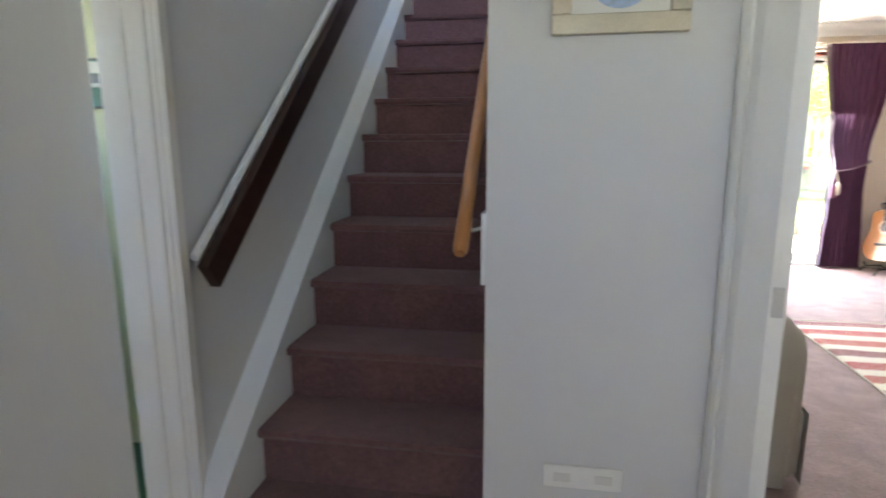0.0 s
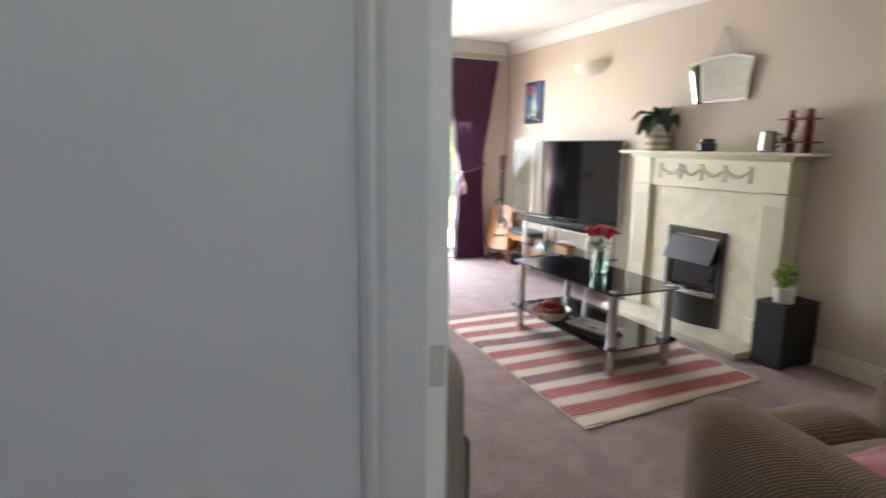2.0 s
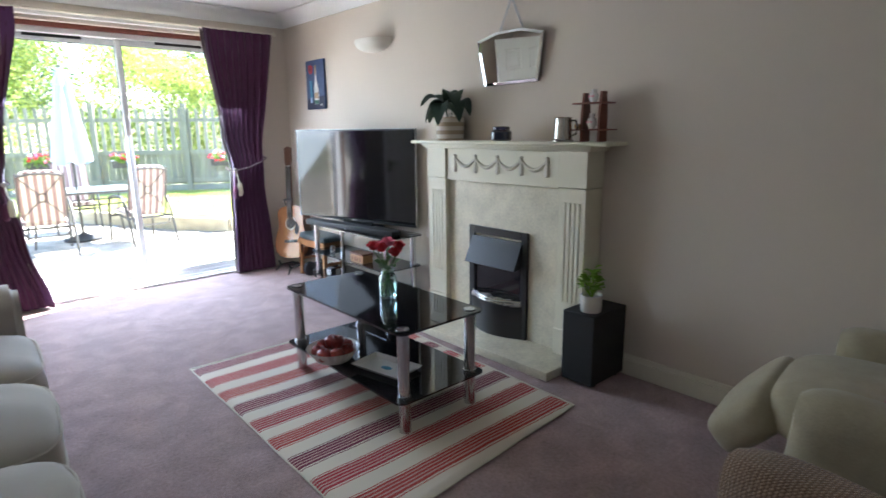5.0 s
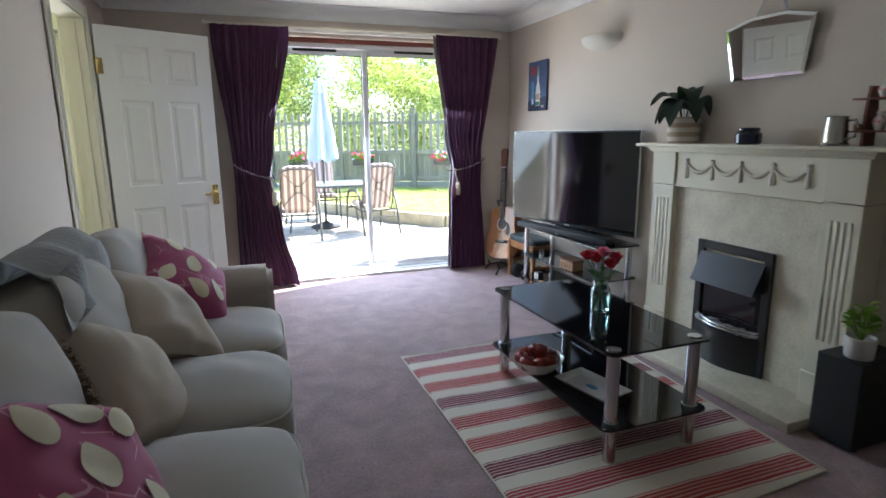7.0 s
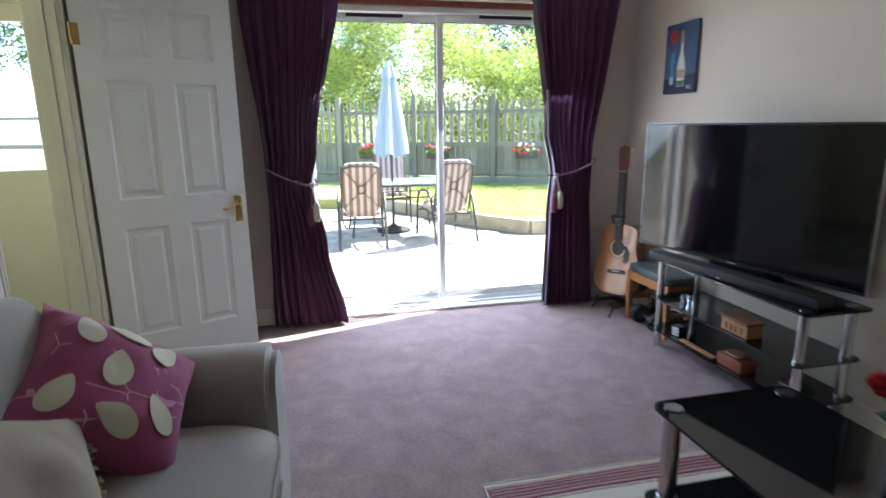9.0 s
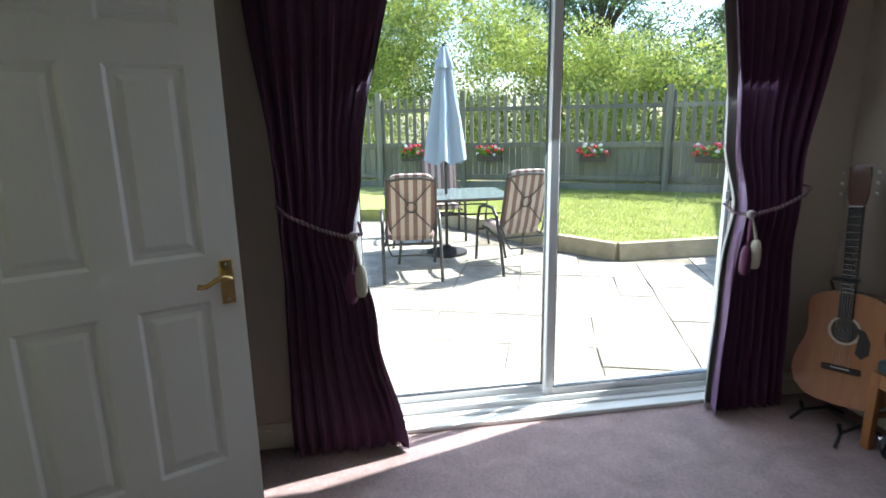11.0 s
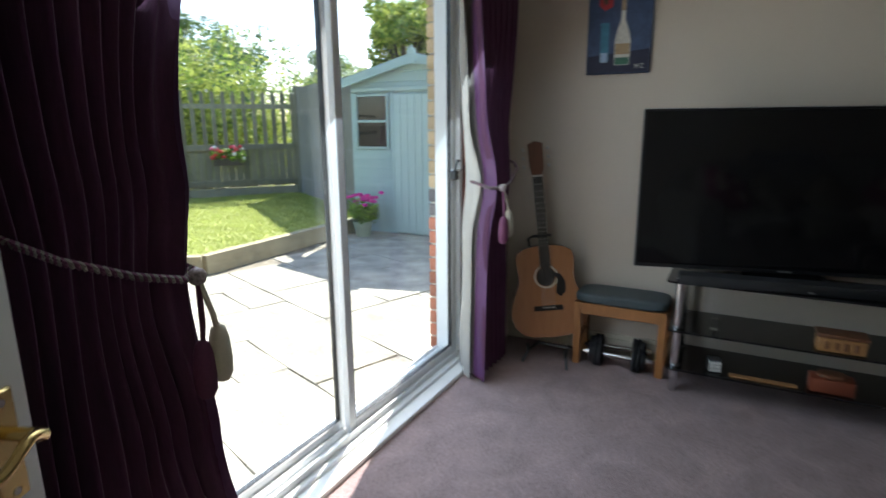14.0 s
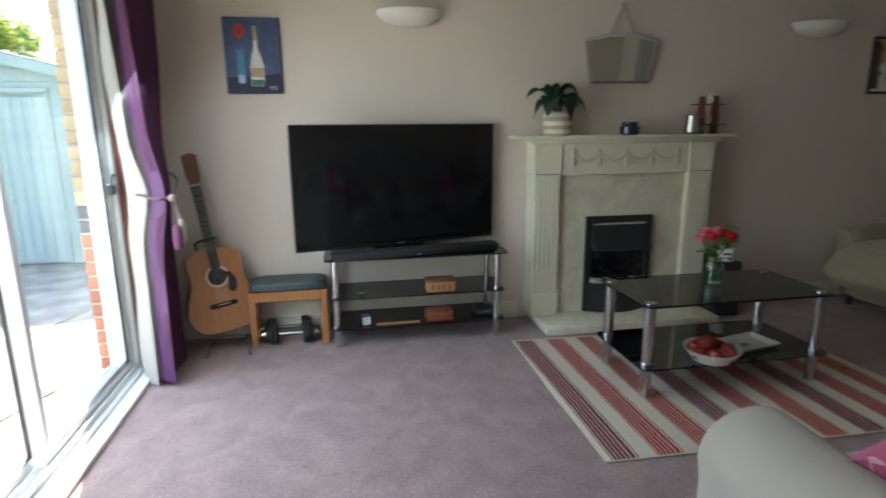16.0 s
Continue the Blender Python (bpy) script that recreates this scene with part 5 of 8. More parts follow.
def curtain(name, base, outer, inner, s, back_x, label):
    """A pleated curtain held by a tieback; outer and inner are its edges by height, s points from outer to inner."""
    c = thing(name, base, label, "curtain", "curtains at the patio door")
    bx, by, bz = base

    def f(u, v):
        z = 2.125 - (2.125 - 0.012) * v
        xo, xi = lerp3(z, outer), lerp3(z, inner)
        squeeze = math.exp(-((z - 0.98) / 0.16) ** 2)
        amp = 0.028 * (1 - 0.45 * squeeze) * (0.75 + 0.25 * math.sin(5 * u + 1)) * (0.55 if z > 2.05 else 1)
        ph = 2 * math.pi * (9.2 * u + 0.25 * math.sin(3.3 * u * 2 + z))
        y = amp * math.sin(ph) + 0.012 * noise.noise(Vector((u * 4, z * 2.2, bx))) - 0.035 * squeeze
        w = max(0.0, (u - 0.88) / 0.12) ** 2
        y = y * (1 - w) + (-0.055 - 0.045 * squeeze) * w
        x = xo + (xi - xo) * u + 0.010 * noise.noise(Vector((u * 3, z * 3, bx + 5)))
        return Vector((x - bx, y, z))
    bm = bmesh.new()
    sheet(bm, f, 150, 60)
    part("drape", bm, CURTAIN, c)

    def g(u, v):
        z = 2.115 - (2.115 - 0.03) * v
        xi = lerp3(z, inner)
        squeeze = math.exp(-((z - 0.98) / 0.22) ** 2)
        x_back = back_x + s * 0.01 * squeeze
        y_front, y_back = -0.056 - 0.044 * squeeze, 0.115 - 0.03 * squeeze
        x = xi + (x_back - xi) * u + s * 0.012 * math.sin(u * math.pi)
        return Vector((x - bx + 0.006 * noise.noise(Vector((u * 4, z * 3, bx))), y_front + (y_back - y_front) * u + 0.008 * math.sin(9 * z) * u * (1 - squeeze), z))
    bm = bmesh.new()
    sheet(bm, lambda u, v: g(0.4 + 0.6 * u, v), 10, 50)
    bd = part("leading_band", bm, LINING, c, "cream band along the leading edge")
    bm = bmesh.new()
    sheet(bm, lambda u, v: g(0.4 * u, v), 10, 50)
    part("satin_band", bm, SATIN, c, "purple satin band beside the cream edge")
    bm = bmesh.new()
    for uu in (0.43, 0.50):
        sheet(bm, lambda u, v, uu=uu: g(uu + 0.022 * u, v) + Vector((s * 0.0022, -0.0015, 0)), 1, 50)
    part("band_stripe", bm, STRIPE, bd, "thin dark stripes")
    bm = bmesh.new()
    sheet(bm, lambda u, v: f(u, v) + Vector((0, 0.07 + 0.01 * math.sin(20 * u), 0)), 40, 30)
    part("back_lining", bm, LINING, c, "cream back lining")
    return c


curtain("curtain", (1.45, 6.585, 0.012), [(0, 1.25), (0.98, 1.26), (2.13, 1.17)], [(0, 1.72), (0.55, 1.61), (0.95, 1.535), (1.15, 1.575), (2.13, 1.755)], 1, 1.53,
        "plum curtain gathered in a rope tieback beside the open door").location.z = 0
curtain("curtain", (3.3, 6.585, 0.012), [(0, 3.50), (0.98, 3.45), (2.13, 3.62)], [(0, 3.115), (0.55, 3.13), (0.95, 3.135), (1.25, 3.10), (2.13, 3.00)], -1, 3.21,
        "plum curtain with a cream striped leading edge in a rope tieback").location.z = 0
po = thing("curtain_pole", (2.4, 6.60, 2.135), "thin cream curtain pole with small finials", "curtain pole")
bm = bmesh.new()
rod(bm, (-1.25, 0, 0), (1.24, 0, 0), 0.010, 12)
part("rod", bm, CREAMTRIM, po)
for x in (-1.26, 1.25):
    part("finial", lathe(bmesh.new(), [(0.002, -0.02), (0.016, -0.012), (0.019, 0), (0.015, 0.013), (0.002, 0.02)], 14, m=pose(x, 0, 0, 0, 90, 0)), CREAMTRIM, po)
for x in (-1.2, 0.0, 1.2):
    bm = bmesh.new()
    rod(bm, (x, 0, 0), (x, Y1 - 6.60, 0), 0.006, 8)
    rod(bm, (x, Y1 - 6.606, 0), (x, Y1 - 6.60, 0), 0.016, 10)
    part("bracket", bm, CREAMTRIM, po)


def tieback(base, pts, knot, label):
    t = thing("curtain_tieback", base, label, "tieback", "rope tiebacks")
    b = Vector(base)
    n = len(pts)
    for k in range(2):
        bm = bmesh.new()
        fine = []
        for i in range(300):
            q = i / 299 * (n - 1)
            a = min(int(q), n - 2)
            p = Vector(pts[a]).lerp(Vector(pts[a + 1]), q - a)
            an = i * 0.78 + k * math.pi
            fine.append(p - b + Vector((0.002, math.cos(an) * 0.0042, math.sin(an) * 0.0042)))
        tube(bm, fine, 0.0045, 5)
        part("cord", bm, (TASSELPLUM, CORD)[k], t)
    kn = Vector(knot) - b
    part("knot", soft(bmesh.new(), kn, (0.034, 0.03, 0.034), 2.5, 5, rough=0.004), ROPE, t)
    for dx, dy, dz, mat in ((0.02, -0.02, -0.16, TASSELCREAM), (-0.015, -0.012, -0.185, TASSELPLUM)):
        bm = bmesh.new()
        tube(bm, [kn, kn + Vector((dx * 0.6, dy, dz * 0.5)), kn + Vector((dx, dy, dz + 0.03))], 0.006, 6)
        lathe(bm, [(0.004, 0.06), (0.014, 0.052), (0.020, 0.03), (0.023, -0.01), (0.022, -0.045), (0.014, -0.062), (0.002, -0.066)], 14, tuple(kn + Vector((dx, dy, dz))))
        part("tassel", bm, mat, t)
    return t


tieback((1.27, 6.66, 1.06), [(1.265, 6.67, 1.07), (1.262, 6.53, 1.055), (1.31, 6.492, 1.02), (1.42, 6.474, 0.97), (1.505, 6.456, 0.945), (1.565, 6.50, 0.945), (1.555, 6.60, 0.97)], (1.535, 6.456, 0.945), "twisted mauve and cream rope tieback with two tassels")
tieback((3.46, 6.66, 1.05), [(3.46, 6.67, 1.06), (3.455, 6.53, 1.045), (3.40, 6.492, 1.02), (3.27, 6.470, 0.975), (3.15, 6.452, 0.955), (3.09, 6.50, 0.955), (3.11, 6.60, 0.98)], (3.135, 6.456, 0.955), "twisted mauve and cream rope tieback with two tassels")


# ---- scatter cushions and throw on the sofa ----
def cushion(at, size, turn, mat, label, kind, seed):
    c = thing("cushion", at, label, "cushion", "cushions on the sofa" if kind != "red" else "cushions on the armchairs")
    bm = bmesh.new()
    pillow(bm, (0, 0, 0), size, size, {"red": 0.13, "fringe": 0.165}.get(kind, 0.19), turn, seed)
    rot = Euler([radians(a) for a in turn]).to_matrix()
    body = part("cover", bm, mat, c)
    if kind == "leaf":
        random.seed(int(seed * 7) + 2)
        spots = [(-0.27, 0.25, 20), (0.22, 0.28, -30), (-0.05, -0.02, 5), (0.30, -0.22, 40), (-0.32, -0.28, -15), (0.05, -0.36, 70), (0.0, 0.36, 80)]
        for u, v, a in spots:
            for side in (1, -1):
                bm = bmesh.new()

                def lf_(p, q, u=u, v=v, a=a, side=side):
                    an, r = 2 * math.pi * p, q
                    rx, rz = 0.16 * r * math.cos(an), 0.22 * r * math.sin(an) * (1 + 0.35 * max(0, math.sin(an)) ** 6)
                    ca, sa = math.cos(radians(a)), math.sin(radians(a))
                    x, z = u * 2 * 0.9 + rx * ca - rz * sa, v * 2 * 0.9 + rx * sa + rz * ca
                    x, z = max(-0.97, min(0.97, x)), max(-0.97, min(0.97, z))
                    t = bulge(x, z)
                    pin, pin2 = 1 - 0.12 * (1 - x * x) * z * z, 1 - 0.12 * (1 - z * z) * x * x
                    y = side * 0.10 * t + 0.02 * t * noise.noise(Vector((x * 2.2 + seed, z * 2.2, side * 3 + seed))) + side * 0.0012
                    return rot @ Vector((x * size / 2 * pin2, y, z * size / 2 * pin))
                sheet(bm, lf_, 20, 5)
                part("printed_leaf", bm, LEAFPALE, body)
    if kind == "fringe":
        bm = bmesh.new()
        random.seed(int(seed * 9))
        for side in range(2):
            for k in range(64):
                v = 2 * k / 63 - 1
                x = (1 if side else -1) * (1 - 0.12 * (1 - v * v)) * size / 2
                p = rot @ Vector((x, random.uniform(-.004, .004), v * size / 2 * 0.98))
                q = rot @ Vector((x + (1 if side else -1) * random.uniform(0.008, 0.022), random.uniform(-.014, .014), v * size / 2 * 0.98 + random.uniform(-.01, .01)))
                tube(bm, [p, q], 0.0035, 4)
        tagged(part("fringe", bm, FRINGE, c, "short tan fringe"), kind="stuff")
        for sx in (-1, 1):
            for sz in (-1, 1):
                p = rot @ Vector((sx * size / 2, 0, sz * size / 2))
                part("tassel", soft(bmesh.new(), p, (0.026, 0.024, 0.034), 2.2, 3, rough=0.006, seed=sx), FRINGE, c)
    return c


cushion((1.01, 4.42, 0.645), 0.44, (-62, 36, 18), TWIG, "magenta cushion printed with cream leaves and twigs", "leaf", 1.3)
cushion((0.95, 3.99, 0.62), 0.45, (-52, 24, 48), LINEN, "natural linen cushion with a frayed fringe", "fringe", 2.1)
cushion((0.93, 3.49, 0.565), 0.44, (-40, 28, 64), LINEN, "natural linen cushion with corner tassels", "fringe", 3.7)
cushion((0.90, 2.92, 0.585), 0.46, (-46, 30, 52), TWIG, "magenta cushion printed with cream leaves and twigs", "leaf", 4.6)
bm = bmesh.new()


def throw_(u, v):
    y = 3.35 + 0.62 * u + 0.10 * math.sin(3 * v)
    s = v * 0.68
    if s < 0.30:
        x, z = 0.545 - 0.02 * s, 0.58 + s
    elif s < 0.50:
        t = (s - 0.30) / 0.2
        x, z = 0.54 + 0.20 * t, 0.885 + 0.045 * math.sin(math.pi * t) - 0.01 * t
    else:
        t = s - 0.50
        x, z = 0.745 + 0.30 * t, 0.88 - 0.72 * t
    w = 0.020 * noise.noise(Vector((y * 5, s * 6, 1))) + 0.012 * math.sin(14 * u + 3 * v)
    return Vector((x + w + 0.03 - 0.6, y - 3.7, z + w + 0.035 - 0.9))


sheet(bm, throw_, 50, 50)
tagged(part("throw_blanket", bm, THROW), "grey-blue knitted throw draped over the sofa back", "throw").location = (0.6, 3.7, 0.9)


# ---- armchairs ----
def armchair(at, rz, fabric, label, wing, recline, reach=0.85, rise=0.0):
    c = thing("armchair", at, label, "armchair", "armchairs", rz)
    part("base", soft(bmesh.new(), (0, -0.02, 0.19), (0.62, 0.72, 0.30), 9, 7), fabric, c)
    for s in (-1, 1):
        bm = bmesh.new()

        def arm_(u, v, s=s):
            an = 2 * math.pi * u
            r = (1 - max(0.0, (v - 0.80) / 0.2) ** 2.6) ** 0.42 if v < 1 else 0.0
            co, si = math.cos(an), math.sin(an)
            ex = abs(co) ** 0.6 * (1 if co > 0 else -1)
            if si > 0:
                p = Vector((0.084 * ex, 0, 0.50 + 0.095 * si))
            else:
                p = Vector(((0.084 - 0.024 * min(1, -si * 2.2)) * ex, 0, 0.50 - 0.44 * abs(si) ** 0.75))
            mid = 0.30
            p = Vector((s * 0.345 + p.x * r, -0.36 + reach * v, mid + (p.z - mid) * (0.72 + 0.28 * r if v < 1 else 0.0)))
            p.z += (rise if p.z > 0.3 else 0) - (0.05 * max(0, -p.y) if p.z > 0.4 else 0)
            return p + Vector((1, 0.4, 1)) * 0.007 * noise.noise(p * 6 + Vector((s * 4, 0, 0)))
        sheet(bm, arm_, 28, 28)
        bmesh.ops.remove_doubles(bm, verts=bm.verts[:], dist=0.0005)
        part("arm", bm, fabric, c)
    if wing:
        part("seat_cushion", soft(bmesh.new(), (0, 0.04, 0.375), (0.56, 0.64, 0.17), 5, 10, puff=0.2, rough=0.005), fabric, c)
        part("front_pad", soft(bmesh.new(), (0, 0.47, 0.335), (0.56, 0.22, 0.23), 4, 10, puff=0.15, rough=0.005), fabric, c)
    else:
        part("seat_cushion", soft(bmesh.new(), (0, 0.10, 0.385), (0.56, 0.70, 0.17), 5, 10, puff=0.25, rough=0.005), fabric, c)
    part("back", soft(bmesh.new(), (0, -0.36, 0.64), (0.62, 0.20, 0.74), 4.5, 12, puff=0.2, turn=(14, 0, 0), rough=0.006, thin=1), fabric, c)
    if wing:
        for s in (-1, 1):
            part("wing", soft(bmesh.new(), (s * 0.335, -0.265, 0.645), (0.14, 0.30, 0.40), 2.8, 9, turn=(14, 0, -s * 6), rough=0.004, seed=s), fabric, c)
    else:
        part("head_pillow", soft(bmesh.new(), (0, -0.35, 0.81), (0.64, 0.20, 0.52), 4.2, 10, puff=0.3, turn=(14, 0, 0), rough=0.008, thin=1), fabric, c)
    if recline:
        part("footrest", soft(bmesh.new(), (0, 0.50, 0.31), (0.56, 0.26, 0.16), 4, 8, turn=(-48, 0, 0), rough=0.006), fabric, c)
    for sx in (-0.25, 0.25):
        for sy in (-0.28, 0.32):
            part("foot", rod(bmesh.new(), (sx, sy, 0), (sx, sy, 0.06), 0.022, 10), EBONY, c)
    return c


armchair((2.06, 1.62, 0), -7, KNIT, "brown knit-textured wing armchair", True, False)
armchair((3.35, 1.745, 0), 5, CREAMFAB, "cream recliner armchair against the wall", False, True, 0.72, -0.045)
cushion((1.92, 1.71, 0.525), 0.45, (60, -10, -12), REDCUSH, "crimson velvet cushion on the brown armchair", "red", 6.1)
cushion((3.34, 1.70, 0.55), 0.46, (60, 16, 2), REDCUSH, "crimson velvet cushion on the cream recliner", "red", 7.7)

# ---- guitar, stool, dumb-bells ----
gu = thing("acoustic_guitar", (3.55, 6.335, 0.06), "spruce-top acoustic guitar leaning in the corner", "guitar")
GM = pose(0, 0, 0.065, 0, 0, -68) @ pose(0, 0, 0, -9, 0, 0) @ pose(0, 0, 0, 0, -6, 0)
outl = []
hw = [(0.0, 0.0), (0.005, 0.09), (0.02, 0.14), (0.06, 0.183), (0.12, 0.199), (0.18, 0.190), (0.235, 0.170), (0.27, 0.154), (0.30, 0.146), (0.335, 0.144), (0.38, 0.149), (0.42, 0.152), (0.455, 0.142), (0.478, 0.10), (0.488, 0.05), (0.49, 0.0)]
outl = [(w, z) for z, w in hw] + [(-w, z) for z, w in hw[-2:0:-1]]
bm = prism(bmesh.new(), outl, 0.0, 0.10, "y")
part("body", bm, MAHOG, gu, "dark mahogany sides and back", m=GM)
bm = prism(bmesh.new(), [(x * 0.995, 0.001 + z * 0.997) for x, z in outl], -0.004, 0.0, "y")
part("soundboard", bm, SPRUCE, gu, "orange spruce top", m=GM)
bm = lathe(bmesh.new(), [(0.001, 0), (0.05, 0), (0.05, 0.001), (0.001, 0.001)], 28, m=pose(0, -0.0045, 0.325, 90))
part("sound_hole", bm, EBONY, gu, m=GM)
bm = lathe(bmesh.new(), [(0.054, 0), (0.062, 0), (0.062, 0.0012), (0.054, 0.0012)], 28, m=pose(0, -0.0045, 0.325, 90))
part("rosette", bm, CREAMFRAME, gu, m=GM)
bm = prism(bmesh.new(), [(0.045, 0.345), (0.075, 0.335), (0.098, 0.29), (0.095, 0.24), (0.07, 0.215), (0.045, 0.235), (0.052, 0.285), (0.055, 0.31)], -0.0065, -0.0045, "y")
part("pickguard", bm, EBONY, gu, "dark pickguard", m=GM)
part("bridge", boxed(-0.075, 0.075, -0.013, -0.0045, 0.145, 0.172, 0.004), EBONY, gu, m=GM)
part("saddle", boxed(-0.036, 0.036, -0.016, -0.0135, 0.160, 0.163), CERAMIC, gu, m=GM)
part("fingerboard", boxed(-0.026, 0.026, -0.016, -0.006, 0.375, 0.85), EBONY, gu, m=GM)
part("neck", boxed(-0.025, 0.025, -0.006, 0.018, 0.485, 0.86, 0.006, 2), MAHOG, gu, m=GM)
bm = bmesh.new()
for k in range(14):
    box(bm, -0.026, 0.026, -0.0172, -0.0162, 0.845 - 0.645 * (1 - 2 ** (-(k + 1) / 12)), 0.847 - 0.645 * (1 - 2 ** (-(k + 1) / 12)))
tagged(part("frets", bm, STEEL, gu, m=GM), kind="stuff")
part("headstock", prism(bmesh.new(), [(-0.027, 0.86), (0.027, 0.86), (0.037, 0.90), (0.039, 1.02), (0.0, 1.035), (-0.039, 1.02), (-0.037, 0.90)], -0.010, 0.006, "y"), MAHOG, gu, m=GM)
part("nut", boxed(-0.025, 0.025, -0.018, -0.008, 0.850, 0.857), CERAMIC, gu, m=GM)
for s in (-1, 1):
    for k in range(3):
        bm = bmesh.new()
        rod(bm, (s * 0.036, -0.002, 0.905 + 0.045 * k), (s * 0.06, -0.002, 0.905 + 0.045 * k), 0.004, 8)
        soft(bm, (s * 0.064, -0.002, 0.905 + 0.045 * k), (0.014, 0.010, 0.018), 3, 2)
        part("tuner", bm, STEEL, gu, m=GM)
for k in range(6):
    x = -0.02 + 0.008 * k
    part("string", rod(bmesh.new(), (x * 1.5, -0.016, 0.162), (x, -0.019, 0.855), 0.0006, 4), STEEL, gu, m=GM)
part("capo", boxed(-0.055, 0.045, -0.03, 0.0, 0.535, 0.55, 0.004), BLACKP, gu, "black clamp on the neck", m=GM)
bm = bmesh.new()
tube(bm, [(-0.055, -0.02, 0.542), (-0.075, 0.01, 0.53), (-0.07, 0.03, 0.49)], 0.007, 8)
part("capo_lever", bm, BLACKP, gu, m=GM)
gs = thing("guitar_stand", (3.58, 6.335, 0), "low black tubular guitar stand", "guitar stand")
bm = bmesh.new()
for s in (-1, 1):
    tube(bm, [(-0.14, s * 0.12, 0.008), (-0.10, s * 0.10, 0.06), (0.02, s * 0.08, 0.07), (0.13, s * 0.12, 0.008)], 0.008, 8)
    tube(bm, [(-0.10, s * 0.10, 0.06), (-0.115, s * 0.10, 0.10)], 0.009, 8)
tube(bm, [(0.0, -0.09, 0.07), (0.0, 0.09, 0.07)], 0.008, 8)
part("frame", bm, BLACKP, gs)

sl_ = thing("stool", (3.665, 6.0, 0), "low oak stool with a slate leather pad", "stool")
for sx in (-0.085, 0.085):
    for sy in (-0.205, 0.205):
        bm = prism(bmesh.new(), [(sx - 0.014, sy - 0.018), (sx + 0.014, sy - 0.018), (sx + 0.014, sy + 0.018), (sx - 0.014, sy + 0.018)], 0, 0.335)
        part("leg", bm, OAK, sl_, smooth=False)
for sx in (-0.085, 0.085):
    part("rail", boxed(sx - 0.011, sx + 0.011, -0.188, 0.188, 0.275, 0.335, 0.003), OAK, sl_)
for sy in (-0.205, 0.205):
    part("rail", boxed(-0.072, 0.072, sy - 0.011, sy + 0.011, 0.275, 0.335, 0.003), OAK, sl_)
    part("stretcher", boxed(-0.072, 0.072, sy - 0.008, sy + 0.008, 0.13, 0.155, 0.003), OAK, sl_)
part("seat_pad", soft(bmesh.new(), (0, 0, 0.362), (0.215, 0.45, 0.055), 6, 8, puff=0.25), SEATBLUE, sl_, "slate leather pad")
for y_, g_ in ((5.90, 0), (6.08, 1)):
    pass
db = thing("dumbbell", (3.60, 6.0, 0.062), "black dumb-bell with stacked plates under the stool", "dumbbell", "dumb-bells")
bm = rod(bmesh.new(), (0, -0.17, 0), (0, 0.17, 0), 0.013, 12)
part("bar", bm, CHROME, db)
for s in (-1, 1):
    for k, (r, y) in enumerate(((0.062, 0.085), (0.062, 0.107), (0.048, 0.128), (0.022, 0.150))):
        bm = lathe(bmesh.new(), [(0.014, -0.009), (r - 0.006, -0.010), (r, -0.006), (r, 0.006), (r - 0.006, 0.010), (0.014, 0.009)], 26, m=pose(0, s * y, 0, 90))
        part("plate" if k < 3 else "collar", bm, RUBBER if k < 3 else CHROME, db)
copy_thing(db, pose(3.72, 6.02, 0.062, 0, 0, 4))

# ---- things on the television stand ----
bx = thing("wooden_box", (3.50, 5.10, MID_Z + 0.0095), "honey wood box with a dark lid and carved front", "box")
part("body", boxed(-0.045, 0.045, -0.085, 0.085, 0, 0.06, 0.003), BOXWOOD, bx)
part("lid", boxed(-0.05, 0.05, -0.09, 0.09, 0.0605, 0.075, 0.003), DARKOAK, bx, "dark lid")
for y in (-0.05, -0.015, 0.015, 0.05):
    part("carving", boxed(-0.049, -0.0455, y - 0.006, y + 0.006, 0.012, 0.045, 0.002), DARKOAK, bx)
bx = thing("wooden_box", (3.50, 5.11, LOW_Z + 0.0095), "red-brown wooden box with a rounded handle", "box")
part("body", boxed(-0.045, 0.045, -0.08, 0.08, 0, 0.062, 0.006, 2), BOXRED, bx)
part("lid", soft(bmesh.new(), (0, 0, 0.07), (0.08, 0.11, 0.022), 3, 5), DARKOAK, bx)
cb = thing("puzzle_cube", (3.50, 5.555, LOW_Z + 0.0095), "black puzzle cube with white squares", "puzzle cube", rz=12)
part("core", boxed(-0.028, 0.028, -0.028, 0.028, 0, 0.056, 0.003), BLACKP, cb)
for i in range(3):
    for j in range(3):
        part("sticker", boxed(-0.0292, -0.0282, -0.024 + 0.0165 * i, -0.0095 + 0.0165 * i, 0.004 + 0.0165 * j, 0.0185 + 0.0165 * j), PAPER, cb)
        part("sticker", boxed(-0.024 + 0.0165 * i, -0.0095 + 0.0165 * i, -0.024 + 0.0165 * j, -0.0095 + 0.0165 * j, 0.0562, 0.0572), STEEL, cb)
gl_ = thing("glass_tumbler", (3.53, 5.57, MID_Z + 0.0095), "small square clear glass on the middle shelf", "glass")
part("cup", boxed(-0.016, 0.016, -0.016, 0.016, 0, 0.05, 0.003), SMOKEGLASS, gl_)
rt = thing("set_top_box", (3.56, 4.82, LOW_Z + 0.0095), "small black electronics box on the bottom shelf", "box")
part("case", boxed(-0.05, 0.05, -0.055, 0.055, 0, 0.045, 0.006), BLACKP, rt)
part("face_strip", boxed(-0.052, -0.0502, -0.04, 0.04, 0.015, 0.03), GREYPL, rt)
wd = thing("incense_holder", (3.47, 5.36, LOW_Z + 0.0095), "long thin wooden incense holder", "incense holder")
part("tray", boxed(-0.018, 0.018, -0.13, 0.13, 0, 0.006, 0.002), BOXWOOD, wd)

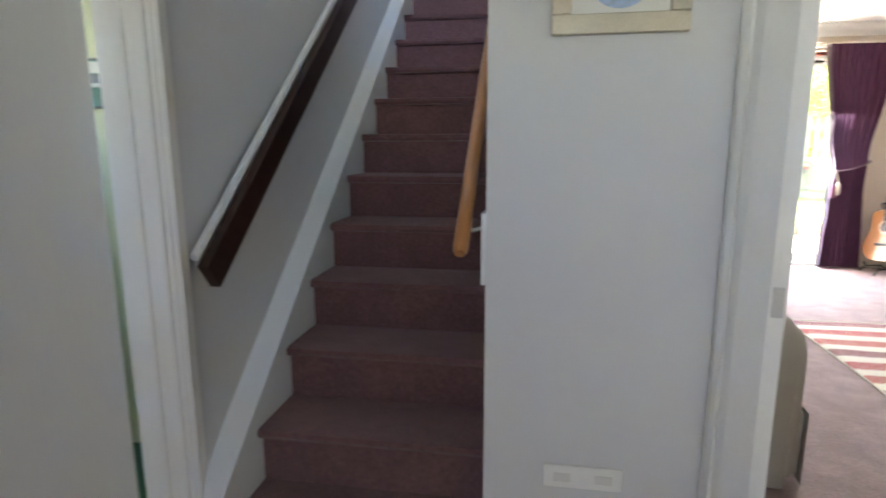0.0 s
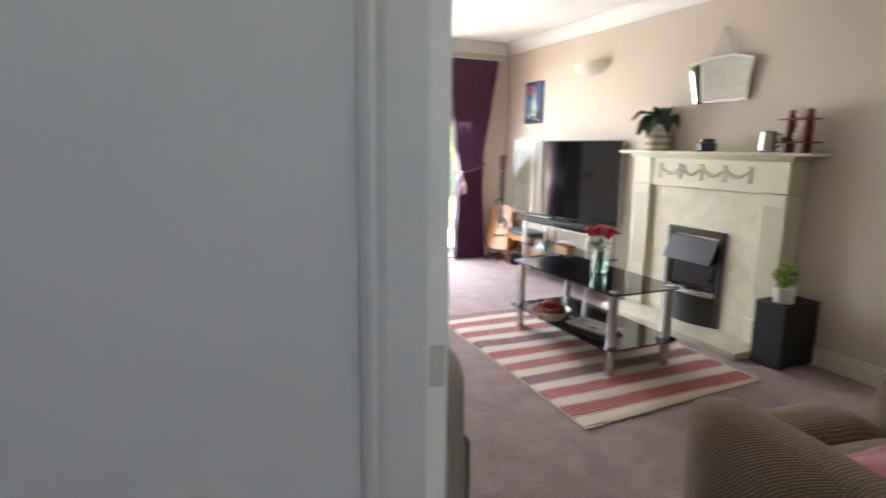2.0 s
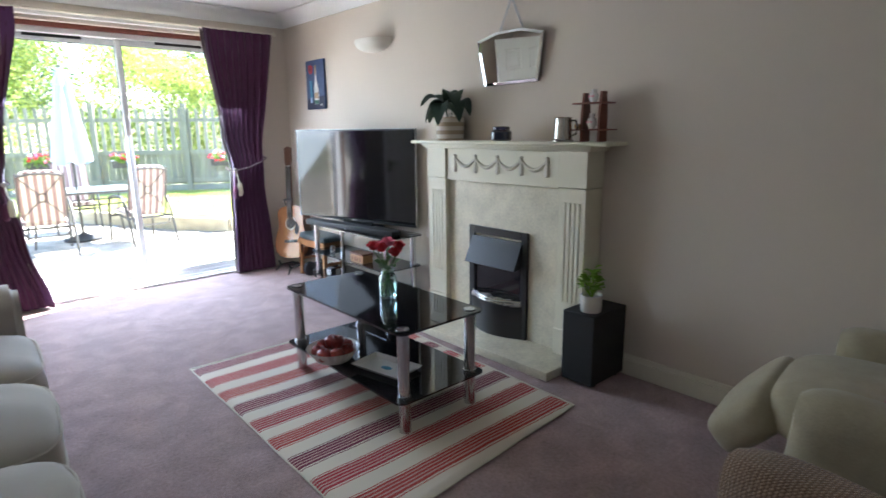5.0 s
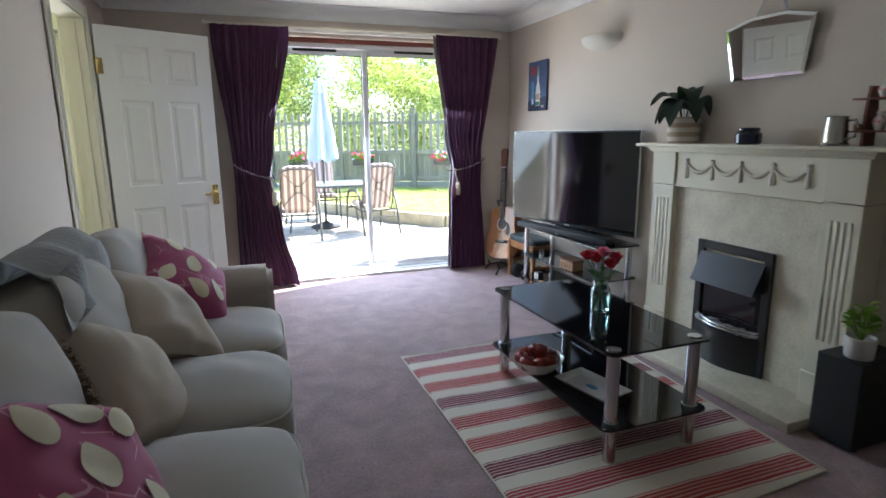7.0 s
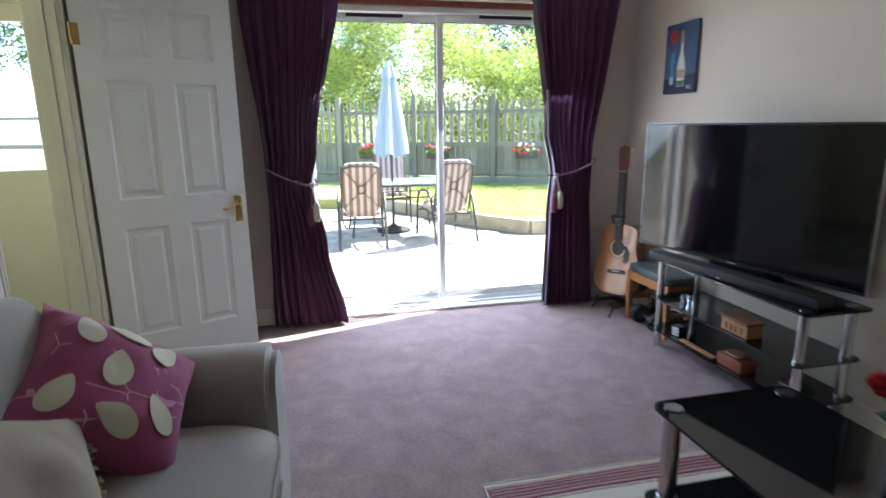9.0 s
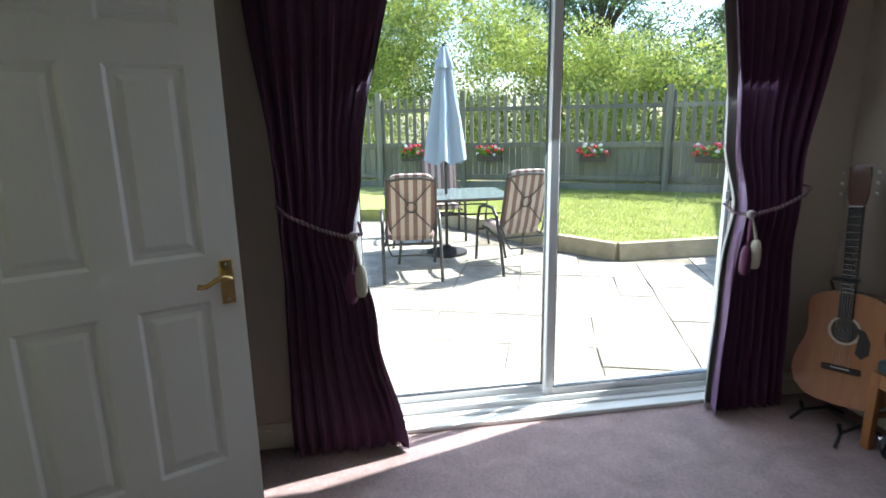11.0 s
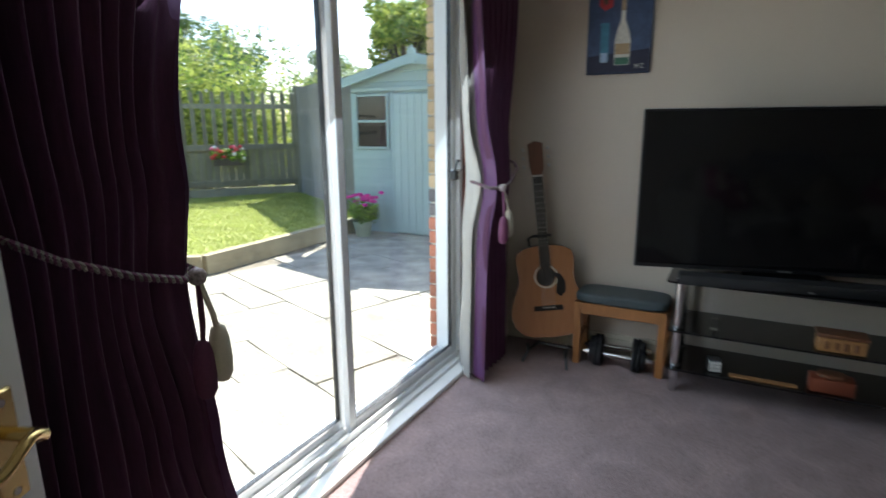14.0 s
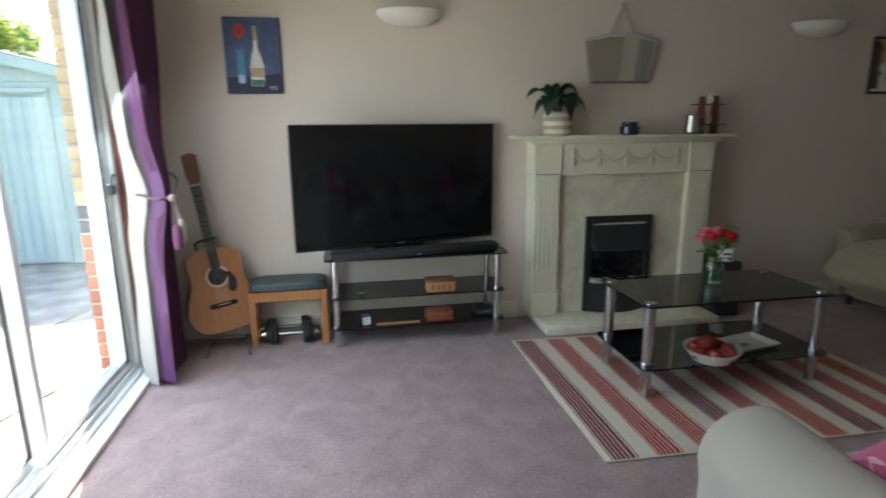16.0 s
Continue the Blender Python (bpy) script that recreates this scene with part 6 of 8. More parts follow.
# ---- mantel shelf ----
MZ = 1.2135


def leaf_mesh(bm, base, tip, width, droop, n=8, fold=0.25):
    base, tip = Vector(base), Vector(tip)
    d = tip - base
    side = d.cross(Vector((0, 0, 1)))
    side = side.normalized() if side.length > 1e-5 else Vector((1, 0, 0))
    rows = []
    for i in range(n + 1):
        t = i / n
        c = base + d * t + Vector((0, 0, droop * math.sin(math.pi * t * 0.9) * 1.0))
        w = width * (math.sin(math.pi * min(1, t * 0.92 + 0.06)) ** 0.8)
        rows.append([bm.verts.new(c - side * w + Vector((0, 0, fold * w))), bm.verts.new(c), bm.verts.new(c + side * w + Vector((0, 0, fold * w)))])
    for a, b in zip(rows, rows[1:]):
        bm.faces.new((a[0], a[1], b[1], b[0]))
        bm.faces.new((a[1], a[2], b[2], b[1]))


hp_ = thing("potted_plant", (3.695, 4.31, MZ), "dark striped-leaf house plant in a banded rope pot", "potted plant")
part("pot", lathe(bmesh.new(), [(0.001, 0), (0.082, 0), (0.088, 0.03), (0.092, 0.12), (0.088, 0.145), (0.080, 0.145), (0.078, 0.12), (0.001, 0.115)], 30), BASKET, hp_, "tan and cream banded pot")
random.seed(11)


def broad_leaf(bm, pts, width, fold=0.3):
    """A broad pointed leaf along a bent rib, its halves raised into a shallow V with wavy edges."""
    pts = [Vector(p) for p in pts]
    rows, n = [], 14
    for i in range(n + 1):
        t = i / n
        a, b, c = pts
        q = a * (1 - t) ** 2 + b * 2 * t * (1 - t) + c * t * t
        d = (b - a) * (1 - t) + (c - b) * t
        side = d.cross(Vector((0, 0, 1)))
        side = side.normalized() if side.length > 1e-5 else Vector((1, 0, 0))
        up = side.cross(d).normalized()
        w = width * (math.sin(math.pi * t ** 0.8) ** 0.75 if 0 < t < 1 else 0.02)
        row = []
        for k in (-1, -0.5, 0, 0.5, 1):
            row.append(bm.verts.new(q + side * w * k + up * (fold * w * abs(k) + 0.004 * math.sin(9 * t + 2 * k))))
        rows.append(row)
    for a, b in zip(rows, rows[1:]):
        for k in range(4):
            bm.faces.new((a[k], a[k + 1], b[k + 1], b[k]))


for (ax, ay), mid, tip, w in (((0, 0.02), (-0.02, 0.10, 0.34), (-0.05, 0.23, 0.22), 0.045), ((-0.01, 0.01), (-0.08, 0.07, 0.30), (-0.11, 0.11, 0.11), 0.050),
                              ((-0.01, -0.01), (-0.10, -0.01, 0.31), (-0.13, -0.03, 0.09), 0.050), ((0.01, -0.01), (-0.02, -0.04, 0.40), (-0.06, -0.12, 0.19), 0.048),
                              ((0, -0.02), (-0.05, -0.09, 0.30), (-0.07, -0.16, 0.11), 0.046), ((0.02, 0.01), (0.03, 0.02, 0.38), (0.02, 0.08, 0.24), 0.045),
                              ((0.02, -0.01), (0.04, -0.07, 0.32), (0.03, -0.15, 0.15), 0.042), ((0.0, 0.03), (-0.04, 0.10, 0.26), (-0.03, 0.17, 0.11), 0.042)):
    bm = bmesh.new()
    tube(bm, [(ax * 0.6, ay * 0.6, 0.11), (ax + mid[0] * 0.1, ay + mid[1] * 0.1, 0.19)], 0.003, 5)
    broad_leaf(bm, ((ax + mid[0] * 0.1, ay + mid[1] * 0.1, 0.185), mid, tip), w * 1.4)
    part("leaf", bm, LEAFDARK, hp_)
nj = thing("jar", (3.66, 3.84, MZ), "squat navy glazed jar with a lid", "jar")
part("body", lathe(bmesh.new(), [(0.001, 0), (0.052, 0), (0.060, 0.008), (0.061, 0.05), (0.052, 0.060), (0.044, 0.062), (0.001, 0.062)], 28), NAVYGLASS, nj)
part("lid", lathe(bmesh.new(), [(0.001, 0.0625), (0.047, 0.0625), (0.05, 0.067), (0.05, 0.078), (0.044, 0.082), (0.001, 0.083)], 28), NAVYGLASS, nj)
tk = thing("tankard", (3.655, 3.405, MZ), "pewter tankard with a curved handle", "tankard")
part("cup", lathe(bmesh.new(), [(0.001, 0), (0.052, 0), (0.054, 0.008), (0.047, 0.015), (0.044, 0.07), (0.042, 0.118), (0.046, 0.123), (0.040, 0.123), (0.039, 0.02), (0.001, 0.02)], 28), PEWTER, tk)
bm = tube(bmesh.new(), [(0.0, -0.044, 0.105), (0.0, -0.075, 0.108), (0.0, -0.088, 0.075), (0.0, -0.078, 0.038), (0.0, -0.046, 0.028)], 0.006, 8)
part("handle", bm, PEWTER, tk)
sf = thing("display_shelf", (3.71, 3.265, MZ), "small mahogany tiered display stand with miniature vases", "display shelf")
for y, h in ((0.045, 0.24), (-0.055, 0.245)):
    bm = prism(bmesh.new(), [(-0.035, 0), (0.035, 0), (0.035, h * 0.55), (0.022, h), (-0.022, h), (-0.035, h * 0.55)], y - 0.006, y + 0.006, "y")
    part("upright", bm, REDSHELF, sf, smooth=False)
for z, a, b in ((0.055, -0.115, 0.115), (0.185, -0.10, 0.10)):
    part("tier", boxed(-0.045, 0.045, a, b, z, z + 0.008, 0.003), REDSHELF, sf)
for y, z, h in ((0.0, 0.0635, 0.075), (-0.005, 0.1935, 0.062)):
    v_ = thing("miniature_vase", (3.70, 3.265 + y, MZ + z), "small white ceramic vase with pink flowers painted on", "vase", "miniature vases")
    part("body", lathe(bmesh.new(), [(0.001, 0), (0.014, 0), (0.024, h * 0.35), (0.022, h * 0.6), (0.011, h * 0.78), (0.016, h), (0.011, h), (0.001, h * 0.8)], 20), CERAMIC, v_)
    for a in (0, 2, 4):
        part("painted_flower", soft(bmesh.new(), (-0.022 * math.cos(a * 0.35 - 0.35), 0.022 * math.sin(a * 0.35 - 0.35), h * 0.45), (0.005, 0.010, 0.012), 2.2, 2), ROSEPINK, v_)
sm = thing("ornament", (3.69, 3.352, MZ + 0.064), "small brown ornament box", "ornament")
sm.location = (3.70, 3.345, MZ + 0.0635)
part("block", boxed(-0.016, 0.016, -0.014, 0.014, 0, 0.026, 0.003), BOXWOOD, sm)

# ---- mirror, pictures and lamps on the wall ----
mi = thing("wall_mirror", (X1, 3.87, 1.535), "six-sided silver mirror hanging on a chain over the mantel", "mirror")
poly = [(-0.200, 0.005), (0.205, 0.0), (0.255, 0.262), (0.095, 0.298), (-0.095, 0.298), (-0.245, 0.262)]
mx_ = Matrix.Translation((-0.012, 0, 0)) @ pose(0, 0, 0, 0, -3.5, 0)
part("backing", prism(bmesh.new(), poly, -0.010, -0.004, "x"), BLACKM, mi, smooth=False, m=mx_)
inner_ = [(y * 0.925, 0.149 + (z - 0.149) * 0.90) for y, z in poly]
bm = bmesh.new()
a_ = [bm.verts.new((-0.0105, y, z)) for y, z in poly]
b_ = [bm.verts.new((-0.0150, y, z)) for y, z in inner_]
for k in range(6):
    bm.faces.new((a_[k], a_[(k + 1) % 6], b_[(k + 1) % 6], b_[k]))
bm.faces.new(b_)
part("glass", bm, MIRROR, mi, "bevelled mirror glass", smooth=False, m=mx_)
for s in (-1, 1):
    for k in range(11):
        t0 = k / 11
        p = Vector((-0.022, s * (0.085 - 0.085 * t0), 0.30 + 0.175 * t0))
        bm = bmesh.new()
        d_ = Vector((0, -s * 0.085, 0.175)).normalized()
        nrm_ = Vector((1, 0, 0)) if k % 2 else d_.cross(Vector((1, 0, 0)))
        tube(bm, [p + d_ * (0.012 * math.cos(q)) + nrm_ * (0.007 * math.sin(q)) + d_ * 0.008 for q in [2 * math.pi * i / 8 for i in range(8)]], 0.0028, 5, True)
        part("chain_link", bm, STEEL, mi)
part("hook", rod(bmesh.new(), (-0.028, 0, 0.475), (0, 0, 0.475), 0.006, 8), BRASS, mi)

pb = thing("painting", (X1, 6.12, 1.468), "dark blue canvas painting of a white bottle and a red rose", "painting")
PW, PH = 0.305, 0.412
part("canvas", boxed(-0.022, -0.001, -PW / 2, PW / 2, 0, PH, 0.003), DKBLUE, pb)


def daub(name, pts, mat, lift=0.0):
    bm = prism(bmesh.new(), pts, -0.0245 - lift, -0.0222 - lift * 0.0, "x")
    part(name, bm, MATS[mat], pb, smooth=False)


daub("table", [(-PW / 2 + .004, .004), (PW / 2 - .004, .004), (PW / 2 - .004, .085), (-PW / 2 + .004, .11)], "art_navy")
daub("bottle", [(-.055, .04), (.015, .04), (.018, .15), (.008, .20), (-.008, .25), (-.008, .33), (-.028, .33), (-.028, .25), (-.046, .20), (-.058, .15)], "art_white", .001)
daub("bottle_label", [(-.054, .09), (.014, .09), (.015, .14), (-.055, .14)], "art_tan", .002)
daub("bottle_foot", [(-.053, .042), (.013, .042), (.013, .075), (-.053, .075)], "art_green", .002)
daub("bottle_neck", [(-.028, .29), (-.008, .29), (-.008, .365), (-.026, .365)], "art_tan", .002)
daub("candle", [(.045, .06), (.085, .06), (.088, .24), (.048, .24)], "art_cyan", .001)
daub("candle_glass", [(.05, .055), (.082, .055), (.084, .10), (.05, .10)], "art_sky", .002)
daub("rose", [(.035, .31), (.07, .295), (.10, .32), (.098, .365), (.06, .378), (.033, .355)], "art_red", .001)
daub("rose_heart", [(.055, .325), (.075, .322), (.082, .345), (.06, .352)], "art_brown", .002)
bm = bmesh.new()
for x0, z0, x1_, z1_ in ((-.085, .022, -.085, .042), (-.085, .042, -.092, .030), (-.092, .030, -.099, .042), (-.099, .042, -.099, .022), (-.112, .022, -.112, .042), (-.112, .042, -.124, .040), (-.112, .022, -.124, .024)):
    rod(bm, (-0.0252, x0, z0), (-0.0252, x1_, z1_), 0.0016, 5)
part("signature", bm, MATS["art_white"], pb)


def village(at, w, h, seed, label):
    v = thing("picture", at, label, "picture", "village pictures")
    f = 0.018
    for y0, y1, z0, z1 in ((-w / 2, w / 2, 0, f), (-w / 2, w / 2, h - f, h), (-w / 2, -w / 2 + f, f, h - f), (w / 2 - f, w / 2, f, h - f)):
        part("frame", boxed(-0.024, 0, y0, y1, z0, z1, 0.004), GOLDWOOD, v)
    part("canvas", boxed(-0.012, -0.002, -w / 2 + f, w / 2 - f, f, h - f), MATS["art_tan"], v)
    a, b = w / 2 - f, h - f

    def d(name, pts, mat, k):
        part(name, prism(bmesh.new(), pts, -0.0125 - 0.0008 * k, -0.0118, "x"), MATS[mat], v, smooth=False)
    d("lane", [(-a, f), (a, f), (a, .09), (.02, .13), (-a, .10)], "art_white", 1)
    d("dark_house", [(a - .06, f + .02), (a, f + .02), (a, b - .01), (a - .03, b - .01), (a - .075, b - .06), (a - .055, b - .08)], "art_brown", 2)
    d("white_house", [(-a, .06), (-.02, .10), (.01, .11), (.005, .22), (-.03, .25), (-a, .27)], "art_white", 2)
    d("roof", [(.02, .215), (-.05, .275), (-.06, .255)], "art_brown", 3)
    d("far_house", [(.015, .11), (.05, .11), (.052, .19), (.03, .205), (.012, .19)], "art_white", 2)
    d("shutter", [(.025, .12), (.043, .12), (.043, .16), (.025, .16)], "art_green", 3)
    d("doorway", [(-.02, .09), (-.034, .09), (-.034, .15), (-.02, .15)], "art_brown", 3)
    d("window", [(-.045, .19), (-.058, .19), (-.058, .22), (-.045, .22)], "art_brown", 3)
    d("upper_house", [(-a, .28), (-a + .05, .26), (-a + .06, .34), (-a, b - .01)], "art_white", 2)
    d("eaves", [(-a, b - .005), (-a + .075, b - .05), (-a + .06, b - .02), (-a + .02, b - .003)], "art_brown", 3)
    return v


village((X1, 1.865, 1.475), 0.235, 0.385, 1, "village street painting in a dark wood frame")
village((X1, 1.525, 1.475), 0.26, 0.385, 2, "village church painting in a dark wood frame")


def wall_lamp(y):
    w = thing("wall_light", (X1, y, 1.848), "cream plaster uplighter bowl on the wall", "wall light", "wall lights")
    bm = bmesh.new()

    def g(u, v):
        an = math.pi * u
        r = math.sin(v * math.pi / 2) ** 0.75
        return Vector((-0.15 * r * math.sin(an), 0.195 * r * math.cos(an), 0.085 * (1 - math.cos(v * math.pi / 2)) ** 0.9))
    sheet(bm, g, 28, 12)
    sheet(bm, lambda u, v: g(u, v) * 0.95 + Vector((0, 0, 0.004)), 28, 12)
    part("bowl", bm, LAMPSHADE, w)
    bm = bmesh.new()
    tube(bm, [g(k / 28, 1.0) * 0.975 + Vector((0, 0, 0.002)) for k in range(29)], 0.004, 6)
    part("rim", bm, LAMPSHADE, w)
    part("back_plate", boxed(-0.012, 0, -0.05, 0.05, 0.005, 0.075, 0.002), LAMPSHADE, w)


wall_lamp(5.22)
wall_lamp(2.445)

# ---- speaker, plants, vase, bowl, tray ----
sp_ = thing("loudspeaker", (3.63, 3.15, 0), "slim black box subwoofer standing by the hearth", "speaker")
part("cabinet", boxed(-0.148, 0.148, -0.092, 0.092, 0.012, 0.38, 0.004), BLACKM, sp_)
for sx in (-0.1, 0.1):
    for sy in (-0.07, 0.07):
        part("foot", rod(bmesh.new(), (sx, sy, 0), (sx, sy, 0.012), 0.015, 10), RUBBER, sp_)
sm_ = thing("potted_plant", (3.56, 3.13, 0.38), "bright green leafy plant in a white pot", "potted plant")
part("pot", lathe(bmesh.new(), [(0.001, 0), (0.048, 0), (0.052, 0.005), (0.056, 0.085), (0.051, 0.088), (0.048, 0.075), (0.001, 0.072)], 26), CERAMIC, sm_)
random.seed(3)
for k in range(42):
    an, el = random.random() * 6.28, random.uniform(0.2, 1.4)
    r = random.uniform(0.025, 0.075)
    c = Vector((math.cos(an) * math.cos(el) * r * 0.6, math.sin(an) * math.cos(el) * r * 0.6, 0.09 + math.sin(el) * r * 1.9))
    bm = bmesh.new()
    tube(bm, [(c.x * 0.2, c.y * 0.2, 0.075), c], 0.0012, 4)
    leaf_mesh(bm, c, c + Vector((math.cos(an) * 0.04, math.sin(an) * 0.04, random.uniform(-0.015, 0.03))), 0.019, 0.006, 5)
    part("leaf", bm, LEAFLIGHT, sm_)
TZ_ = 0.474
va = thing("flower_vase", (2.79, 3.79, TZ_), "pale green glass jar of red and pink roses", "vase")
part("jar", lathe(bmesh.new(), [(0.001, 0), (0.038, 0), (0.043, 0.006), (0.044, 0.09), (0.040, 0.108), (0.031, 0.118), (0.033, 0.14), (0.030, 0.14), (0.028, 0.119), (0.037, 0.105), (0.041, 0.09), (0.040, 0.008), (0.001, 0.006)], 28), VASEGLASS, va, "pale green glass jar")
part("water", lathe(bmesh.new(), [(0.001, 0.0065), (0.0395, 0.0085), (0.0402, 0.08), (0.001, 0.08)], 24), VASEGLASS, va)
random.seed(8)
for k, (dx, dy, dz, mt) in enumerate(((-0.045, 0.055, 0.255, ROSERED), (-0.055, -0.03, 0.262, ROSERED), (0.0, 0.0, 0.275, ROSEPINK), (0.035, -0.05, 0.26, ROSERED), (0.04, 0.04, 0.265, ROSEPINK), (-0.01, -0.075, 0.24, ROSERED), (0.0, 0.085, 0.245, ROSEPINK))):
    bm = bmesh.new()
    tube(bm, [(-dx * 0.4, -dy * 0.4, 0.012), (0.0, 0.0, 0.13), (dx, dy, dz - 0.02)], 0.0026, 6)
    for q in range(2):
        a_ = random.random() * 6.28
        leaf_mesh(bm, (dx * 0.6, dy * 0.6, dz - 0.09 - 0.02 * q), (dx * 0.6 + 0.055 * math.cos(a_), dy * 0.6 + 0.055 * math.sin(a_), dz - 0.085 - 0.03 * q), 0.017, 0.012, 5)
    sg = part("stem", bm, STEM, va)
    bm = bmesh.new()
    for ring, (n_, rr, hh) in enumerate(((3, 0.010, 0.030), (5, 0.019, 0.026), (6, 0.029, 0.018))):
        for j in range(n_):
            an = 2 * math.pi * (j + 0.3 * ring) / n_
            c = Vector((dx + rr * math.cos(an) * 0.6, dy + rr * math.sin(an) * 0.6, dz))

            def petal(u, v, an=an, rr=rr, hh=hh):
                a2 = an + (u - 0.5) * 1.6
                r2 = rr * (0.55 + 0.6 * v ** 1.2)
                return Vector((dx + r2 * math.cos(a2), dy + r2 * math.sin(a2), dz - 0.018 + hh * 1.5 * v ** 0.7 * (1 - 0.25 * (2 * u - 1) ** 2)))
            sheet(bm, petal, 5, 4)
    part("rose", bm, mt, va)
SZ_ = 0.170
bo = thing("fruit_bowl", (2.55, 3.94, SZ_), "fluted white bowl of red apples on the lower shelf", "bowl")
bm = bmesh.new()
sheet(bm, lambda u, v: Vector(((0.085 + 0.045 * v + 0.0035 * math.cos(u * 2 * math.pi * 36) * v) * math.cos(2 * math.pi * u), (0.085 + 0.045 * v + 0.0035 * math.cos(u * 2 * math.pi * 36) * v) * math.sin(2 * math.pi * u), 0.062 * v)), 216, 5)
lathe(bm, [(0.001, 0.0), (0.086, 0.0)], 48)
lathe(bm, [(0.127, 0.061), (0.120, 0.058), (0.082, 0.006), (0.001, 0.006)], 48)
part("dish", bm, CERAMIC, bo)
random.seed(21)
for k in range(9):
    an = 2 * math.pi * k / 7
    r = 0.075 if k < 7 else 0.025
    z = 0.046 if k < 7 else 0.082
    ap = thing("apple", (2.55 + r * math.cos(an), 3.94 + r * math.sin(an), SZ_ + z - 0.032), "red and yellow apple in the bowl", "apple", "apples")
    bm = lathe(bmesh.new(), [(0.004, 0.006), (0.018, 0.0), (0.031, 0.014), (0.036, 0.036), (0.030, 0.055), (0.014, 0.062), (0.002, 0.054)], 18, m=pose(0, 0, 0, random.uniform(-14, 14), random.uniform(-14, 14), 0))
    part("flesh", bm, APPLE, ap)
    part("stalk", tube(bmesh.new(), [(0, 0, 0.052), (0.003, 0.002, 0.070)], 0.0014, 5), BARK, ap)
tr = thing("tray", (2.67, 3.66, SZ_), "small white tray with a blue painted bird", "tray", rz=12)
tb = bmesh.new()
for x0, x1_, y0, y1_ in ((-0.085, 0.085, -0.145, 0.145),):
    lo = [tb.verts.new(v) for v in ((x0 + .02, y0 + .02, 0.002), (x1_ - .02, y0 + .02, 0.002), (x1_ - .02, y1_ - .02, 0.002), (x0 + .02, y1_ - .02, 0.002))]
    hi = [tb.verts.new(v) for v in ((x0, y0, 0.022), (x1_, y0, 0.022), (x1_, y1_, 0.022), (x0, y1_, 0.022))]
    ou = [tb.verts.new(v) for v in ((x0 - .004, y0 - .004, 0.021), (x1_ + .004, y0 - .004, 0.021), (x1_ + .004, y1_ + .004, 0.021), (x0 - .004, y1_ + .004, 0.021))]
    un = [tb.verts.new(v) for v in ((x0 + .016, y0 + .016, 0.0), (x1_ - .016, y0 + .016, 0.0), (x1_ - .016, y1_ - .016, 0.0), (x0 + .016, y1_ - .016, 0.0))]
    for A, B in ((lo, hi), (hi, ou), (ou, un)):
        for k in range(4):
            tb.faces.new((A[k], A[(k + 1) % 4], B[(k + 1) % 4], B[k]))
    tb.faces.new(lo)
    tb.faces.new(un)
part("dish", tb, CERAMIC, tr, smooth=False)
bm = soft(bmesh.new(), (0, 0, 0.0035), (0.035, 0.06, 0.002), 2.4, 4)
part("painted_bird", bm, MATS["art_cyan"], tr, "blue painted bird")

# ---- garden ----
PZ, LZ = -0.20, -0.03
setting("ground", boxed(-400, 400, 6.98, 800, -0.6, -0.30), mk("dry_earth", (0.14, 0.13, 0.07), 0.95, var=0.4, scale=0.6, bump=0.4), "open ground beyond the garden", "ground")
setting("ground_front", boxed(-400, 400, -800, HY0 - 0.12, -0.6, -0.30), MATS["dry_earth"], "", "ground")
EDGE = [(7.02, 10.18), (4.45, 10.17), (3.95, 10.85), (3.4, 12.0), (2.7, 13.2), (-3.0, 14.6), (-9.0, 15.2)]
FC = [(8.95, 12.9), (7.35, 14.15), (5.5, 15.1), (2.2, 16.6), (-9.0, 20.9)]
bm = bmesh.new()
prism(bm, [(-9.0, YOUT + 0.0), (8.9, YOUT + 0.0), (8.9, 12.2)] + EDGE[:1] + EDGE[1:] , PZ - 0.1, PZ - 0.012)
setting("patio", bm, MORTAR, "sandstone paving with dirty open joints", "patio")
bm = bmesh.new()
prism(bm, EDGE + [(-9.0, 21.0), (2.2, 16.65), (5.5, 15.15), (7.35, 14.2), (9.05, 12.95), (9.05, 10.2)], PZ - 0.08, LZ)
setting("lawn", bm, GRASS, "mown lawn behind the sleeper edging", "lawn")
# grass blades on the near lawn
rng = np.random.default_rng(4)


def blades(n):
    pts = []
    while len(pts) < n:
        x, y = rng.uniform(3.0, 8.8), rng.uniform(10.2, 15.2)
        inside = y > 10.22 and (x > 4.4 or x > 4.45 - (y - 10.2) * 0.70) and (x > 3.45 or y > 12.4) and y < 15.0 - (x - 5.5) * 0.60
        if inside:
            pts.append((x, y))
    p = np.array(pts)
    a, h, l = rng.uniform(0, 6.28, n), rng.uniform(0.02, 0.045, n), rng.uniform(-0.02, 0.02, (n, 2))
    w = 0.006
    dx, dy = np.cos(a) * w, np.sin(a) * w
    v = np.zeros((n, 3, 3))
    v[:, 0] = np.stack([p[:, 0] - dx, p[:, 1] - dy, np.full(n, LZ)], 1)
    v[:, 1] = np.stack([p[:, 0] + dx, p[:, 1] + dy, np.full(n, LZ)], 1)
    v[:, 2] = np.stack([p[:, 0] + l[:, 0], p[:, 1] + l[:, 1], LZ + h], 1)
    return v


v = blades(42000)
me = bpy.data.meshes.new("grass")
me.from_pydata(v.reshape(-1, 3).tolist(), [], np.arange(len(v) * 3).reshape(-1, 3).tolist())
me.materials.append(BLADE)
tagged(new("grass", me), "short bright green lawn grass", "grass", "", "stuff")

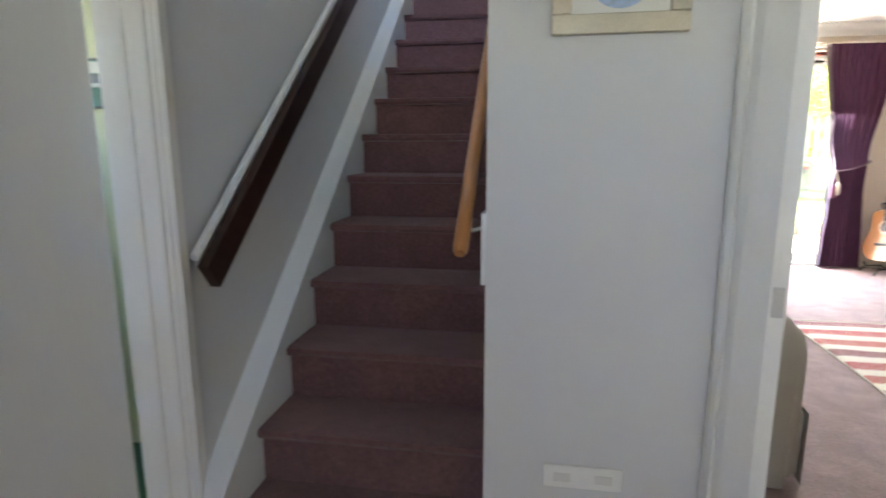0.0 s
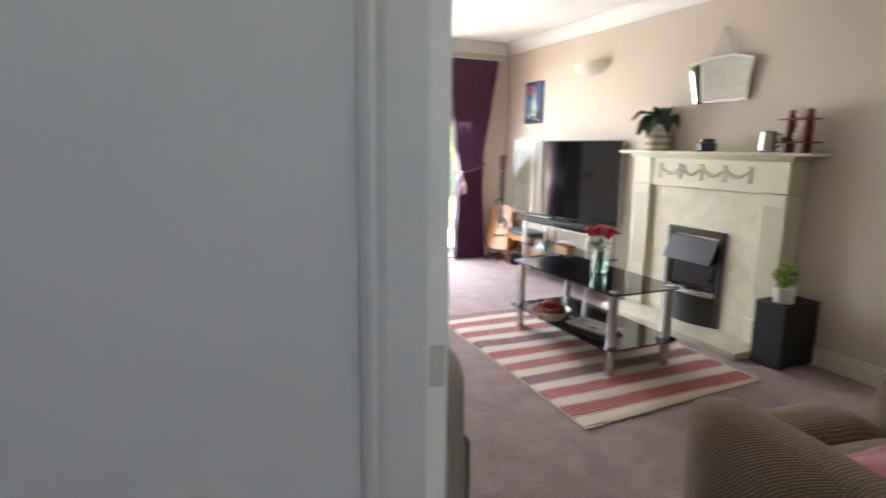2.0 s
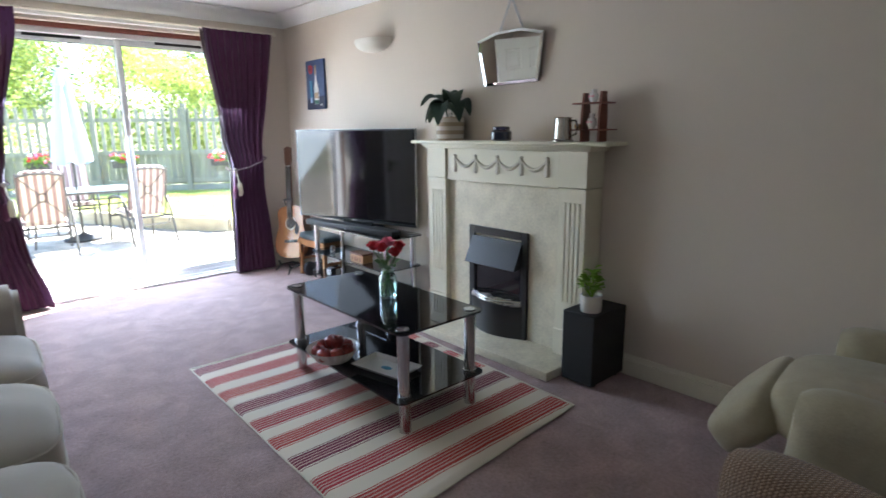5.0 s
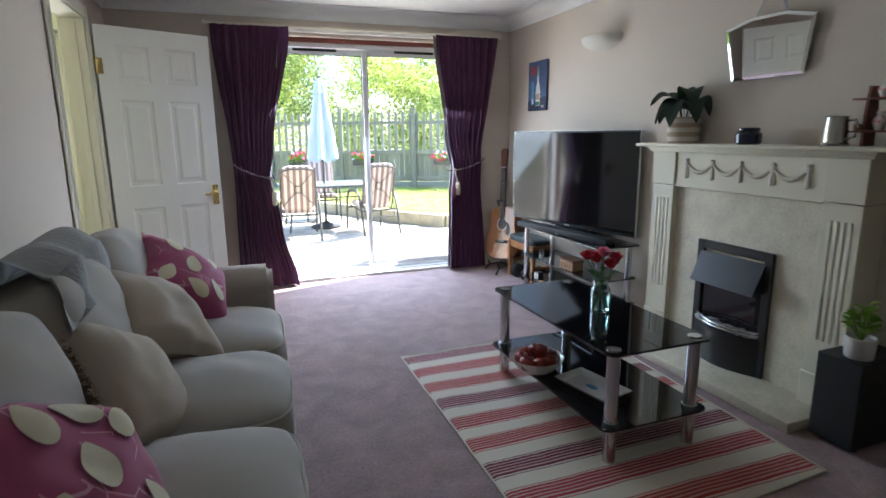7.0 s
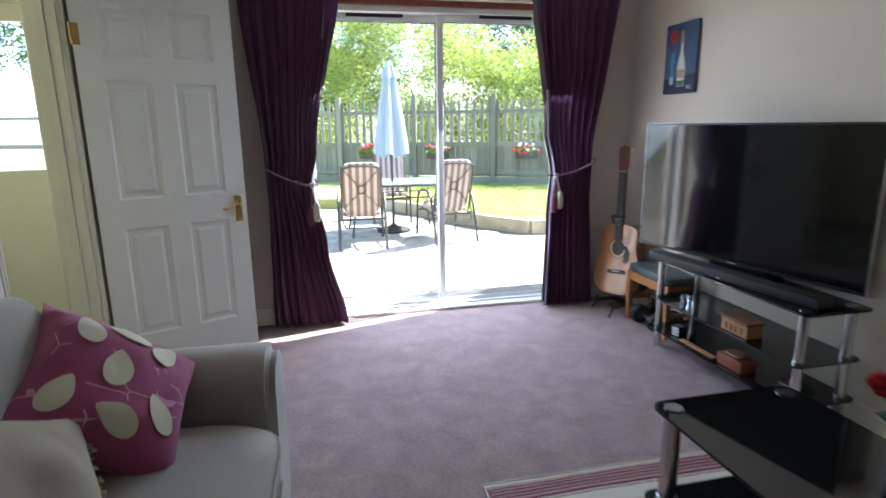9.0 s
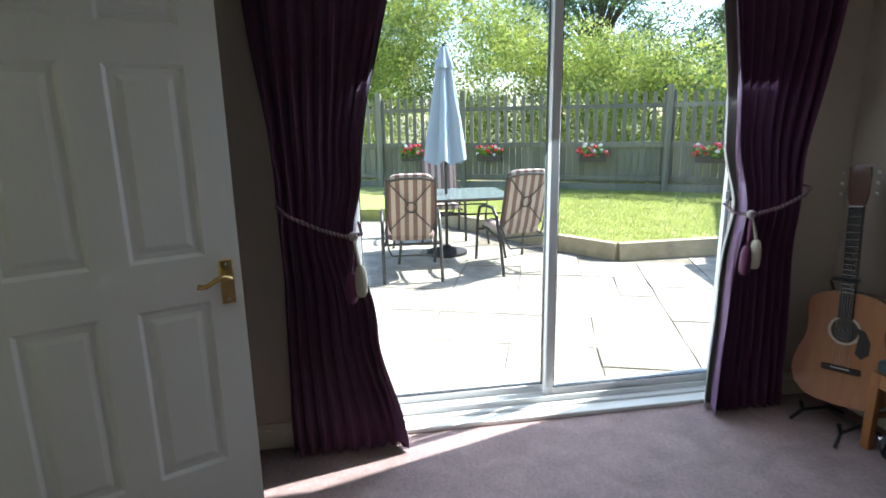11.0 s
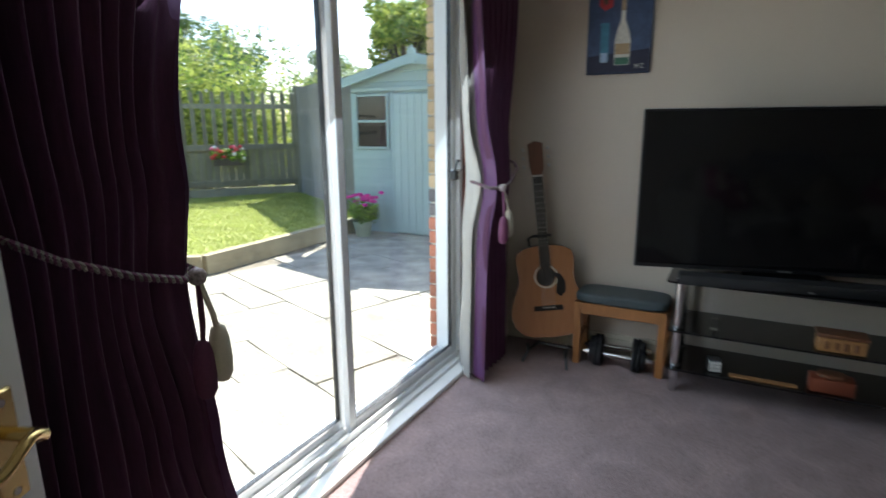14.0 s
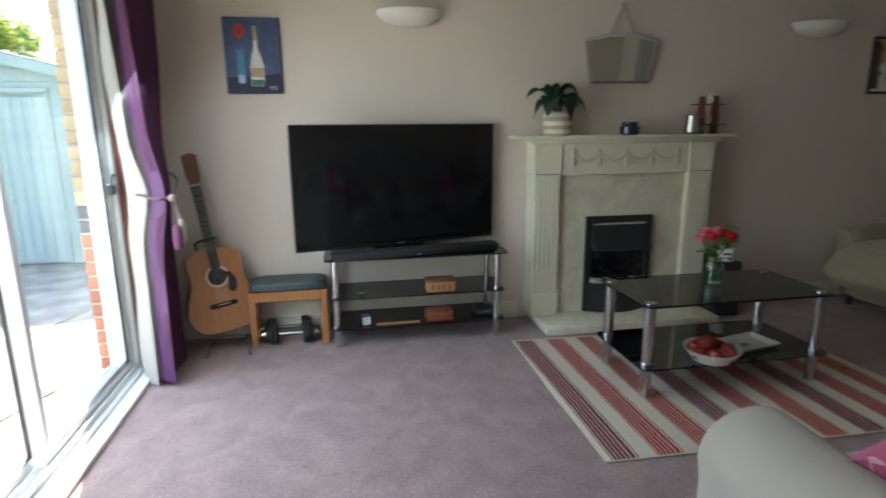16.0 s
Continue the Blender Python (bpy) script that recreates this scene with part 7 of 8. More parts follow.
# sleeper edging
for i, (a, b) in enumerate(zip(EDGE[:4], EDGE[1:5])):
    a, b = Vector((*a, 0)), Vector((*b, 0))
    d = (b - a).normalized()
    n_ = Vector((d.y, -d.x, 0))
    n_ = n_ if n_.y < 0 or (abs(n_.y) < 0.5 and n_.x < 0) else -n_
    bm = bmesh.new()
    o = [a - d * 0.02, b + d * 0.02, b + d * 0.02 + n_ * 0.10, a - d * 0.02 + n_ * 0.10]
    prism(bm, [(p.x, p.y) for p in o], PZ - 0.05, LZ + 0.012)
    setting("sleeper_edging_%d" % (i + 1), bm, SLEEPER, "weathered timber sleeper edging", "edging")

# fence: posts, rails, boards below, pickets above
fe = tagged(new("garden_fence"), "weathered wooden fence, boarded below and picketed above", "fence")
fe.location = (5.6, 13.65, LZ)
TOPZ = 1.66
inv = Matrix.Translation((-5.6, -13.65, -LZ))


def along(a, b, t):
    return Vector((a[0] + (b[0] - a[0]) * t, a[1] + (b[1] - a[1]) * t, 0))


bmP = bmesh.new()
prism(bmP, [(-0.036, -0.011), (0.036, -0.011), (0.036, 0.011), (-0.036, 0.011)], 0.86, 1.80)
box(bmP, -0.024, 0.024, -0.0108, 0.0108, 1.80, 1.84)
picket_me = mesh_of("picket", bmP, FENCE)
board_me = mesh_of("board", boxed(-0.058, 0.058, -0.009, 0.009, 0.16, 0.88), FENCE)
post_me = mesh_of("post", boxed(-0.05, 0.05, -0.05, 0.05, -0.1, 1.94, 0.006), FENCE)
random.seed(12)
left_pickets = []
for a, b in zip(FC, FC[1:]):
    L_ = math.hypot(b[0] - a[0], b[1] - a[1])
    rz = math.degrees(math.atan2(b[1] - a[1], b[0] - a[0]))
    face = Vector((math.sin(radians(rz)), -math.cos(radians(rz)), 0))
    if face.y > 0:
        face = -face
    np_ = int(L_ / 0.165)
    for k in range(np_):
        p = along(a, b, (k + 0.5) / np_)
        if p.x > -1.0:
            ob = piece("picket", picket_me, (p.x + face.x * 0.03, p.y + face.y * 0.03, LZ + random.uniform(-0.01, 0.01)), None, rz + random.uniform(-1, 1))
            ob.parent = fe
            left_pickets.append(ob)
    nb = int(L_ / 0.122)
    for k in range(nb):
        p = along(a, b, (k + 0.5) / nb)
        if p.x > -0.6:
            left_pickets.append(piece("board", board_me, (p.x - face.x * (0.0 if k % 2 else 0.012), p.y - face.y * (0.0 if k % 2 else 0.012), LZ + random.uniform(-0.012, 0.012)), fe, rz))
    for z0, z1 in ((0.82, 0.92), (1.54, 1.62), (0.20, 0.28), (-0.08, 0.14)):
        bm = bmesh.new()
        A, B = along(a, b, 0), along(a, b, 1)
        o = [A + face * 0.012, B + face * 0.012, B + face * 0.05, A + face * 0.05]
        prism(bm, [(p.x, p.y) for p in o], LZ + z0, LZ + z1)
        part("rail" if z0 > 0 else "gravel_board", bm, FENCE, fe, smooth=False, m=inv)
    npst = max(1, int(round(L_ / 1.75)))
    for k in range(npst + 1):
        p = along(a, b, k / npst)
        if p.x > -1.5:
            left_pickets.append(piece("post", post_me, (p.x + face.x * 0.06, p.y + face.y * 0.06, LZ), fe, rz))
for ob in left_pickets:
    ob.parent = fe
    ob.matrix_parent_inverse = inv
# reed screen along the side
sc_ = thing("reed_screen", (7.9, 11.0, LZ), "grey reed screening rolled along the side fence", "screen")
bm = bmesh.new()
A, B = Vector((8.90, 12.85, 0)), Vector((7.25, 10.35, 0))
d = (B - A).normalized()
random.seed(2)
n = 230
for k in range(n):
    p = A + (B - A) * (k / n)
    h = 1.88 + random.uniform(-0.03, 0.03)
    rod(bm, (p.x + random.uniform(-.006, .006), p.y, LZ - 0.05), (p.x + random.uniform(-.012, .012), p.y + random.uniform(-.01, .01), LZ + h), 0.0075, 5)
tagged(part("reeds", bm, REED, sc_, m=Matrix.Translation((-7.9, -11.0, -LZ))), kind="stuff")
for z in (0.3, 0.9, 1.5):
    bm = tube(bmesh.new(), [A + Vector((-0.008, -0.004, LZ + z)), B + Vector((-0.008, -0.004, LZ + z))], 0.004, 5)
    part("wire", bm, STEEL, sc_, m=Matrix.Translation((-7.9, -11.0, -LZ)))
part("capping", prism(bmesh.new(), [(8.93, 12.83), (7.28, 10.33), (7.36, 10.27), (9.01, 12.77)], LZ + 1.88, LZ + 1.92), FENCE, sc_, smooth=False, m=Matrix.Translation((-7.9, -11.0, -LZ)))

# shed
sh = thing("garden_shed", (7.02, 9.18, PZ), "pale blue-green painted timber shed with a felt roof", "shed")
SY0, SY1, EZ, AZ = -1.05, 1.02, 2.0, 2.26
part("body", prism(bmesh.new(), [(SY0, -0.05), (SY1, -0.05), (SY1, EZ), ((SY0 + SY1) / 2, AZ), (SY0, EZ)], 0.03, 1.7, "x"), SHEDBLUE, sh, smooth=False)
zz = 0.0
k = 0
while zz < AZ - 0.14:
    hi_ = zz + 0.125
    half = (SY1 - SY0) / 2 if hi_ < EZ else (SY1 - SY0) / 2 * (AZ - hi_) / (AZ - EZ)
    mid_ = (SY0 + SY1) / 2
    for y0, y1 in ((mid_ - half, -0.52 if zz < 1.8 else mid_ + half), (0.36, mid_ + half)) if zz < 1.8 else ((mid_ - half, mid_ + half),):
        if y0 > 0.3 and 1.1 < zz + 0.06 < 1.80:
            y1 = y1
            for a_, b_ in ((y0, 0.42), (0.94, y1)):
                part("board", prism(bmesh.new(), [(0.0, zz), (0.012, zz + 0.12), (0.03, zz + 0.12), (0.03, zz)], a_, b_, "y"), SHEDBLUE, sh, smooth=False)
            continue
        part("board", prism(bmesh.new(), [(0.0, zz), (0.012, zz + 0.12), (0.03, zz + 0.12), (0.03, zz)], y0, y1, "y"), SHEDBLUE, sh, smooth=False)
    zz += 0.122
dr_ = part("door", boxed(-0.012, 0.028, -0.51, 0.35, 0.02, 1.80, 0.003), SHEDBLUE, sh)
for k in range(8):
    part("plank", boxed(-0.022, -0.0125, -0.505 + k * 0.1065, -0.402 + k * 0.1065, 0.025, 1.795, 0.002), SHEDBLUE, dr_)
for y in (-0.53, 0.36):
    part("corner_trim", boxed(-0.028, 0.0, y - 0.02, y + 0.02, 0.0, 1.84, 0.003), SHEDBLUE, sh)
part("lintel", boxed(-0.028, 0.0, -0.55, 1.0, 1.841, 1.89, 0.003), SHEDBLUE, sh)
wf = part("window", boxed(-0.004, 0.002, 0.45, 0.91, 1.14, 1.78), BLACKGLASS, sh, "dark shed window")
for a in ((0.42, 0.45, 1.11, 1.81), (0.91, 0.94, 1.11, 1.81)):
    part("frame", boxed(-0.025, 0.006, a[0], a[1], a[2], a[3], 0.003), SHEDBLUE, wf)
for z in (1.11, 1.45, 1.78):
    part("bar", boxed(-0.022, 0.006, 0.45, 0.91, z, z + 0.03, 0.003), SHEDBLUE, wf)
for s in (0, 1):
    y0, y1 = (SY0 - 0.1, (SY0 + SY1) / 2) if s == 0 else ((SY0 + SY1) / 2, SY1 + 0.1)
    z0, z1 = (EZ - 0.02, AZ) if s == 0 else (AZ, EZ - 0.02)
    part("roof", prism(bmesh.new(), [(y0, z0), (y1, z1), (y1, z1 + 0.02), (y0, z0 + 0.02)], -0.10, 1.8, "x"), FELT, sh, smooth=False)
    part("barge_board", prism(bmesh.new(), [(y0, z0 - 0.10), (y1, z1 - 0.10), (y1, z1 + 0.01), (y0, z0 + 0.01)], -0.125, -0.101, "x"), SHEDBLUE, sh, smooth=False)
part("finial", prism(bmesh.new(), [(-0.07, AZ - 0.12), (0.05, AZ - 0.12), (0.05, AZ + 0.03), (-0.01, AZ + 0.10), (-0.07, AZ + 0.03)], -0.14, -0.126, "x"), SHEDBLUE, sh, smooth=False)


# ---- garden furniture ----
def garden_chair(at, rz):
    c = thing("garden_chair", at, "bronze metal reclining garden chair with a striped pad", "chair", "chairs round the garden table", rz)
    for s in (-1, 1):
        x = s * 0.285
        bm = tube(bmesh.new(), [(x, -0.42, 0.0), (x, -0.33, 0.32), (x, -0.22, 0.58), (x, -0.12, 0.655), (x, 0.10, 0.655), (x, 0.24, 0.62), (x, 0.31, 0.50), (x, 0.37, 0.0)], 0.017, 8)
        part("leg_frame", bm, CHAIRMET, c)
        bm = tube(bmesh.new(), [(s * 0.25, 0.26, 0.40), (s * 0.25, -0.16, 0.36), (s * 0.245, -0.22, 0.45), (s * 0.235, -0.40, 1.03)], 0.012, 8)
        part("side_rail", bm, CHAIRMET, c)
        bm = tube(bmesh.new(), [(s * 0.25, -0.16, 0.36), (s * 0.285, -0.28, 0.36)], 0.012, 8)
        tube(bm, [(s * 0.25, -0.24, 0.52), (s * 0.23, -0.36, 0.33), (s * 0.20, -0.38, 0.27)], 0.009, 8)
        part("brace", bm, CHAIRMET, c)
    part("rear_bar", tube(bmesh.new(), [(-0.20, -0.38, 0.27), (0.20, -0.38, 0.27)], 0.009, 8), CHAIRMET, c)
    part("cross_bar", tube(bmesh.new(), [(-0.285, -0.28, 0.36), (0.285, -0.28, 0.36)], 0.013, 8), CHAIRMET, c)
    part("front_bar", tube(bmesh.new(), [(-0.285, 0.30, 0.36), (0.285, 0.30, 0.36)], 0.013, 8), CHAIRMET, c)

    def bp(x, z):
        return (x, -0.235 - (z - 0.45) * 0.31 - 0.004, z)
    part("top_bar", tube(bmesh.new(), [bp(-0.235, 0.99), bp(-0.1, 1.02), bp(0.1, 1.02), bp(0.235, 0.99)], 0.012, 8), CHAIRMET, c)
    bm = bmesh.new()
    for sx in (-1, 1):
        for z0, z1 in ((0.98, 0.775), (0.50, 0.685)):
            tube(bm, [bp(sx * 0.21, z0), bp(sx * 0.035, z1)], 0.006, 6)
    tube(bm, [bp(0.052 * math.cos(q), 0.73 + 0.052 * math.sin(q)) for q in [2 * math.pi * i / 18 for i in range(18)]], 0.007, 6, True)
    part("back_motif", bm, CHAIRMET, c)
    bm = bmesh.new()
    soft(bm, (0, -0.275, 0.745), (0.46, 0.07, 0.66), 6, 9, turn=(17, 0, 0), rough=0.004, thin=1)
    part("back_pad", bm, STRIPEPAD, c, "striped taupe and cream pad")
    bm = bmesh.new()
    soft(bm, (0, 0.06, 0.425), (0.48, 0.50, 0.075), 6, 9, turn=(4, 0, 0), rough=0.004)
    part("seat_pad", bm, STRIPEPAD, c, "striped taupe and cream pad")
    return c


ca = garden_chair((3.23, 10.17, PZ), 8)
copy_thing(ca, pose(2.11, 10.10, PZ, 0, 0, -3))
copy_thing(ca, pose(2.72, 11.85, PZ, 0, 0, 176))
gt = thing("garden_table", (2.62, 10.85, PZ), "glass-topped bronze metal garden table", "table")
TABLEGLASS = mk("rippled_table_glass", (0.20, 0.25, 0.25), 0.15, var=0.15, scale=20, bump=0.2, bscale=60)
part("top", round_plate(0.70, 0.48, 0.705, 0.008, 0.08), TABLEGLASS, gt, "pale rippled glass top", smooth=False)
bm = bmesh.new()
ringp = []
for sx, sy, a0 in ((1, 1, 0), (-1, 1, 90), (-1, -1, 180), (1, -1, 270)):
    for k in range(5):
        an = radians(a0 + 22.5 * k)
        ringp.append((sx * 0.62 + 0.08 * math.cos(an), sy * 0.40 + 0.08 * math.sin(an), 0.695))
tube(bm, ringp, 0.014, 8, True)
part("rim", bm, CHAIRMET, gt)
for sx in (-1, 1):
    for sy in (-1, 1):
        part("leg", tube(bmesh.new(), [(sx * 0.60, sy * 0.39, 0.69), (sx * 0.56, sy * 0.36, 0.35), (sx * 0.61, sy * 0.40, 0.0)], 0.015, 8), CHAIRMET, gt)
for sy in (-1, 1):
    part("rail", tube(bmesh.new(), [(-0.58, sy * 0.375, 0.52), (0.58, sy * 0.375, 0.52)], 0.010, 8), CHAIRMET, gt)
pa = thing("parasol", (2.62, 10.85, PZ), "closed pale blue parasol on a dark pole", "parasol")
part("pole", rod(bmesh.new(), (0, 0, 0.08), (0, 0, 2.34), 0.019, 12), CHAIRMET, pa)
part("base", lathe(bmesh.new(), [(0.001, 0), (0.24, 0), (0.24, 0.03), (0.07, 0.07), (0.04, 0.10), (0.001, 0.10)], 30), BLACKM, pa)
bm = bmesh.new()


def canopy(u, v):
    an = 2 * math.pi * u
    z = 2.22 - 1.14 * v
    r = (0.045 + 0.165 * v ** 0.8) * (1 + 0.28 * math.sin(6 * an + 1.5 * v)) + 0.012 * noise.noise(Vector((an * 2, v * 4, 0)))
    return Vector((r * math.cos(an + 0.25 * v), r * math.sin(an + 0.25 * v), z + 0.03 * math.cos(6 * an) * v))


sheet(bm, canopy, 96, 26)
cn = part("canopy", bm, PARASOL, pa)
bm = bmesh.new()
sheet(bm, lambda u, v: Vector(((0.03 + 0.075 * v) * (1 + 0.2 * math.sin(6 * 2 * math.pi * u)) * math.cos(2 * math.pi * u), (0.03 + 0.075 * v) * (1 + 0.2 * math.sin(6 * 2 * math.pi * u)) * math.sin(2 * math.pi * u), 2.34 - 0.23 * v)), 72, 8)
part("vent_cap", bm, PARASOL, cn)
part("finial", lathe(bmesh.new(), [(0.001, 2.375), (0.022, 2.37), (0.024, 2.345), (0.03, 2.335), (0.001, 2.33)], 14), CHAIRMET, pa)


def leaf_cloud(n, centres, radii, size, seed, flat=1.0):
    """Many small leaf quads round the surfaces of clumps."""
    r_ = np.random.default_rng(seed)
    c = np.array(centres)
    rad = np.array(radii)
    w = rad ** 2
    idx = r_.choice(len(c), n, p=w / w.sum())
    d = r_.normal(size=(n, 3))
    d /= np.linalg.norm(d, axis=1, keepdims=True)
    rr = rad[idx] * r_.uniform(0.55, 1.08, n) ** 0.6
    p = c[idx] + d * rr[:, None] * np.array([1, 1, flat])
    a = r_.normal(size=(n, 3))
    a /= np.linalg.norm(a, axis=1, keepdims=True)
    b = np.cross(a, d)
    b /= np.linalg.norm(b, axis=1, keepdims=True) + 1e-9
    s = size * r_.uniform(0.5, 1.3, n)[:, None]
    v = np.stack([p - a * s, p + b * s * 0.45, p + a * s, p - b * s * 0.45], 1)
    return v.reshape(-1, 3).tolist(), np.arange(n * 4).reshape(-1, 4).tolist()


def leaves(name, data, mats_):
    me = bpy.data.meshes.new(name)
    me.from_pydata(data[0], [], data[1])
    for m in mats_:
        me.materials.append(m)
    if len(mats_) > 1:
        k = np.random.default_rng(1).integers(0, len(mats_), len(data[1]))
        me.polygons.foreach_set("material_index", k.tolist())
    return new(name, me)


# flower boxes on the fence
random.seed(31)
for x in (7.9, 6.15, 4.35, 2.9):
    a, b = next((a, b) for a, b in zip(FC, FC[1:]) if b[0] <= x <= a[0])
    t = (x - a[0]) / (b[0] - a[0])
    p = along(a, b, t)
    rz = math.degrees(math.atan2(b[1] - a[1], b[0] - a[0])) + 180
    fb = thing("flower_trough", (p.x - 0.06, p.y - 0.17, LZ + 0.56), "hanging trough of red and yellow flowers on the fence", "flower trough", "flower troughs", rz)
    part("trough", prism(bmesh.new(), [(-0.24, -0.08), (0.24, -0.08), (0.24, 0.08), (-0.24, 0.08)], 0, 0.15), PLANTER, fb, smooth=False)
    part("bracket", boxed(-0.2, 0.2, 0.081, 0.12, 0.10, 0.14), STEEL, fb)
    cen_ = [(random.uniform(-.22, .22), random.uniform(-.07, .07), 0.17 + random.uniform(-.05, .06)) for _ in range(16)]
    lv = leaves("foliage", leaf_cloud(900, cen_, [0.09] * 16, 0.032, 5), [HEDGE2, LEAFLIGHT])
    lv.parent = fb
    for k in range(22):
        bm = soft(bmesh.new(), (random.uniform(-.27, .27), random.uniform(-.16, .05), random.uniform(.12, .33)), (0.075, 0.06, 0.06), 2.2, 3, rough=0.008, seed=k)
        part("flower", bm, (REDFLOWER, PAPER, REDFLOWER, ROSEPINK)[k % 4], fb)
pt = thing("potted_plant", (6.67, 9.82, PZ), "glazed pot of magenta flowers by the shed", "potted plant")
part("pot", lathe(bmesh.new(), [(0.001, 0), (0.09, 0), (0.12, 0.15), (0.135, 0.20), (0.12, 0.20), (0.10, 0.16), (0.001, 0.15)], 24), TERRA, pt)
lv = leaves("foliage", leaf_cloud(700, [(random.uniform(-.1, .1), random.uniform(-.1, .1), random.uniform(.24, .45)) for _ in range(12)], [0.10] * 12, 0.035, 9), [HEDGE2, LEAFLIGHT])
lv.parent = pt
for k in range(22):
    part("flower", soft(bmesh.new(), (random.uniform(-.2, .2), random.uniform(-.2, .2), random.uniform(.42, .58)), (0.07, 0.07, 0.045), 2.2, 3, rough=0.01, seed=k), MAGENTA, pt)

# hedge and trees behind the fence
random.seed(17)
cs, rs_ = [], []
for k in range(170):
    t = random.uniform(-0.05, 1.0)
    x = 10.5 - 15.5 * t
    y = 14.9 + 6.8 * t + random.uniform(0.3, 3.4)
    top = 2.4 + 3.2 * max(0, math.sin(min(1, max(0, (t - 0.12) / 0.5)) * math.pi / 2)) + 0.5 * math.sin(x * 1.7)
    cs.append((x, y, random.uniform(0.0, 1.0) ** 0.8 * top))
    rs_.append(random.uniform(0.5, 1.0))
tagged(leaves("hedge", leaf_cloud(210000, cs, rs_, 0.045, 3, 0.85), [HEDGE, HEDGE, HEDGE, HEDGE2, HEDGE2]), "sunlit overgrown hedge behind the fence", "hedge", "", "stuff")


def tree(at, h, spread, seed, n, label, light=False):
    random.seed(seed)
    t = thing("tree", at, label, "tree", "trees beyond the hedge")
    bm = tube(bmesh.new(), [(0, 0, 0), (0.1, 0.05, h * 0.25), (0.0, 0.1, h * 0.5), (0.15, 0.1, h * 0.8)], [0.035 * h, 0.028 * h, 0.02 * h, 0.006 * h], 10)
    cs2, rs2 = [], []
    for k in range(60):
        an, z = random.random() * 6.28, random.uniform(0.35, 0.98) * h
        r = spread * (1 - ((z / h - 0.55) / 0.5) ** 2 * 0.75) * random.uniform(0.3, 1.0)
        p = Vector((r * math.cos(an), r * math.sin(an), z))
        tube(bm, [(0, 0.08, z * 0.62), (p.x * 0.5, p.y * 0.5, z * 0.85), p], [0.010 * h, 0.006 * h, 0.002 * h], 6)
        cs2.append(tuple(p))
        rs2.append(random.uniform(0.10, 0.20) * spread * 1.25)
    part("trunk", bm, BARK, t)
    lv = leaves("crown", leaf_cloud(int(n * 3), cs2, rs2, 0.075, seed, 0.8), [HEDGE, HEDGE2] if light else [HEDGE3, HEDGE3, HEDGE2])
    lv.parent = t


tree((13.0, 30.0, -0.4), 9.0, 5.0, 41, 12000, "tall dark green tree beyond the hedge")
tree((19.5, 28.5, -0.4), 6.4, 3.4, 42, 9000, "dark green tree beyond the hedge")
tree((27.5, 27.0, -0.4), 5.6, 2.4, 43, 5000, "dark green tree beyond the hedge")
tree((26.0, 20.0, -0.4), 5.2, 2.4, 44, 5000, "dark green tree beyond the shed")
tree((13.6, 13.4, -0.4), 4.6, 1.8, 45, 7000, "light green garden tree behind the shed", True)
tree((3.0, 31.0, -0.4), 7.0, 4.2, 46, 9000, "tall dark green tree beyond the hedge")
tree((-4.5, 25.0, -0.4), 7.5, 3.8, 47, 7000, "tall dark green tree beyond the hedge")
random.seed(19)
cs, rs_ = [], []
for k in range(90):
    cs.append((random.uniform(9.0, 34.0), random.uniform(15.5, 24.0), random.uniform(0.2, 3.1)))
    rs_.append(random.uniform(0.8, 1.5))
tagged(leaves("far_hedge", leaf_cloud(60000, cs, rs_, 0.07, 6, 0.7), [HEDGE2, HEDGE2, HEDGE, HEDGE3]), "grey-green bushes beyond the side fence", "bushes", "", "stuff")

# ---- bricks round the patio door, outer leaf ----
ow = setting("wall_outer", boxed(3.405, 4.2, 6.886, YOUT - 0.006, -0.25, 2.9), MORTAR2, "buff and red brick outer wall", "wall")
setting("wall_outer_left", boxed(0.29, 1.43, 6.886, YOUT - 0.006, -0.25, 2.9), BRICKBUFF, "buff brick outer wall", "wall")
setting("wall_outer_kitchen", boxed(-3.2, KD0 - 0.02, 6.886, YOUT - 0.006, -0.25, 2.9), BRICKBUFF, "buff brick outer wall", "wall")
setting("wall_outer_top", boxed(1.43, 3.405, 6.886, YOUT - 0.006, DTOP + 0.01, 2.9), BRICKBUFF, "buff brick lintel band", "wall")
setting("wall_outer_kitchen_top", boxed(KD0 - 0.02, 0.29, 6.886, YOUT - 0.006, KDT + 0.01, 2.9), BRICKBUFF, "buff brick lintel band", "wall")
# added slab, never in view, shuts sun and sky out from above
setting("roof", boxed(-3.2, 4.6, -1.2, 7.2, 4.7, 4.8), FELT, "unseen slab closing the house from above", "roof")
brick_full = {m.name: mesh_of("brick", boxed(0, 0.215, 0, 0.100, 0, 0.065, 0.004), m) for m in (BRICKRED, BRICKBUFF, BRICKBLUE)}
brick_half = {m.name: mesh_of("brick", boxed(0, 0.1025, 0, 0.100, 0, 0.065, 0.004), m) for m in (BRICKRED, BRICKBUFF, BRICKBLUE)}
random.seed(77)
for k in range(38):
    z = -0.22 + 0.075 * k
    mt = BRICKRED if z < 0.72 else BRICKBLUE if z < 0.86 else BRICKBUFF
    x = 3.399 + random.uniform(-0.003, 0.003)
    if k % 2:
        piece("brick", brick_half[mt.name], (x, 6.886, z), ow)
        x += 0.1125
    for j in range(2):
        piece("brick", brick_full[mt.name], (x, 6.886, z), ow)
        x += 0.225

# ---- paving slabs ----
patio = bpy.data.objects["patio"]
random.seed(9)


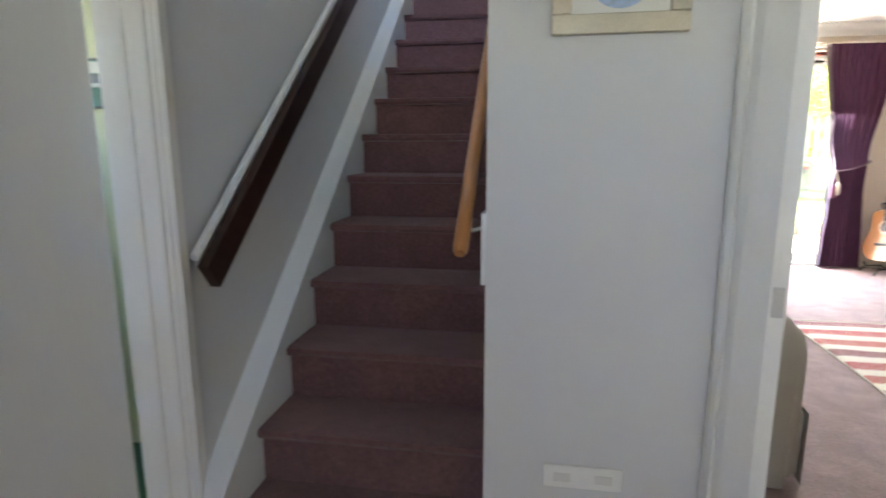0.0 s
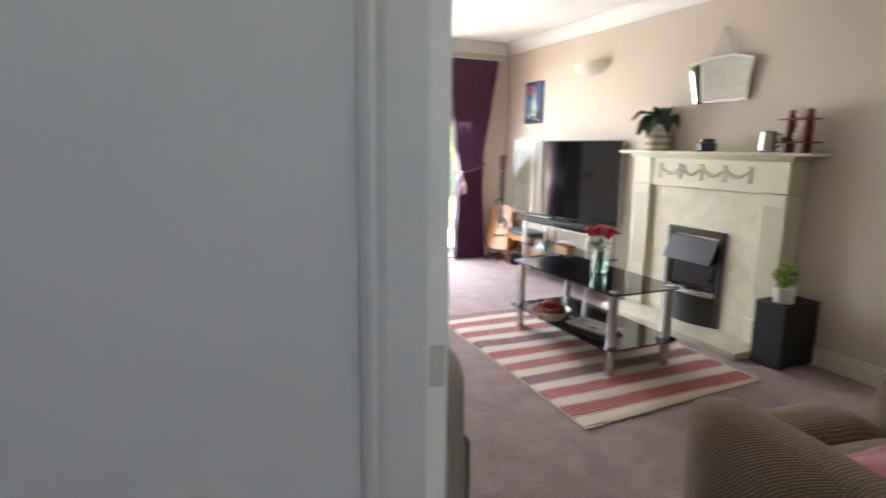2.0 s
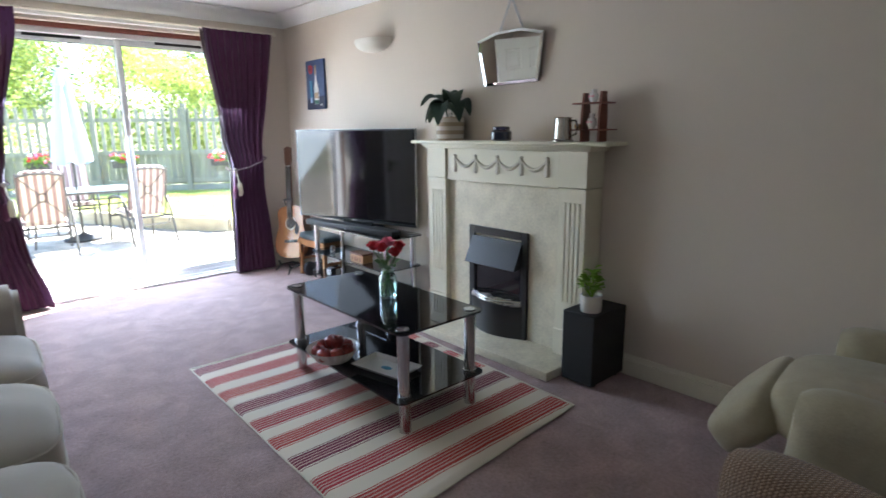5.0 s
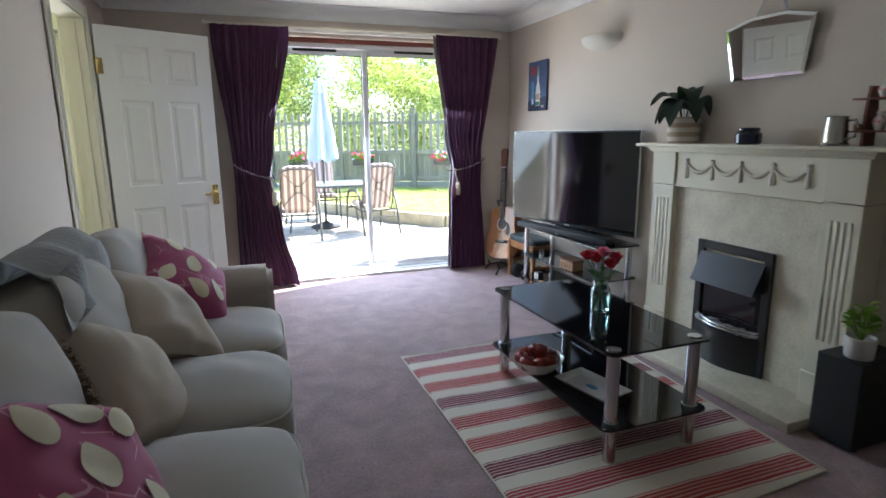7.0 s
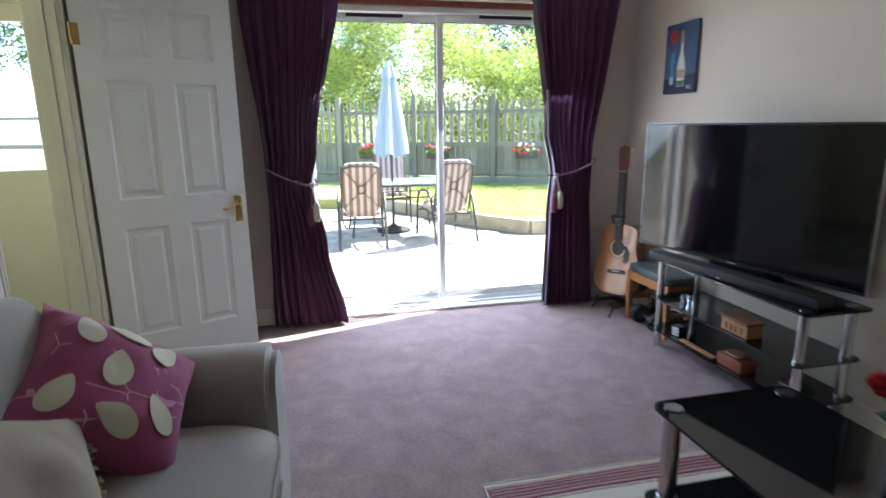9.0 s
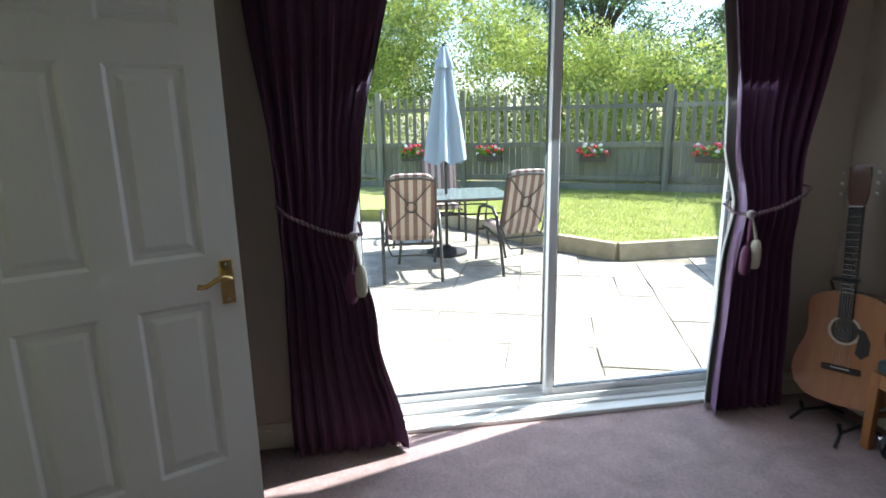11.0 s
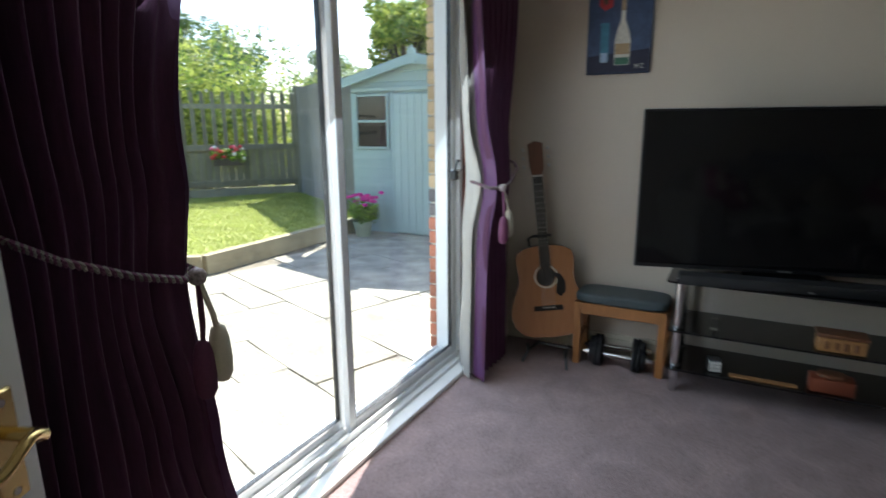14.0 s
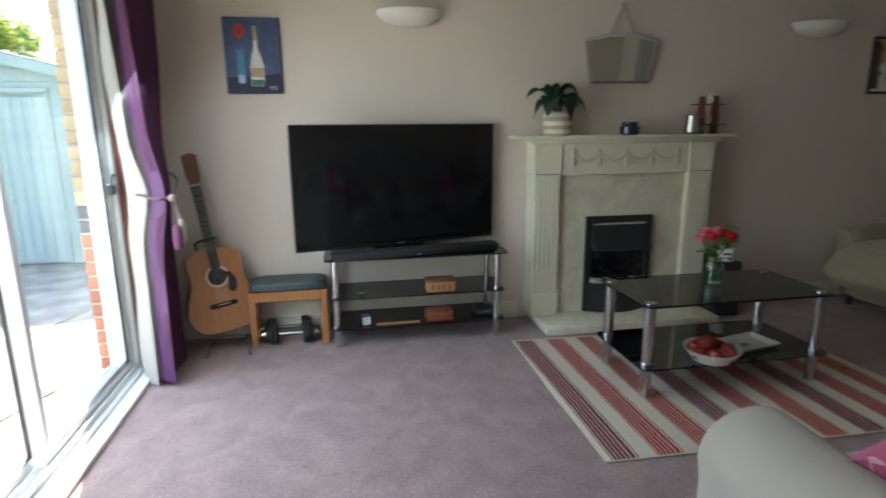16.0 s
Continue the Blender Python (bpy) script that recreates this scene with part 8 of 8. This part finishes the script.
def slab_mesh(w, d, seed):
    r_ = random.Random(seed)
    bm = bmesh.new()
    j = lambda: r_.uniform(-0.008, 0.006)
    pts = []
    for (x0, y0), (x1_, y1_) in (((0, 0), (w, 0)), ((w, 0), (w, d)), ((w, d), (0, d)), ((0, d), (0, 0))):
        for t in (0.0, 0.33, 0.67):
            pts.append((x0 + (x1_ - x0) * t + j() * 0.7, y0 + (y1_ - y0) * t + j() * 0.7))
    prism(bm, pts, -0.05, 0.0)
    top = [e for e in bm.edges if e.verts[0].co.z > -0.01 and e.verts[1].co.z > -0.01]
    bmesh.ops.bevel(bm, geom=top, offset=0.005, segments=1, affect="EDGES")
    return mesh_of("slab", bm, SLAB)


protos = {}
angp = radians(-19.5)
ca_, sa_ = math.cos(angp), math.sin(angp)
P = 0.305


def inside(x, y):
    if y < YOUT - 0.1 or y > 15 or x > 7.6 or x < -1.6:
        return False
    if y > 10.0 and x > 4.4:
        return False
    if y > 10.05 and x > 4.4 - (y - 10.17) * 0.75 and x > 3.2:
        return False
    return y < 13.0


occ = set()
todo = []
for gy in range(-40, 60):
    for gx in range(-40, 60):
        if (gx, gy) in occ:
            continue
        sizes = [(3, 2), (2, 2), (2, 3), (2, 2), (2, 1), (1, 2), (1, 1)]
        random.shuffle(sizes)
        sizes.sort(key=lambda s: -(s[0] * s[1]) * random.uniform(0.5, 1.0))
        for sw, sd in sizes + [(1, 1)]:
            cells = [(gx + a, gy + b) for a in range(sw) for b in range(sd)]
            if all(c not in occ for c in cells):
                break
        occ.update(cells)
        x, y = gx * P, gy * P
        wx, wy = 2.6 + x * ca_ - y * sa_, 9.0 + x * sa_ + y * ca_
        mx_x, mx_y = 2.6 + (x + sw * P / 2) * ca_ - (y + sd * P / 2) * sa_, 9.0 + (x + sw * P / 2) * sa_ + (y + sd * P / 2) * ca_
        cr = [(wx + a * ca_ - b * sa_, wy + a * sa_ + b * ca_) for a in (0, sw * P) for b in (0, sd * P)]
        if inside(mx_x, mx_y):
            todo.append((math.hypot(mx_x - 3.0, mx_y - 8.0), sw, sd, wx, wy, min(c[1] for c in cr)))
todo.sort()
rest = bmesh.new()
count = 0
for d_, sw, sd, wx, wy, low in todo:
    key = (sw, sd, random.randint(0, 1))
    if key not in protos:
        protos[key] = slab_mesh(sw * P - 0.008, sd * P - 0.008, sum(key) * 7)
    rz_ = math.degrees(angp) + random.uniform(-0.4, 0.4)
    at_ = (wx + 0.005 * ca_, wy + 0.005 * ca_, PZ + random.uniform(-0.004, 0.004))
    if count < 295:
        piece("slab", protos[key], at_, patio, rz_)
        count += 1
    else:
        tmp = rest.verts[:]
        rest.from_mesh(protos[key])
        rest.verts.ensure_lookup_table()
        bmesh.ops.transform(rest, matrix=pose(*at_, 0, 0, rz_), verts=rest.verts[len(tmp):])
tagged(part("far_slabs", rest, SLAB, patio, smooth=False), kind="stuff")
